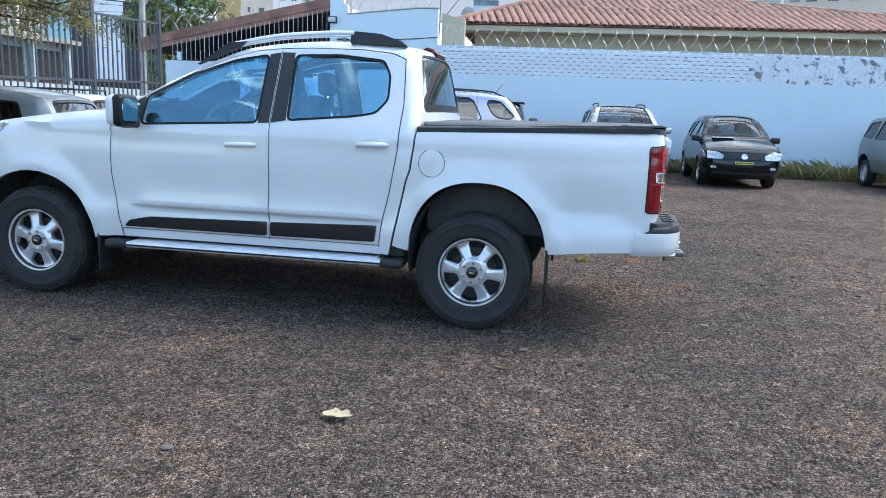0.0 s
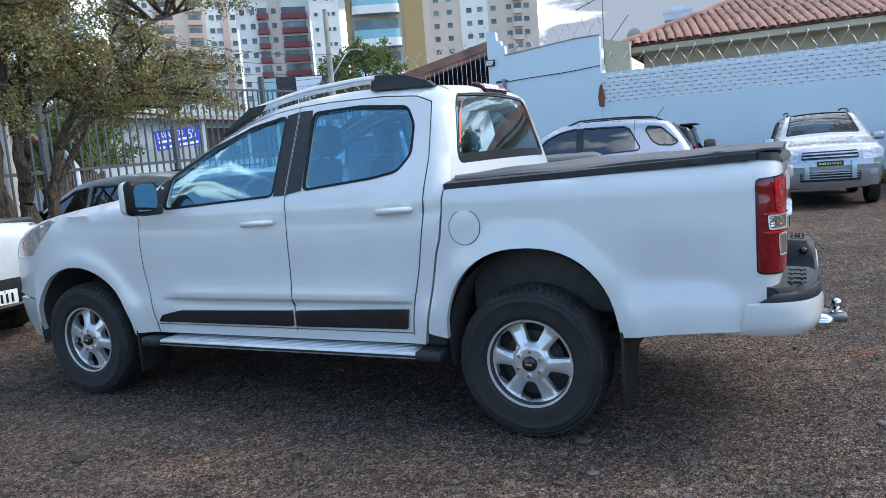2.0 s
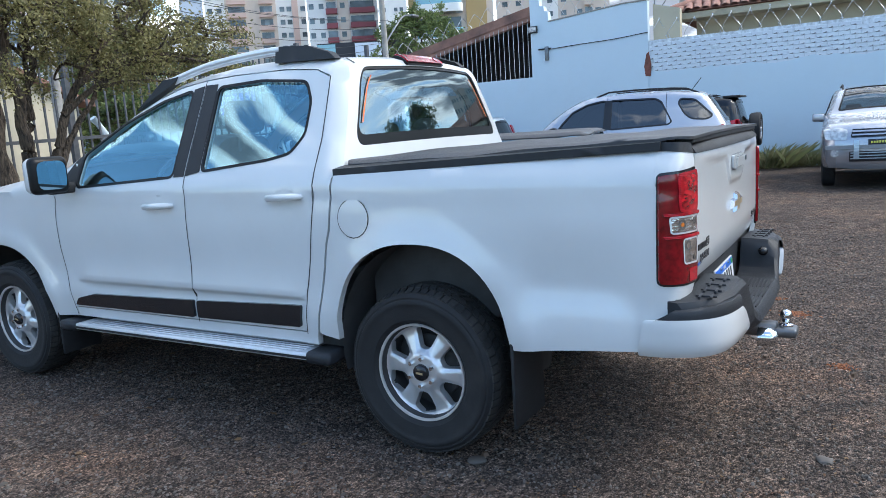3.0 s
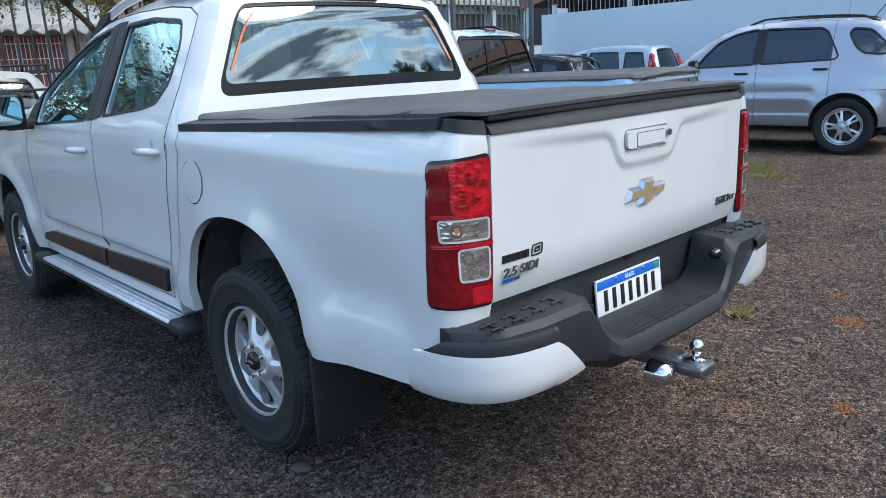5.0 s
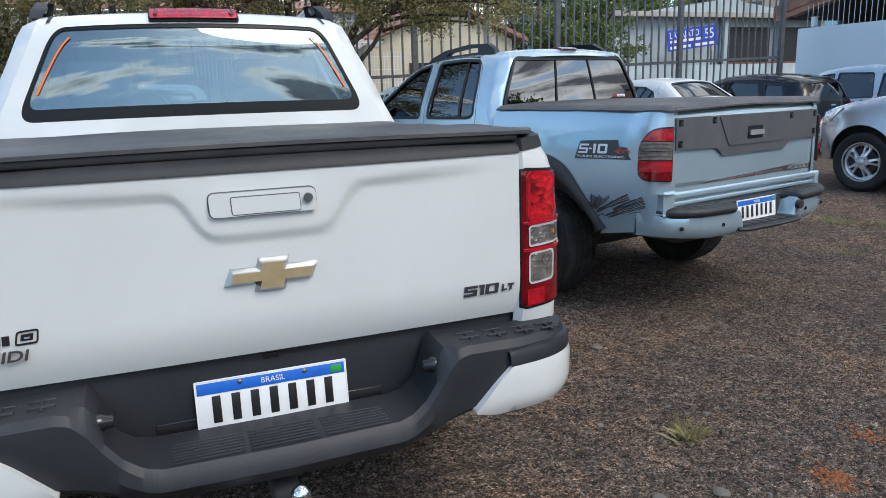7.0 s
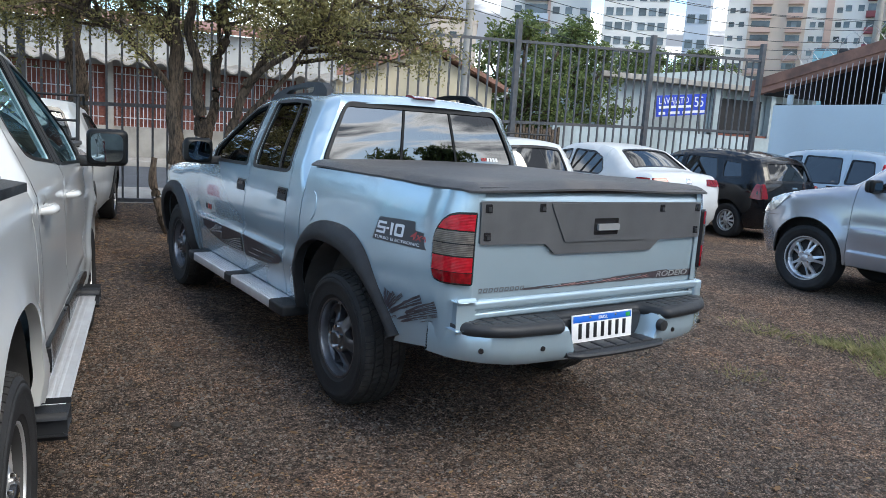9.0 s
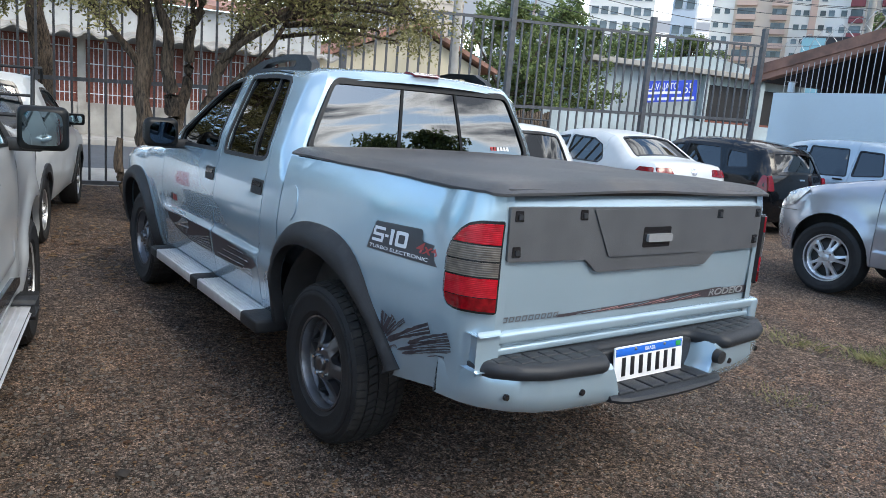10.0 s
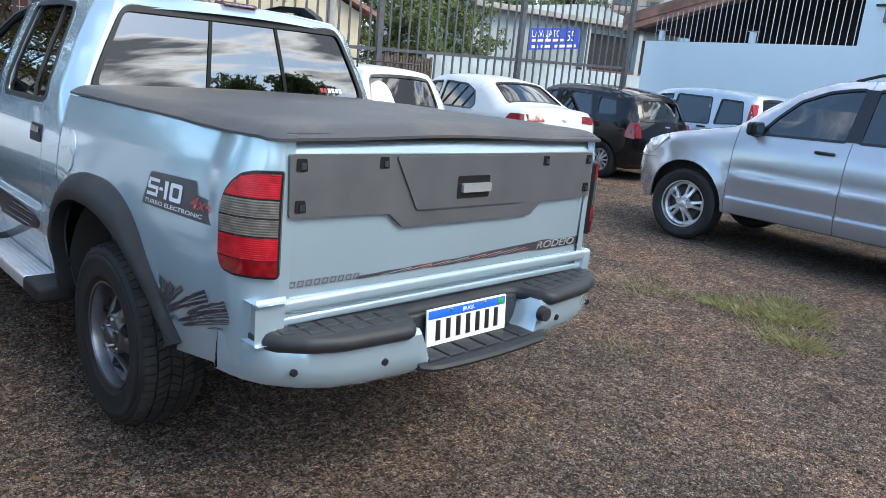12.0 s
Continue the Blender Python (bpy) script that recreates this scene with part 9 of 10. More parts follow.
# ---- apartment towers ----
for nm, c in (("tower_white", (0.74, 0.73, 0.70)), ("tower_beige", (0.60, 0.51, 0.43)), ("tower_pink", (0.58, 0.43, 0.37)), ("tower_gold", (0.42, 0.29, 0.13)), ("tower_maroon", (0.25, 0.075, 0.085)), ("tower_blue", (0.56, 0.62, 0.70)), ("tower_green", (0.50, 0.58, 0.54)), ("tower_dark", (0.03, 0.032, 0.04))):
    M[nm] = shader(nm, c, 0.85, var=0.05, var_scale=0.15, dirt=tuple(k * 0.6 for k in c), dirt_amount=0.3, dirt_scale=0.12)
M["tower_glass"] = shader("tower_glass", (0.10, 0.13, 0.15), 0.15, var=0.5, var_scale=0.4, rand=0.5)
M["tower_teal"] = shader("tower_teal", (0.22, 0.42, 0.50), 0.12, var=0.15, var_scale=0.3)
WIN = {}


def tower(az0, az1, dist, height, wall, cols, label, balcony=None, stripes=None, floor=3.0, win=(1.3, 1.2), base=-0.3, top=None):
    """A block whose broad side faces the car park; every storey has its windows."""
    a = radians((az0 + az1) / 2)
    w = 2 * dist * math.tan(radians(abs(az1 - az0) / 2))
    t = thing("apartment_tower", label, "building", "apartment towers", Matrix.Translation((0.8 + dist * math.sin(a), 3.0 + dist * math.cos(a), 0)) @ Matrix.Rotation(-a, 4, "Z"))
    part("tower_wall", rbox(-w / 2, w / 2, 0, 16, base, height), M[wall], t, smooth=False)
    part("parapet", rbox(-w / 2 - 0.15, w / 2 + 0.15, -0.15, 16.1, height, height + 0.6), M[wall], t, smooth=False)
    if top:
        part("water_tank", rbox(-w * 0.22, w * 0.2, 3, 10, height, height + top), M[wall], t, smooth=False)
    if stripes:
        for x0, x1, mt in stripes:
            part("wall_strip", rbox(x0 * w, x1 * w, -0.22, 0.0, base, height - 0.2), M[mt], t, smooth=False)
    key = (win, "w")
    if key not in WIN:
        WIN[key] = mesh_of(rbox(-win[0] / 2, win[0] / 2, -0.05, 0.10, -win[1] / 2, win[1] / 2), M["tower_glass"], False)
    f0 = max(0, int(6 / floor))
    for k in range(f0, int(height / floor)):
        z = k * floor + 1.7
        for c in cols:
            o = new("window", WIN[key])
            o.parent = t
            o.location = (c * w, -0.06 - (0.2 if stripes and any(s[0] <= c <= s[1] for s in stripes) else 0), z)
        for x0, x1, mt in (balcony or ()):
            if mt == "tower_teal":
                curve = rounded([(x0 * w, 0.0), (x1 * w, 0.0), (x1 * w, -1.5), (x0 * w, -1.5)], 1.1, 6)
                part("balcony_slab", sheet(curve, lambda u, v, q=z: np.stack([u, v, 0 * u + q - 1.15], 1), 2.0, back=(0, 0, -0.75)), M["tower_white"], t, "curved white balcony", smooth=False)
                part("balcony_glass", sheet(grow(curve, -0.06), lambda u, v, q=z: np.stack([u, v, 0 * u + q - 0.35], 1), 2.0, back=(0, 0, -0.8)), M["tower_teal"], t, "teal glass balustrade", smooth=False)
                part("balcony_opening", rbox(x0 * w + 0.2, x1 * w - 0.2, -0.26, 0.05, z - 1.15, z + 0.75), M["tower_glass"], t, smooth=False)
                continue
            b = part("balcony", rbox(x0 * w, x1 * w, -1.1, 0.0, z - 1.75, z - 0.65), M[mt], t, smooth=False)
            part("balcony_opening", rbox(x0 * w + 0.2, x1 * w - 0.2, -0.26, 0.05, z - 0.65, z + 0.75), M["tower_glass"], t, smooth=False)
    return t


tower(-45.6, -38.4, 185, 62, "tower_white", (-0.45, -0.36, 0.10, 0.26, 0.33, 0.47), "tall white and beige apartment tower with balconies", [(-0.28, -0.10, "tower_pink"), (0.03, 0.17, "tower_pink")], [(-0.30, 0.20, "tower_beige"), (0.36, 0.42, "tower_pink")], win=(1.1, 1.1))
tower(-38.3, -33.1, 165, 37, "tower_white", (-0.44, -0.30, 0.0), "cream apartment block with maroon balcony bands", [(-0.24, -0.08, "tower_maroon"), (0.10, 0.46, "tower_maroon")], [(-0.07, 0.09, "tower_beige")], win=(1.0, 1.1), top=3.0)
tower(-33.0, -30.9, 155, 55, "tower_white", (-0.32, 0.1, 0.3), "plain white apartment tower", win=(0.7, 0.7))
tower(-30.8, -24.4, 70, 42, "tower_beige", (), "gold and beige apartment tower with curved balconies", [(-0.42, 0.14, "tower_teal")], [(0.18, 0.42, "tower_gold"), (-0.5, -0.44, "tower_gold")], win=(1.0, 1.2))
tower(-24.2, -15.9, 178, 60, "tower_beige", (-0.42, -0.30, -0.12, -0.02, 0.10, 0.24, 0.40), "tall beige apartment tower with small windows", [(0.28, 0.36, "tower_beige")], [(-0.2, 0.05, "tower_white")], win=(1.2, 1.1))
tower(-6.8, -4.9, 190, 31, "tower_blue", (-0.35, -0.1, 0.15, 0.38), "small distant grey apartment block", win=(1.6, 1.3), top=2)
tower(7.6, 15.0, 130, 30, "tower_green", (-0.42, -0.28, -0.1, 0.05, 0.2, 0.4), "pale green apartment block behind the house", [(-0.2, -0.14, "tower_green")], win=(1.4, 1.2))
tower(15.2, 24.0, 120, 28, "tower_beige", (-0.42, -0.3, -0.15, 0.0, 0.18, 0.32, 0.44), "beige apartment block behind the house", win=(1.4, 1.2))
tower(-60.9, -54.3, 115, 24, "tower_white", (-0.3, 0.12, 0.26, 0.42), "white apartment block with blue panels", [(-0.24, 0.04, "tower_blue")], [(0.02, 0.06, "tower_pink")], win=(1.0, 1.0))
tower(-54.0, -49.4, 170, 60, "tower_white", (-0.4, -0.25, -0.1, 0.1, 0.25, 0.4), "slender white apartment tower with a grid of windows", win=(1.5, 1.6))
tower(-47.4, -45.8, 100, 60, "tower_blue", (-0.25, 0.25), "bluish white apartment tower", win=(0.9, 1.0))
tower(-66.5, -63.0, 150, 22, "tower_beige", (-0.3, 0.0, 0.3), "distant beige apartment block", win=(1.4, 1.2))
glassy = thing("office_block", "low dark office block with mirrored glass panels", "building", m=Matrix.Translation((0.8 + 66 * math.sin(radians(-34.3)), 3.0 + 66 * math.cos(radians(-34.3)), 0)) @ Matrix.Rotation(radians(34.3), 4, "Z"))
part("block_body", rbox(-4.2, 4.2, 0, 8, 0, 9.3), M["tower_dark"], glassy, smooth=False)
for x0, x1, mt in ((-4.2, -2.6, "tower_teal"), (-0.9, 1.4, "tower_blue")):
    part("glass_panel", rbox(x0, x1, -0.12, 0.0, 3.0, 9.2), M[mt], glassy, smooth=False)

# ---- other parked cars (local x: nose to -x, tail to +x) ----
w15 = Wheel(0.315, 0.19, 0.20, 7, M["alloy"], tread=False, nuts=4, w_in=0.45, w_out=0.62)
w14 = Wheel(0.295, 0.178, 0.18, 9, M["alloy"], tread=False, nuts=4, w_in=0.5, w_out=0.6)
w16 = Wheel(0.368, 0.240, 0.225, 5, M["alloy_bright"], tread=False, nuts=5, w_in=0.40, w_out=0.60, split=True)
HATCH_W = [(0.22, 0.72), (0.36, 0.78), (0.55, 0.81), (0.75, 0.82), (0.90, 0.80), (1.0, 0.76), (1.2, 0.68), (1.40, 0.60), (1.5, 0.56)]
SUV_W = [(0.28, 0.80), (0.42, 0.86), (0.65, 0.90), (0.85, 0.90), (1.00, 0.885), (1.10, 0.86), (1.30, 0.78), (1.55, 0.69), (1.72, 0.62)]


def scaled_w(ws, k):
    return [(z, w * k) for z, w in ws]


# silver compact SUV, side on
KIA = dict(prof=[(-1.97, 0.34), (-2.05, 0.48), (-2.06, 0.72), (-2.01, 0.88), (-1.88, 0.99), (-1.62, 1.075), (-1.30, 1.145), (-1.02, 1.20), (-0.90, 1.245), (-0.72, 1.395), (-0.48, 1.560), (-0.25, 1.675), (0.0, 1.735), (0.53, 1.758), (1.10, 1.748), (1.56, 1.708), (1.71, 1.635), (1.86, 1.44), (2.00, 1.19), (2.05, 0.95), (2.15, 0.84), (2.17, 0.62), (2.10, 0.38)],
           widths=SUV_W, arches=((-1.31, 0.405, 0.425), (1.33, 0.40, 0.415)),
           windows=[rounded([(-0.66, 1.180), (-0.53, 1.350), (-0.37, 1.515), (-0.14, 1.622), (0.10, 1.668), (0.165, 1.668), (0.135, 1.205)], 0.03), rounded([(0.245, 1.208), (0.262, 1.670), (0.95, 1.652), (1.04, 1.600), (1.20, 1.275), (1.15, 1.240)], 0.03), rounded([(1.30, 1.56), (1.34, 1.628), (1.55, 1.600), (1.70, 1.455), (1.82, 1.335), (1.72, 1.285), (1.50, 1.305), (1.40, 1.38)], 0.05)],
           seams=(-0.86, 0.195, 1.12), screen=(8.15, 11.0), backlight=(16.1, 17.8), track=0.785, sill=0.37)
kia, kb = make_car("suv", "silver compact SUV with black roof rails", pose(-2.54, 14.76, 0, 0, 0, 7.75), "silver_paint", wheel=w16, glass="glass_dark", rails=(0.0, 1.62), mirrors=(-0.62, 1.225, "black_plastic"), handles=((0.0, 1.085), (1.01, 1.122)),
                   lamps=[("side", rounded([(-2.02, 0.80), (-1.78, 0.855), (-1.60, 1.045), (-1.72, 1.050), (-1.95, 0.960)], 0.03), "headlamp", "headlamp"), ("side", rounded([(1.86, 0.875), (2.06, 0.87), (2.02, 1.12), (1.97, 1.20), (1.88, 1.17)], 0.03), "lamp_red_dark", "tail_lamp"), ("rear2", rounded([(0.60, 0.88), (0.82, 0.88), (0.80, 1.18), (0.66, 1.16)], 0.02), "lamp_red_dark", "tail_lamp")],
                   creases=((0.775, -0.013, -0.9, 1.0), (0.530, -0.012, -0.9, 1.0)), flare=0.040, nose=(0.7, 0.26), **KIA)
for s in (-1, 1):
    part("door_post_trim", sheet([(0.135, 1.205), (0.165, 1.672), (0.262, 1.674), (0.245, 1.208)], kb.side(s, 0.004), 0.06, back=(0, -s * 0.006, 0)), M["gloss_black"], kia)
    part("bumper_gap", sheet([(1.52, 0.838), (2.10, 0.842), (2.10, 0.850), (1.52, 0.846)], kb.side(s, 0.002), 0.06), M["underbody"], kia)
    part("bumper_gap", sheet([(-2.08, 0.775), (-1.72, 0.800), (-1.72, 0.807), (-2.08, 0.782)], kb.side(s, 0.002), 0.06), M["underbody"], kia)
part("antenna", tube([(1.45, 0.0, 1.73), (1.62, 0.0, 1.95)], 0.006, 5), M["black_plastic"], kia)

# two small high SUVs: one dark with the spare wheel behind, one silver seen from the front
ECO = dict(prof=[(-2.00, 0.36), (-2.07, 0.50), (-2.06, 0.78), (-1.98, 0.95), (-1.80, 1.04), (-1.40, 1.10), (-1.12, 1.16), (-0.98, 1.20), (-0.60, 1.44), (-0.30, 1.58), (-0.05, 1.63), (0.60, 1.66), (1.20, 1.65), (1.60, 1.61), (1.74, 1.56), (1.86, 1.20), (1.92, 0.95), (1.95, 0.60), (1.90, 0.36)],
           widths=scaled_w(SUV_W, 0.96), arches=((-1.24, 0.37, 0.40), (1.24, 0.37, 0.40)),
           windows=[rounded([(-0.86, 1.12), (-0.60, 1.32), (-0.25, 1.51), (0.0, 1.54), (0.0, 1.13)], 0.03), rounded([(0.10, 1.13), (0.10, 1.55), (0.85, 1.55), (0.92, 1.14)], 0.03), rounded([(1.05, 1.15), (1.03, 1.54), (1.52, 1.50), (1.64, 1.18)], 0.04)],
           seams=(-0.92, 0.05, 0.98), screen=(7.2, 9.7), backlight=(14.1, 15.2), track=0.74, sill=0.36)
dark, db = make_car("suv", "dark compact SUV with a spare wheel on its tail", pose(-2.45, 17.45, 0, 0, 0, 1), "black_paint", wheel=w15, rails=(-0.1, 1.5), mirrors=(-0.8, 1.15, "black_plastic"), lamps=[("side", rounded([(1.72, 0.92), (1.90, 0.92), (1.84, 1.22), (1.72, 1.20)], 0.02), "lamp_red", "tail_lamp"), ("rear2", rounded([(0.62, 0.92), (0.80, 0.92), (0.78, 1.22), (0.64, 1.22)], 0.02), "lamp_red", "tail_lamp")], **ECO)
sp = w15.put(dark, 2.08, 0.0, 0.0, "spare_wheel")
sp.matrix_basis = Matrix.Translation((2.08, 0.0, 1.0)) @ Matrix.Rotation(math.pi / 2, 4, "Z")
part("rear_spoiler", rbox(1.55, 1.86, -0.56, 0.56, 1.62, 1.66, 0.015), M["black_plastic"], dark)

eco, eb = make_car("suv", "silver compact SUV facing the car park with an advertising plate", pose(1.60, 17.65, 0, 0, 0, 92), "silver_paint", wheel=w15, glass="glass_mid", rails=(-0.1, 1.5), mirrors=(-0.80, 1.16, "silver_paint"), seat_x=(-0.3,), nose=(0.5, 0.14),
                   lamps=[("front2", rounded([(0.50, 0.80), (0.80, 0.82), (0.82, 0.98), (0.62, 1.01), (0.48, 0.96)], 0.03), "headlamp", "headlamp"), ("side", rounded([(-1.96, 0.82), (-1.78, 0.84), (-1.70, 0.98), (-1.86, 0.97)], 0.02), "headlamp", "headlamp"), ("front", rounded([(-0.44, 0.84), (0.44, 0.84), (0.42, 0.97), (-0.42, 0.97)], 0.02), "gloss_black", "grille"), ("front", rounded([(-0.46, 0.46), (0.46, 0.46), (0.46, 0.62), (-0.46, 0.62)], 0.02), "black_plastic", "lower_grille"), ("front2", [(0.66 + 0.06 * math.cos(a), 0.60 + 0.06 * math.sin(a)) for a in np.linspace(0, 6.28, 16)[:-1]], "lamp_clear", "fog_lamp")], **ECO)
for z in (0.50, 0.545, 0.59):
    part("grille_bar", sheet([(-0.44, z), (0.44, z), (0.44, z + 0.016), (-0.44, z + 0.016)], eb.end(False, 0.024), 0.1, back=(0.01, 0, 0)), M["ice_paint"], eco)
for z in (0.87, 0.925):
    part("grille_bar", sheet([(-0.42, z), (0.42, z), (0.42, z + 0.024), (-0.42, z + 0.024)], eb.end(False, 0.024), 0.1, back=(0.01, 0, 0)), M["silver_paint"], eco)
for y in (-0.36, 0.36):
    part("bumper_guard", sheet(rounded([(y - 0.04, 0.50), (y + 0.04, 0.50), (y + 0.035, 0.80), (y - 0.035, 0.80)], 0.015), eb.end(False, 0.055), 0.05, back=(0.05, 0, 0)), M["ice_paint"], eco)
part("bumper_bar", sheet(rounded([(-0.80, 0.66), (0.80, 0.66), (0.80, 0.72), (-0.80, 0.72)], 0.02), eb.end(False, 0.03), 0.06, back=(0.03, 0, 0)), M["grip_grey"], eco)
pl = number_plate(eco, Matrix.Translation((-2.16, 0.0, 0.74)) @ Matrix.Rotation(math.pi, 4, "Z"), blue=False, dark=True)
for i in range(9):
    part("plate_bar", rbox(0.004, 0.006, -0.165 + 0.038 * i, -0.14 + 0.038 * i, 0.005, 0.038), M["plate_yellow"], pl, smooth=False)
part("plate_bar", rbox(0.004, 0.006, -0.12, 0.13, -0.035, -0.022), M["plate_white"], pl, smooth=False)

# black hatchback seen from the front
FOX = dict(prof=[(-1.86, 0.24), (-1.92, 0.40), (-1.90, 0.64), (-1.80, 0.78), (-1.55, 0.88), (-1.20, 0.98), (-1.02, 1.03), (-0.62, 1.28), (-0.32, 1.44), (0.0, 1.51), (0.55, 1.535), (1.10, 1.51), (1.48, 1.44), (1.62, 1.38), (1.80, 1.05), (1.86, 0.80), (1.88, 0.50), (1.80, 0.26)],
           widths=scaled_w(HATCH_W, 1.0), arches=((-1.16, 0.31, 0.345), (1.22, 0.31, 0.345)),
           windows=[rounded([(-0.92, 0.98), (-0.62, 1.17), (-0.28, 1.36), (-0.02, 1.40), (0.0, 0.99)], 0.03), rounded([(0.09, 0.99), (0.08, 1.41), (0.75, 1.40), (0.92, 1.04), (0.85, 1.0)], 0.03), rounded([(1.02, 1.06), (0.92, 1.37), (1.30, 1.34), (1.42, 1.10)], 0.04)],
           seams=(-0.96, 0.045, 0.97), screen=(6.2, 8.7), backlight=(13.1, 14.1), track=0.70, sill=0.24)
fox, fb = make_car("hatchback", "black hatchback facing the car park with an advertising plate", pose(4.20, 18.55, 0, 0, 0, 88), "black_paint", wheel=w15, glass="glass_mid", mirrors=(-0.80, 1.02, "black_plastic"), seat_x=(-0.2,), nose=(0.45, 0.13),
                   lamps=[("front2", rounded([(0.44, 0.62), (0.74, 0.62), (0.74, 0.78), (0.54, 0.77), (0.40, 0.70)], 0.03), "headlamp", "headlamp"), ("side", rounded([(-1.80, 0.64), (-1.60, 0.66), (-1.52, 0.80), (-1.70, 0.77)], 0.02), "headlamp", "headlamp"), ("front", rounded([(-0.40, 0.62), (0.40, 0.62), (0.38, 0.74), (-0.38, 0.74)], 0.02), "black_plastic", "grille"), ("front", rounded([(-0.62, 0.30), (0.62, 0.30), (0.60, 0.36), (-0.60, 0.36)], 0.02), "black_plastic", "lower_grille"), ("front2", rounded([(0.54, 0.42), (0.66, 0.42), (0.66, 0.47), (0.54, 0.47)], 0.02), "lamp_clear", "fog_lamp")], **FOX)
part("badge", sheet([(0.062 * math.cos(a), 0.685 + 0.062 * math.sin(a)) for a in np.linspace(0, 6.28, 20)[:-1]], fb.end(False, 0.03), 0.04, back=(0.02, 0, 0)), M["chrome"], fox, "round chrome badge")
pl = number_plate(fox, Matrix.Translation((-2.03, 0.0, 0.52)) @ Matrix.Rotation(math.pi, 4, "Z"), blue=False, dark=True)
part("plate_field", rbox(0.004, 0.0055, -0.19, 0.19, 0.0, 0.058), M["plate_yellow"], pl, smooth=False)
for i in range(8):
    part("plate_bar", rbox(0.0055, 0.007, -0.16 + 0.042 * i, -0.13 + 0.042 * i, 0.012, 0.046), M["plate_ink"], pl, smooth=False)
part("paper_on_dash", rbox(-1.22, -0.95, 0.10, 0.55, 1.045, 1.06), M["plate_white"], fox, "white paper on the bonnet edge", smooth=False)

# car at the edge of the view
edge_car, xb = make_car("suv", "dark vehicle with a chrome-barred grille at the wall", pose(8.42, 18.1, 0, 0, 0, 90), "grey_paint", wheel=w15, nose=(0.5, 0.10), lamps=[("front", rounded([(-0.50, 0.78), (0.50, 0.78), (0.50, 1.0), (-0.50, 1.0)], 0.02), "gloss_black", "grille"), ("front2", rounded([(0.55, 0.80), (0.82, 0.80), (0.82, 0.98), (0.55, 0.98)], 0.02), "headlamp", "headlamp"), ("front", rounded([(-0.8, 0.42), (0.8, 0.42), (0.8, 0.66), (-0.8, 0.66)], 0.03), "black_plastic", "bumper")], **ECO)
number_plate(edge_car, Matrix.Translation((-2.19, 0.72, 0.56)) @ Matrix.Rotation(math.pi, 4, "Z"), blue=True, w=0.3, h=0.12)
for z in (0.82, 0.92):
    part("grille_bar", sheet([(-0.78, z), (0.78, z), (0.78, z + 0.03), (-0.78, z + 0.03)], xb.end(False, 0.03), 0.1, back=(0.01, 0, 0)), M["chrome"], edge_car)

# grey hatchback in front of the pickups
make_car("hatchback", "dusty dark grey hatchback nosed up to the fence", pose(-8.15, 9.62, 0, 0, 0, 2), "grey_paint", wheel=w14, glass="glass_dark", mirrors=(-0.80, 1.0, "black_plastic"), seat_x=(-0.2,), lamps=[("side", rounded([(1.66, 0.62), (1.85, 0.62), (1.80, 0.86), (1.68, 0.84)], 0.02), "lamp_red", "tail_lamp"), ("rear2", rounded([(0.56, 0.62), (0.74, 0.62), (0.72, 0.86), (0.58, 0.84)], 0.02), "lamp_red", "tail_lamp")], **dict(FOX, prof=[(x, z * 0.955) for x, z in FOX["prof"]], windows=[[(x, z * 0.955) for x, z in w] for w in FOX["windows"]], sill=0.23))

# white car with a roof rack, rear to us
rk, rb = make_car("hatchback", "white hatchback with a black roof rack nosed up to the fence", pose(-9.30, 12.45, 0, 0, 0, 3), "white_paint_old", wheel=w14, glass="glass_dark", lamps=[("rear2", rounded([(0.58, 0.60), (0.72, 0.60), (0.70, 0.90), (0.60, 0.90)], 0.02), "lamp_red", "tail_lamp")], **dict(FOX, prof=[(-1.70, 0.24), (-1.80, 0.40), (-1.78, 0.60), (-1.70, 0.78), (-1.40, 0.86), (-1.05, 0.94), (-0.85, 1.0), (-0.50, 1.22), (-0.25, 1.38), (0.0, 1.42), (0.6, 1.43), (1.10, 1.42), (1.38, 1.39), (1.46, 1.34), (1.70, 0.95), (1.76, 0.80), (1.80, 0.50), (1.72, 0.26)], windows=[[(x, z * 0.93) for x, z in w] for w in FOX["windows"]], sill=0.23))
for y in (-0.5, 0.5):
    part("rack_bar", tube([(-0.1, y, 1.52), (1.2, y, 1.52)], 0.014, 5), M["black_plastic"], rk)
for x in (-0.1, 0.3, 0.75, 1.2):
    part("rack_bar", tube([(x, -0.5, 1.52), (x, 0.5, 1.52)], 0.012, 5), M["black_plastic"], rk)
    for y in (-0.5, 0.5):
        part("rack_foot", tube([(x, y, 1.40), (x, y, 1.52)], 0.012, 5), M["black_plastic"], rk)
part("rear_wiper", tube([(1.70, 0.1, 0.98), (1.66, 0.45, 1.02)], 0.010, 4), M["black_plastic"], rk)

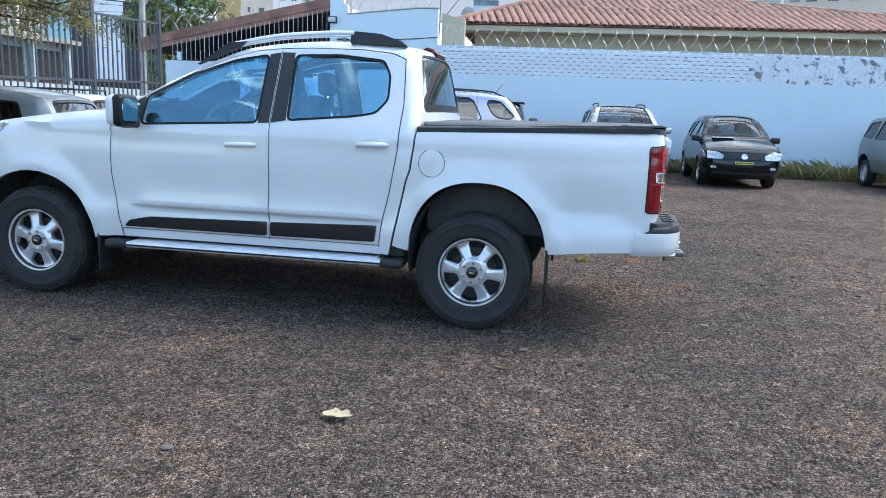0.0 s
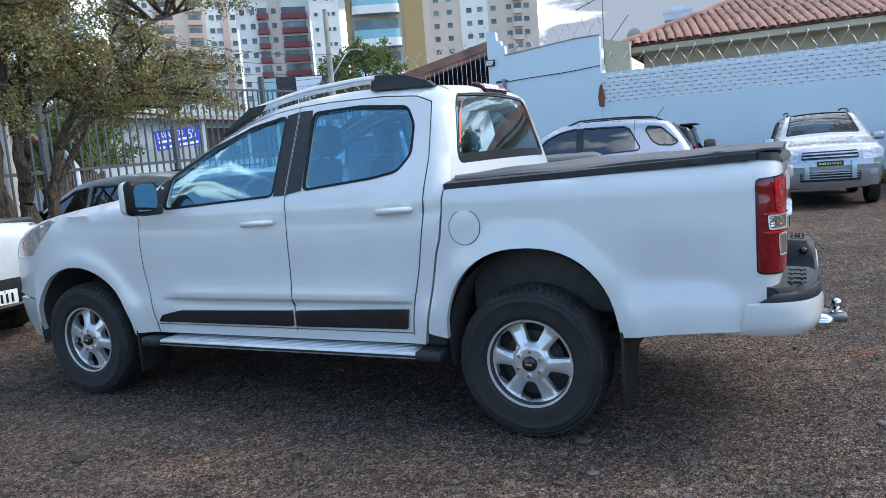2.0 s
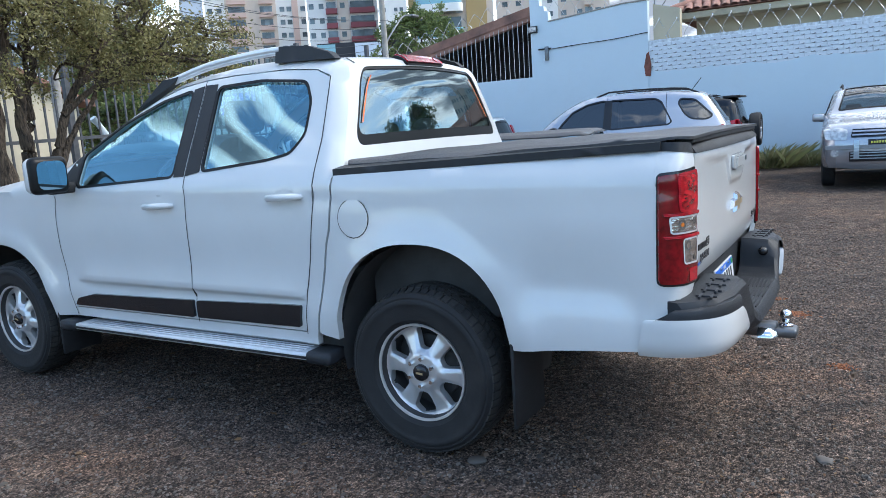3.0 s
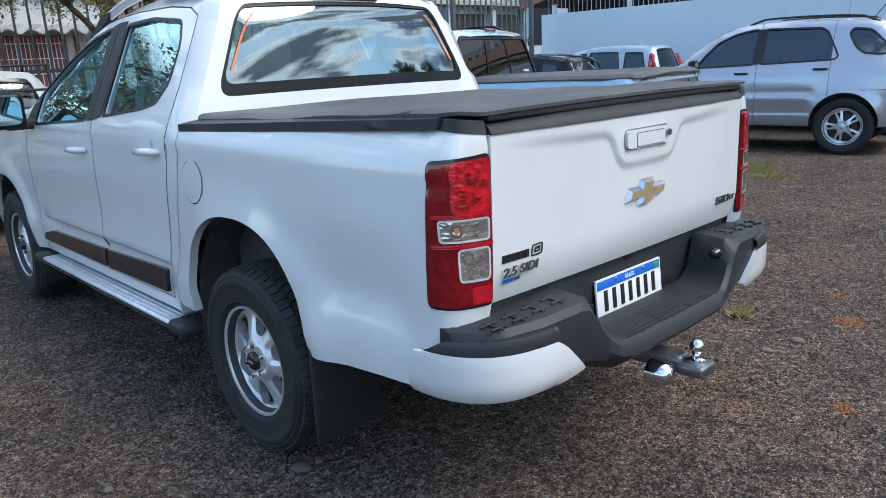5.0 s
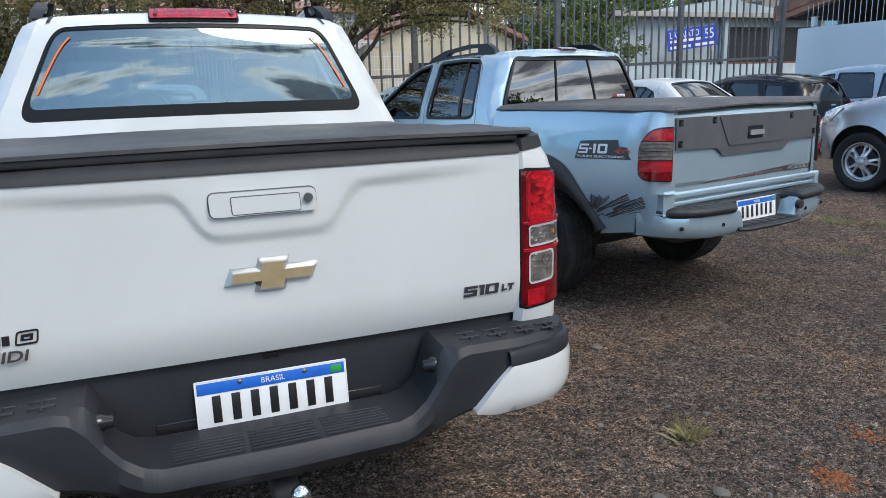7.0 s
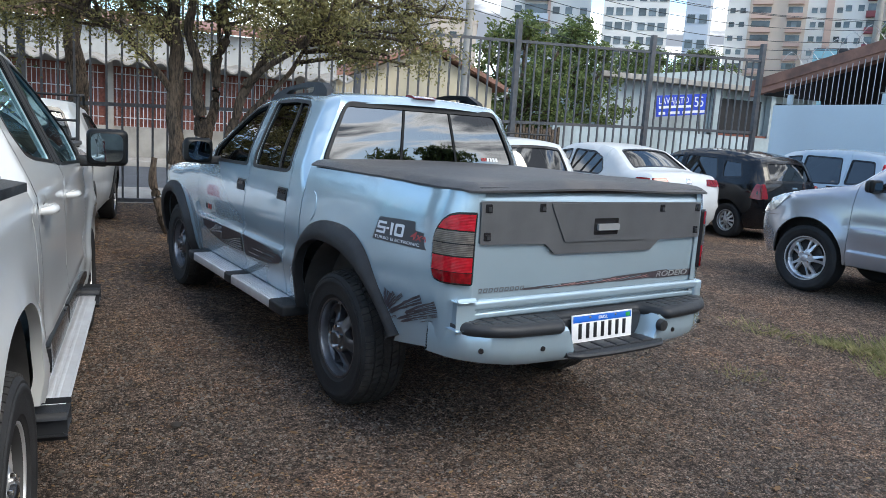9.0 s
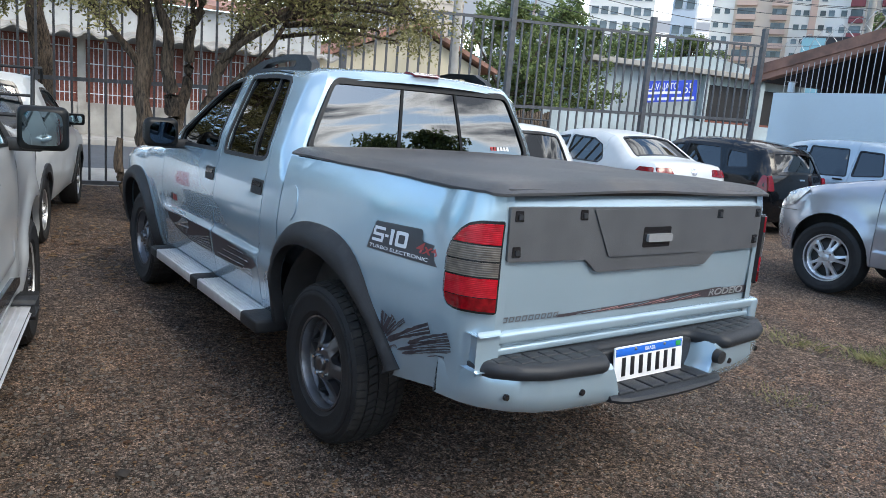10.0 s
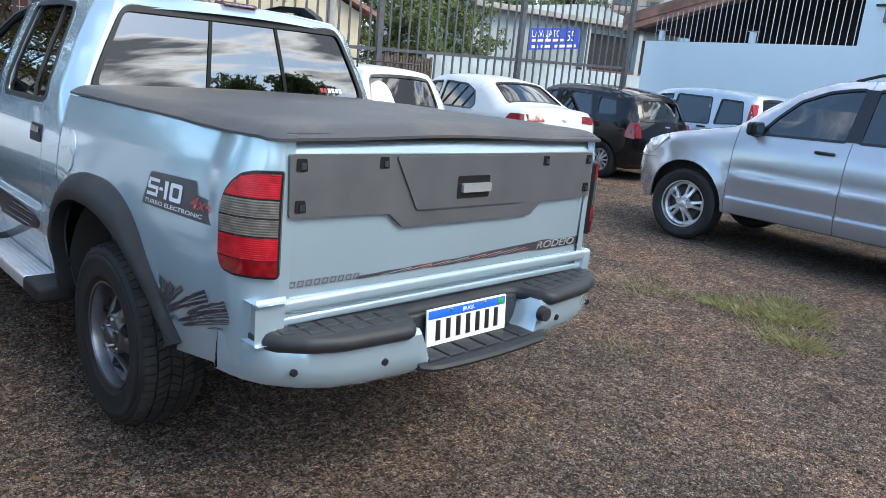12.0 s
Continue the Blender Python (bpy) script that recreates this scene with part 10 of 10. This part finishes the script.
# white saloon, rear to us
SALOON = dict(prof=[(-2.00, 0.24), (-2.08, 0.40), (-2.06, 0.60), (-1.98, 0.74), (-1.70, 0.84), (-1.25, 0.92), (-1.05, 0.96), (-0.65, 1.22), (-0.35, 1.37), (-0.05, 1.43), (0.40, 1.44), (0.80, 1.40), (1.00, 1.35), (1.42, 1.11), (1.52, 1.075), (1.85, 1.05), (1.98, 1.01), (2.05, 0.85), (2.10, 0.60), (2.06, 0.40), (1.98, 0.26)],
              widths=HATCH_W, arches=((-1.22, 0.30, 0.335), (1.20, 0.30, 0.335)),
              windows=[rounded([(-0.95, 0.94), (-0.66, 1.12), (-0.35, 1.28), (-0.08, 1.32), (-0.06, 0.95)], 0.03), rounded([(0.03, 0.95), (0.02, 1.325), (0.55, 1.31), (0.80, 1.22), (0.92, 1.02), (0.86, 0.96)], 0.03)],
              seams=(-1.0, -0.015, 0.90), screen=(6.2, 8.7), backlight=(12.0, 13.2), track=0.70, sill=0.24)
sal, sb = make_car("saloon_car", "white saloon with wide red tail lamps", pose(-8.98, 14.70, 0, 0, 0, 3), "white_paint_old", wheel=w14, glass="glass_dark", mirrors=(-0.85, 0.98, "white_paint"), tail=(0.4, 0.10), lamps=[("rear2", rounded([(0.38, 0.90), (0.66, 0.88), (0.66, 0.99), (0.42, 1.0)], 0.02), "lamp_red_dark", "tail_lamp"), ("side", rounded([(1.72, 0.90), (2.02, 0.88), (1.98, 0.99), (1.78, 0.985)], 0.02), "lamp_red_dark", "tail_lamp")], **SALOON)
part("badge", sheet([(0.055 * math.cos(a), 0.955 + 0.055 * math.sin(a)) for a in np.linspace(0, 6.28, 20)[:-1]], sb.end(True, 0.01), 0.04, back=(-0.02, 0, 0)), M["chrome"], sal, "round chrome badge")

# black hatchback, rear to us
cel, cb = make_car("hatchback", "glossy black hatchback with red tail lamps", pose(-8.75, 16.92, 0, 0, 0, 4), "black_paint", wheel=w14, glass="glass_dark", mirrors=(-0.80, 1.0, "black_plastic"), lamps=[("rear2", rounded([(0.58, 0.72), (0.72, 0.72), (0.69, 0.96), (0.62, 0.96)], 0.03), "lamp_red_dark", "tail_lamp"), ("side", rounded([(1.66, 0.72), (1.82, 0.70), (1.77, 0.95), (1.71, 0.96)], 0.02), "lamp_red_dark", "tail_lamp")], **dict(FOX, prof=[(x * 0.985, z * 0.955) for x, z in FOX["prof"]], windows=[[(x, z * 0.955) for x, z in w] for w in FOX["windows"]], sill=0.23))
number_plate(cel, Matrix.Translation((1.96, 0.25, 0.76)), blue=False)
part("badge", sheet([(-0.06, 0.90), (0.06, 0.90), (0.06, 0.925), (-0.06, 0.925)], cb.end(True, 0.01), 0.04, back=(-0.02, 0, 0)), M["chrome"], cel)
part("rear_wiper", tube([(1.80, -0.05, 1.02), (1.72, -0.5, 1.08)], 0.012, 4), M["black_plastic"], cel)

# silver small van, rear to us, tall red lamps
ide, ib = make_car("minivan", "pale silver small minivan with tall red tail lamps", pose(-8.15, 19.18, -0.04, 0, 0, 3), "ice_paint", wheel=w15, glass="glass_dark", lamps=[("side", rounded([(1.62, 0.95), (1.80, 0.95), (1.66, 1.44), (1.58, 1.44)], 0.02), "lamp_red", "tail_lamp"), ("rear2", rounded([(0.62, 0.95), (0.76, 0.95), (0.70, 1.42), (0.60, 1.42)], 0.02), "lamp_red", "tail_lamp")], handles=((0.8, 0.98),), **dict(FOX, prof=[(-1.90, 0.26), (-1.96, 0.42), (-1.94, 0.66), (-1.84, 0.84), (-1.60, 0.94), (-1.30, 1.02), (-1.15, 1.06), (-0.70, 1.34), (-0.35, 1.53), (0.0, 1.60), (0.55, 1.63), (1.10, 1.62), (1.52, 1.58), (1.62, 1.53), (1.78, 1.12), (1.84, 0.85), (1.88, 0.50), (1.80, 0.28)], windows=[rounded([(-1.0, 1.0), (-0.66, 1.24), (-0.28, 1.46), (-0.02, 1.49), (0.0, 1.01)], 0.03), rounded([(0.09, 1.01), (0.08, 1.50), (0.80, 1.49), (0.92, 1.04)], 0.03), rounded([(1.02, 1.05), (1.0, 1.48), (1.42, 1.46), (1.54, 1.10)], 0.04)]))

# white compact pickup in front of the white double cab
STRADA = dict(prof=[(-2.10, 0.28), (-2.18, 0.42), (-2.16, 0.64), (-2.08, 0.80), (-1.80, 0.90), (-1.35, 0.98), (-1.12, 1.03), (-0.72, 1.28), (-0.45, 1.45), (-0.15, 1.53), (0.25, 1.545), (0.42, 1.52), (0.50, 1.40), (0.58, 1.08), (0.64, 1.065), (1.40, 1.075), (2.06, 1.08), (2.10, 1.04), (2.12, 0.80), (2.10, 0.48), (2.05, 0.36)],
              widths=HATCH_W, arches=((-1.30, 0.32, 0.36), (1.34, 0.33, 0.37)),
              windows=[rounded([(-1.0, 1.0), (-0.74, 1.18), (-0.42, 1.38), (-0.12, 1.42), (0.12, 1.42), (0.14, 1.02)], 0.03)],
              seams=(-1.06, 0.20), screen=(6.2, 8.7), backlight=(11.7, 12.8), track=0.71, sill=0.30)
stv, stb = make_car("compact_pickup", "white compact pickup with a black rack behind its cab", pose(-7.85, 5.78, 0, 0, 0, -5), "white_paint_old", wheel=w15, glass="glass_mid", mirrors=(-0.86, 1.08, "black_plastic"), seat_x=(-0.4,), tail=(0.2, 0.05), lamps=[("rear2", rounded([(0.71, 0.68), (0.775, 0.68), (0.775, 0.94), (0.71, 0.94)], 0.015), "lamp_red", "tail_lamp"), ("side", rounded([(2.05, 0.68), (2.10, 0.68), (2.10, 0.94), (2.05, 0.94)], 0.015), "lamp_red", "tail_lamp"), ("rear", rounded([(-0.80, 0.36), (0.80, 0.36), (0.80, 0.60), (-0.80, 0.60)], 0.03), "black_plastic", "rear_bumper"), ("rear", [(0.07 * math.cos(a), 0.93 + 0.07 * math.sin(a)) for a in np.linspace(0, 6.28, 20)[:-1]], "gloss_black", "badge")], **STRADA)
number_plate(stv, Matrix.Translation((2.22, 0.10, 0.44)), blue=False, w=0.40, h=0.13)
for y in (-0.62, 0.62):
    part("rack_post", tube([(0.75, y, 1.05), (0.66, y, 1.62)], 0.020, 6), M["black_plastic"], stv)
    part("rack_side", tube([(0.66, y, 1.62), (-0.25, y * 0.9, 1.64), (-0.3, y * 0.9, 1.52)], 0.016, 6), M["black_plastic"], stv)
for z in (1.62, 1.35, 1.15):
    part("rack_bar", tube([(0.68, -0.62, z), (0.68, 0.62, z)], 0.016, 6), M["black_plastic"], stv)
part("bed_cover", rbox(0.70, 2.04, -0.66, 0.66, 1.085, 1.135, 0.015), M["cover_cloth"], stv)
for s in (-1, 1):
    for cx in (-1.30, 1.34):
        part("wheel_arch_moulding", sheet(arc(cx, 0.325, 0.43, 0.43, 0, 180, 18) + arc(cx, 0.325, 0.35, 0.35, 180, 0, 18), stb.side(s, 0.016), 0.05, back=(0, -s * 0.03, 0)), M["grey_plastic"], stv)

# ---- gravel, leaves, grass ----
def pebble(rng, r):
    """A low angular chip of stone: a five-sided foot and a smaller tilted top."""
    t, lean = rng.uniform(0, 6.28), rng.uniform(-0.35, 0.35)
    sx, h, k = rng.uniform(0.7, 1.25), rng.uniform(0.35, 0.75), rng.uniform(0.45, 0.75)
    foot, top = [], []
    for i in range(5):
        a = t + 1.2566 * i + rng.uniform(-0.3, 0.3)
        q = r * rng.uniform(0.75, 1.15)
        x, y = q * sx * math.cos(a), q * math.sin(a) / sx
        foot.append((x, y, -0.25 * r))
        top.append((x * k, y * k, r * h * (0.75 + lean * math.cos(a))))
    return foot + top, [(5, 6, 7, 8, 9)] + [(i, (i + 1) % 5, 5 + (i + 1) % 5, 5 + i) for i in range(5)]


def scatter(n, box, rmin, rmax, seed, power=2.5):
    rng = random.Random(seed)
    V, F = [], []
    for _ in range(n):
        x, y = rng.uniform(box[0], box[1]), rng.uniform(box[2], box[3])
        r = rmin + (rmax - rmin) * rng.random() ** power
        v, f = pebble(rng, r)
        k = len(V)
        z = lot_z(x, y) + 0.1 * r
        V += [(x + p, y + q, z + s) for p, q, s in v]
        F += [tuple(i + k for i in t) for t in f]
    return V, F


tagged(part("gravel", join(scatter(95000, (-3.4, 2.4, 1.4, 11.0), 0.0025, 0.010, 1, 2.4), scatter(30000, (-9, 7.5, 0.8, 18), 0.005, 0.014, 2), scatter(1100, (-4, 3.2, 1.4, 12.5), 0.010, 0.020, 3)), M["stone"], smooth=False), "loose small grey and brown stones on the ground", "gravel", kind="stuff")
tagged(part("clods", join(scatter(14000, (-4, 3.2, 1.4, 12.5), 0.005, 0.013, 9, 2.2), scatter(260, (-4, 3.2, 1.4, 12.5), 0.014, 0.026, 10, 2.6)), M["clod"], smooth=False), "brown clods of dry earth between the gravel", "soil", kind="stuff")
rng = random.Random(8)
for x, y, r in ((-1.35, 2.72, 0.022), (-0.11, 4.70, 0.035), (0.01, 4.36, 0.025), (0.84, 7.07, 0.030), (0.77, 6.85, 0.026), (-1.60, 7.0, 0.03), (-0.60, 7.55, 0.03), (-2.55, 3.9, 0.04), (1.2, 5.2, 0.03), (-0.3, 6.6, 0.035)):
    v, f = [], []
    bm = bmesh.new()
    bmesh.ops.create_icosphere(bm, subdivisions=2, radius=r)
    for q in bm.verts:
        k = 1 + 0.35 * noise.noise(q.co * (2.2 / r) + Vector((x, y, 0)))
        q.co = Vector((q.co.x * k * 1.2, q.co.y * k, q.co.z * k * 0.38 + 0.004))
    tagged(part("rock", moved(from_bm(bm), Matrix.Translation((x, y, 0))), M["stone"]), "small rough brown stone lying on the gravel", "stone", "loose stones")


def leaves_on_ground(n, box, size, seed):
    rng = random.Random(seed)
    V, F = [], []
    for _ in range(n):
        x, y = rng.uniform(box[0], box[1]), rng.uniform(box[2], box[3])
        s, a, lift = size * rng.uniform(0.5, 1.2), rng.uniform(0, 6.28), rng.uniform(0.1, 0.5)
        c, d = math.cos(a), math.sin(a)
        k = len(V)
        z = lot_z(x, y) + 0.006
        for u, w, h in ((0, 0, 0), (0.35, 0.28, lift * 0.25), (0.75, 0.24, lift * 0.3), (1.0, 0, lift * 0.4), (0.72, -0.25, lift * 0.2), (0.3, -0.26, lift * 0.2)):
            V.append((x + s * (u * c - w * d), y + s * (u * d + w * c), z + s * h))
        F.append((k, k + 1, k + 2, k + 3)); F.append((k, k + 3, k + 4, k + 5))
    return V, F


tagged(part("fallen_leaves", join(leaves_on_ground(5200, (-11.0, -4.6, 1.0, 9.0), 0.06, 4), leaves_on_ground(160, (-4.6, 3, 1.5, 12), 0.05, 5), leaves_on_ground(9000, (-3.6, 3.2, 1.4, 11.5), 0.017, 6), leaves_on_ground(5000, (-6, 0.5, 6.5, 12.5), 0.024, 7)), M["dry_leaf"], smooth=False), "dry brown leaves scattered by the fence", "leaves", kind="stuff")
LEAF_AT = (-0.77, 3.14)
blade = [(0.066 * math.cos(a) * (1 + 0.06 * math.sin(9 * a)), 0.042 * math.sin(a) * (1 + 0.16 * math.sin(7 * a + 1))) for a in np.linspace(0, 2 * math.pi, 40)[:-1]]
leafy = join(sheet(blade, lambda u, v: np.stack([LEAF_AT[0] + u, LEAF_AT[1] + v, 0.012 + 6 * v * v + 3.0 * u * u + 0.25 * np.abs(v)], 1), 0.012), tube([(LEAF_AT[0] - 0.075, LEAF_AT[1] + 0.01, 0.02), (LEAF_AT[0] - 0.05, LEAF_AT[1], 0.018), (LEAF_AT[0] + 0.05, LEAF_AT[1], 0.020)], 0.0012, 4))
tagged(part("fallen_leaf", leafy, M["pale_leaf"], smooth=False), "single pale dry leaf on the gravel", "leaf")


def grass_tuft(spots, n, seed, h):
    rng = random.Random(seed)
    V, F = [], []
    for x0, y0, rx, ry in spots:
        for _ in range(n):
            x, y = rng.gauss(x0, rx), rng.gauss(y0, ry)
            a, l, w = math.atan2(y - y0, x - x0) + rng.gauss(0, 0.8), h * rng.uniform(0.3, 1.2), 0.0026
            c, d = math.cos(a), math.sin(a)
            lean = rng.uniform(0.3, 1.6) * l
            k = len(V)
            V += [(x - w * d, y + w * c, 0), (x + w * d, y - w * c, 0), (x + lean * c * 0.4 + w * d * 0.7, y + lean * d * 0.4 - w * c * 0.7, l * 0.6), (x + lean * c, y + lean * d, l)]
            F += [(k, k + 1, k + 2), (k, k + 2, k + 3)]
    return V, F


tagged(part("grass", join(grass_tuft([(-1.75, 12.10, 0.16, 0.11), (-1.68, 12.52, 0.16, 0.13), (-1.47, 12.25, 0.13, 0.12), (-1.18, 11.82, 0.12, 0.09)], 420, 1, 0.058), grass_tuft([(-2.39, 11.77, 0.16, 0.11), (-1.95, 12.0, 0.06, 0.05)], 210, 5, 0.045), grass_tuft([(-1.50, 10.62, 0.09, 0.08), (-1.0, 12.6, 0.2, 0.2)], 90, 6, 0.035)), M["grass"], smooth=False), "sparse green grass tufts in the gravel", "grass", kind="stuff")
tagged(part("grass", grass_tuft([(0.45, 7.26, 0.030, 0.026)], 170, 2, 0.055), M["dry_grass"], smooth=False), "small dry grass tuft in the gravel", "grass", kind="stuff")
tagged(part("weeds", join(grass_tuft([(x, 20.95, 0.5, 0.10) for x in np.arange(-1.0, 11, 0.8)], 260, 3, 0.34), grass_tuft([(-0.4, 20.7, 0.25, 0.2), (7.6, 20.6, 0.7, 0.2)], 350, 4, 0.5)), M["grass"], smooth=False), "green weeds along the foot of the wall", "weeds", kind="stuff")


def soil_patch(spots, seed):
    """Loose crumbs of orange clay lying on the gravel."""
    rng = random.Random(seed)
    V, F = [], []
    for x0, y0, rx, ry, n in spots:
        for _ in range(n):
            x, y = rng.gauss(x0, rx), rng.gauss(y0, ry)
            v, f = pebble(rng, rng.uniform(0.004, 0.012))
            k, z = len(V), lot_z(x, y) + 0.002
            V += [(x + p, y + q, z + s * 0.7) for p, q, s in v]
            F += [tuple(i + k for i in t) for t in f]
    return V, F


tagged(part("clay_crumbs", soil_patch([(0.95, 7.51, 0.05, 0.035, 170), (1.25, 6.43, 0.035, 0.025, 70), (0.78, 7.9, 0.05, 0.03, 60)], 3), M["orange_soil"], smooth=False), "orange clay crumbs scattered on the gravel", "soil", kind="stuff")
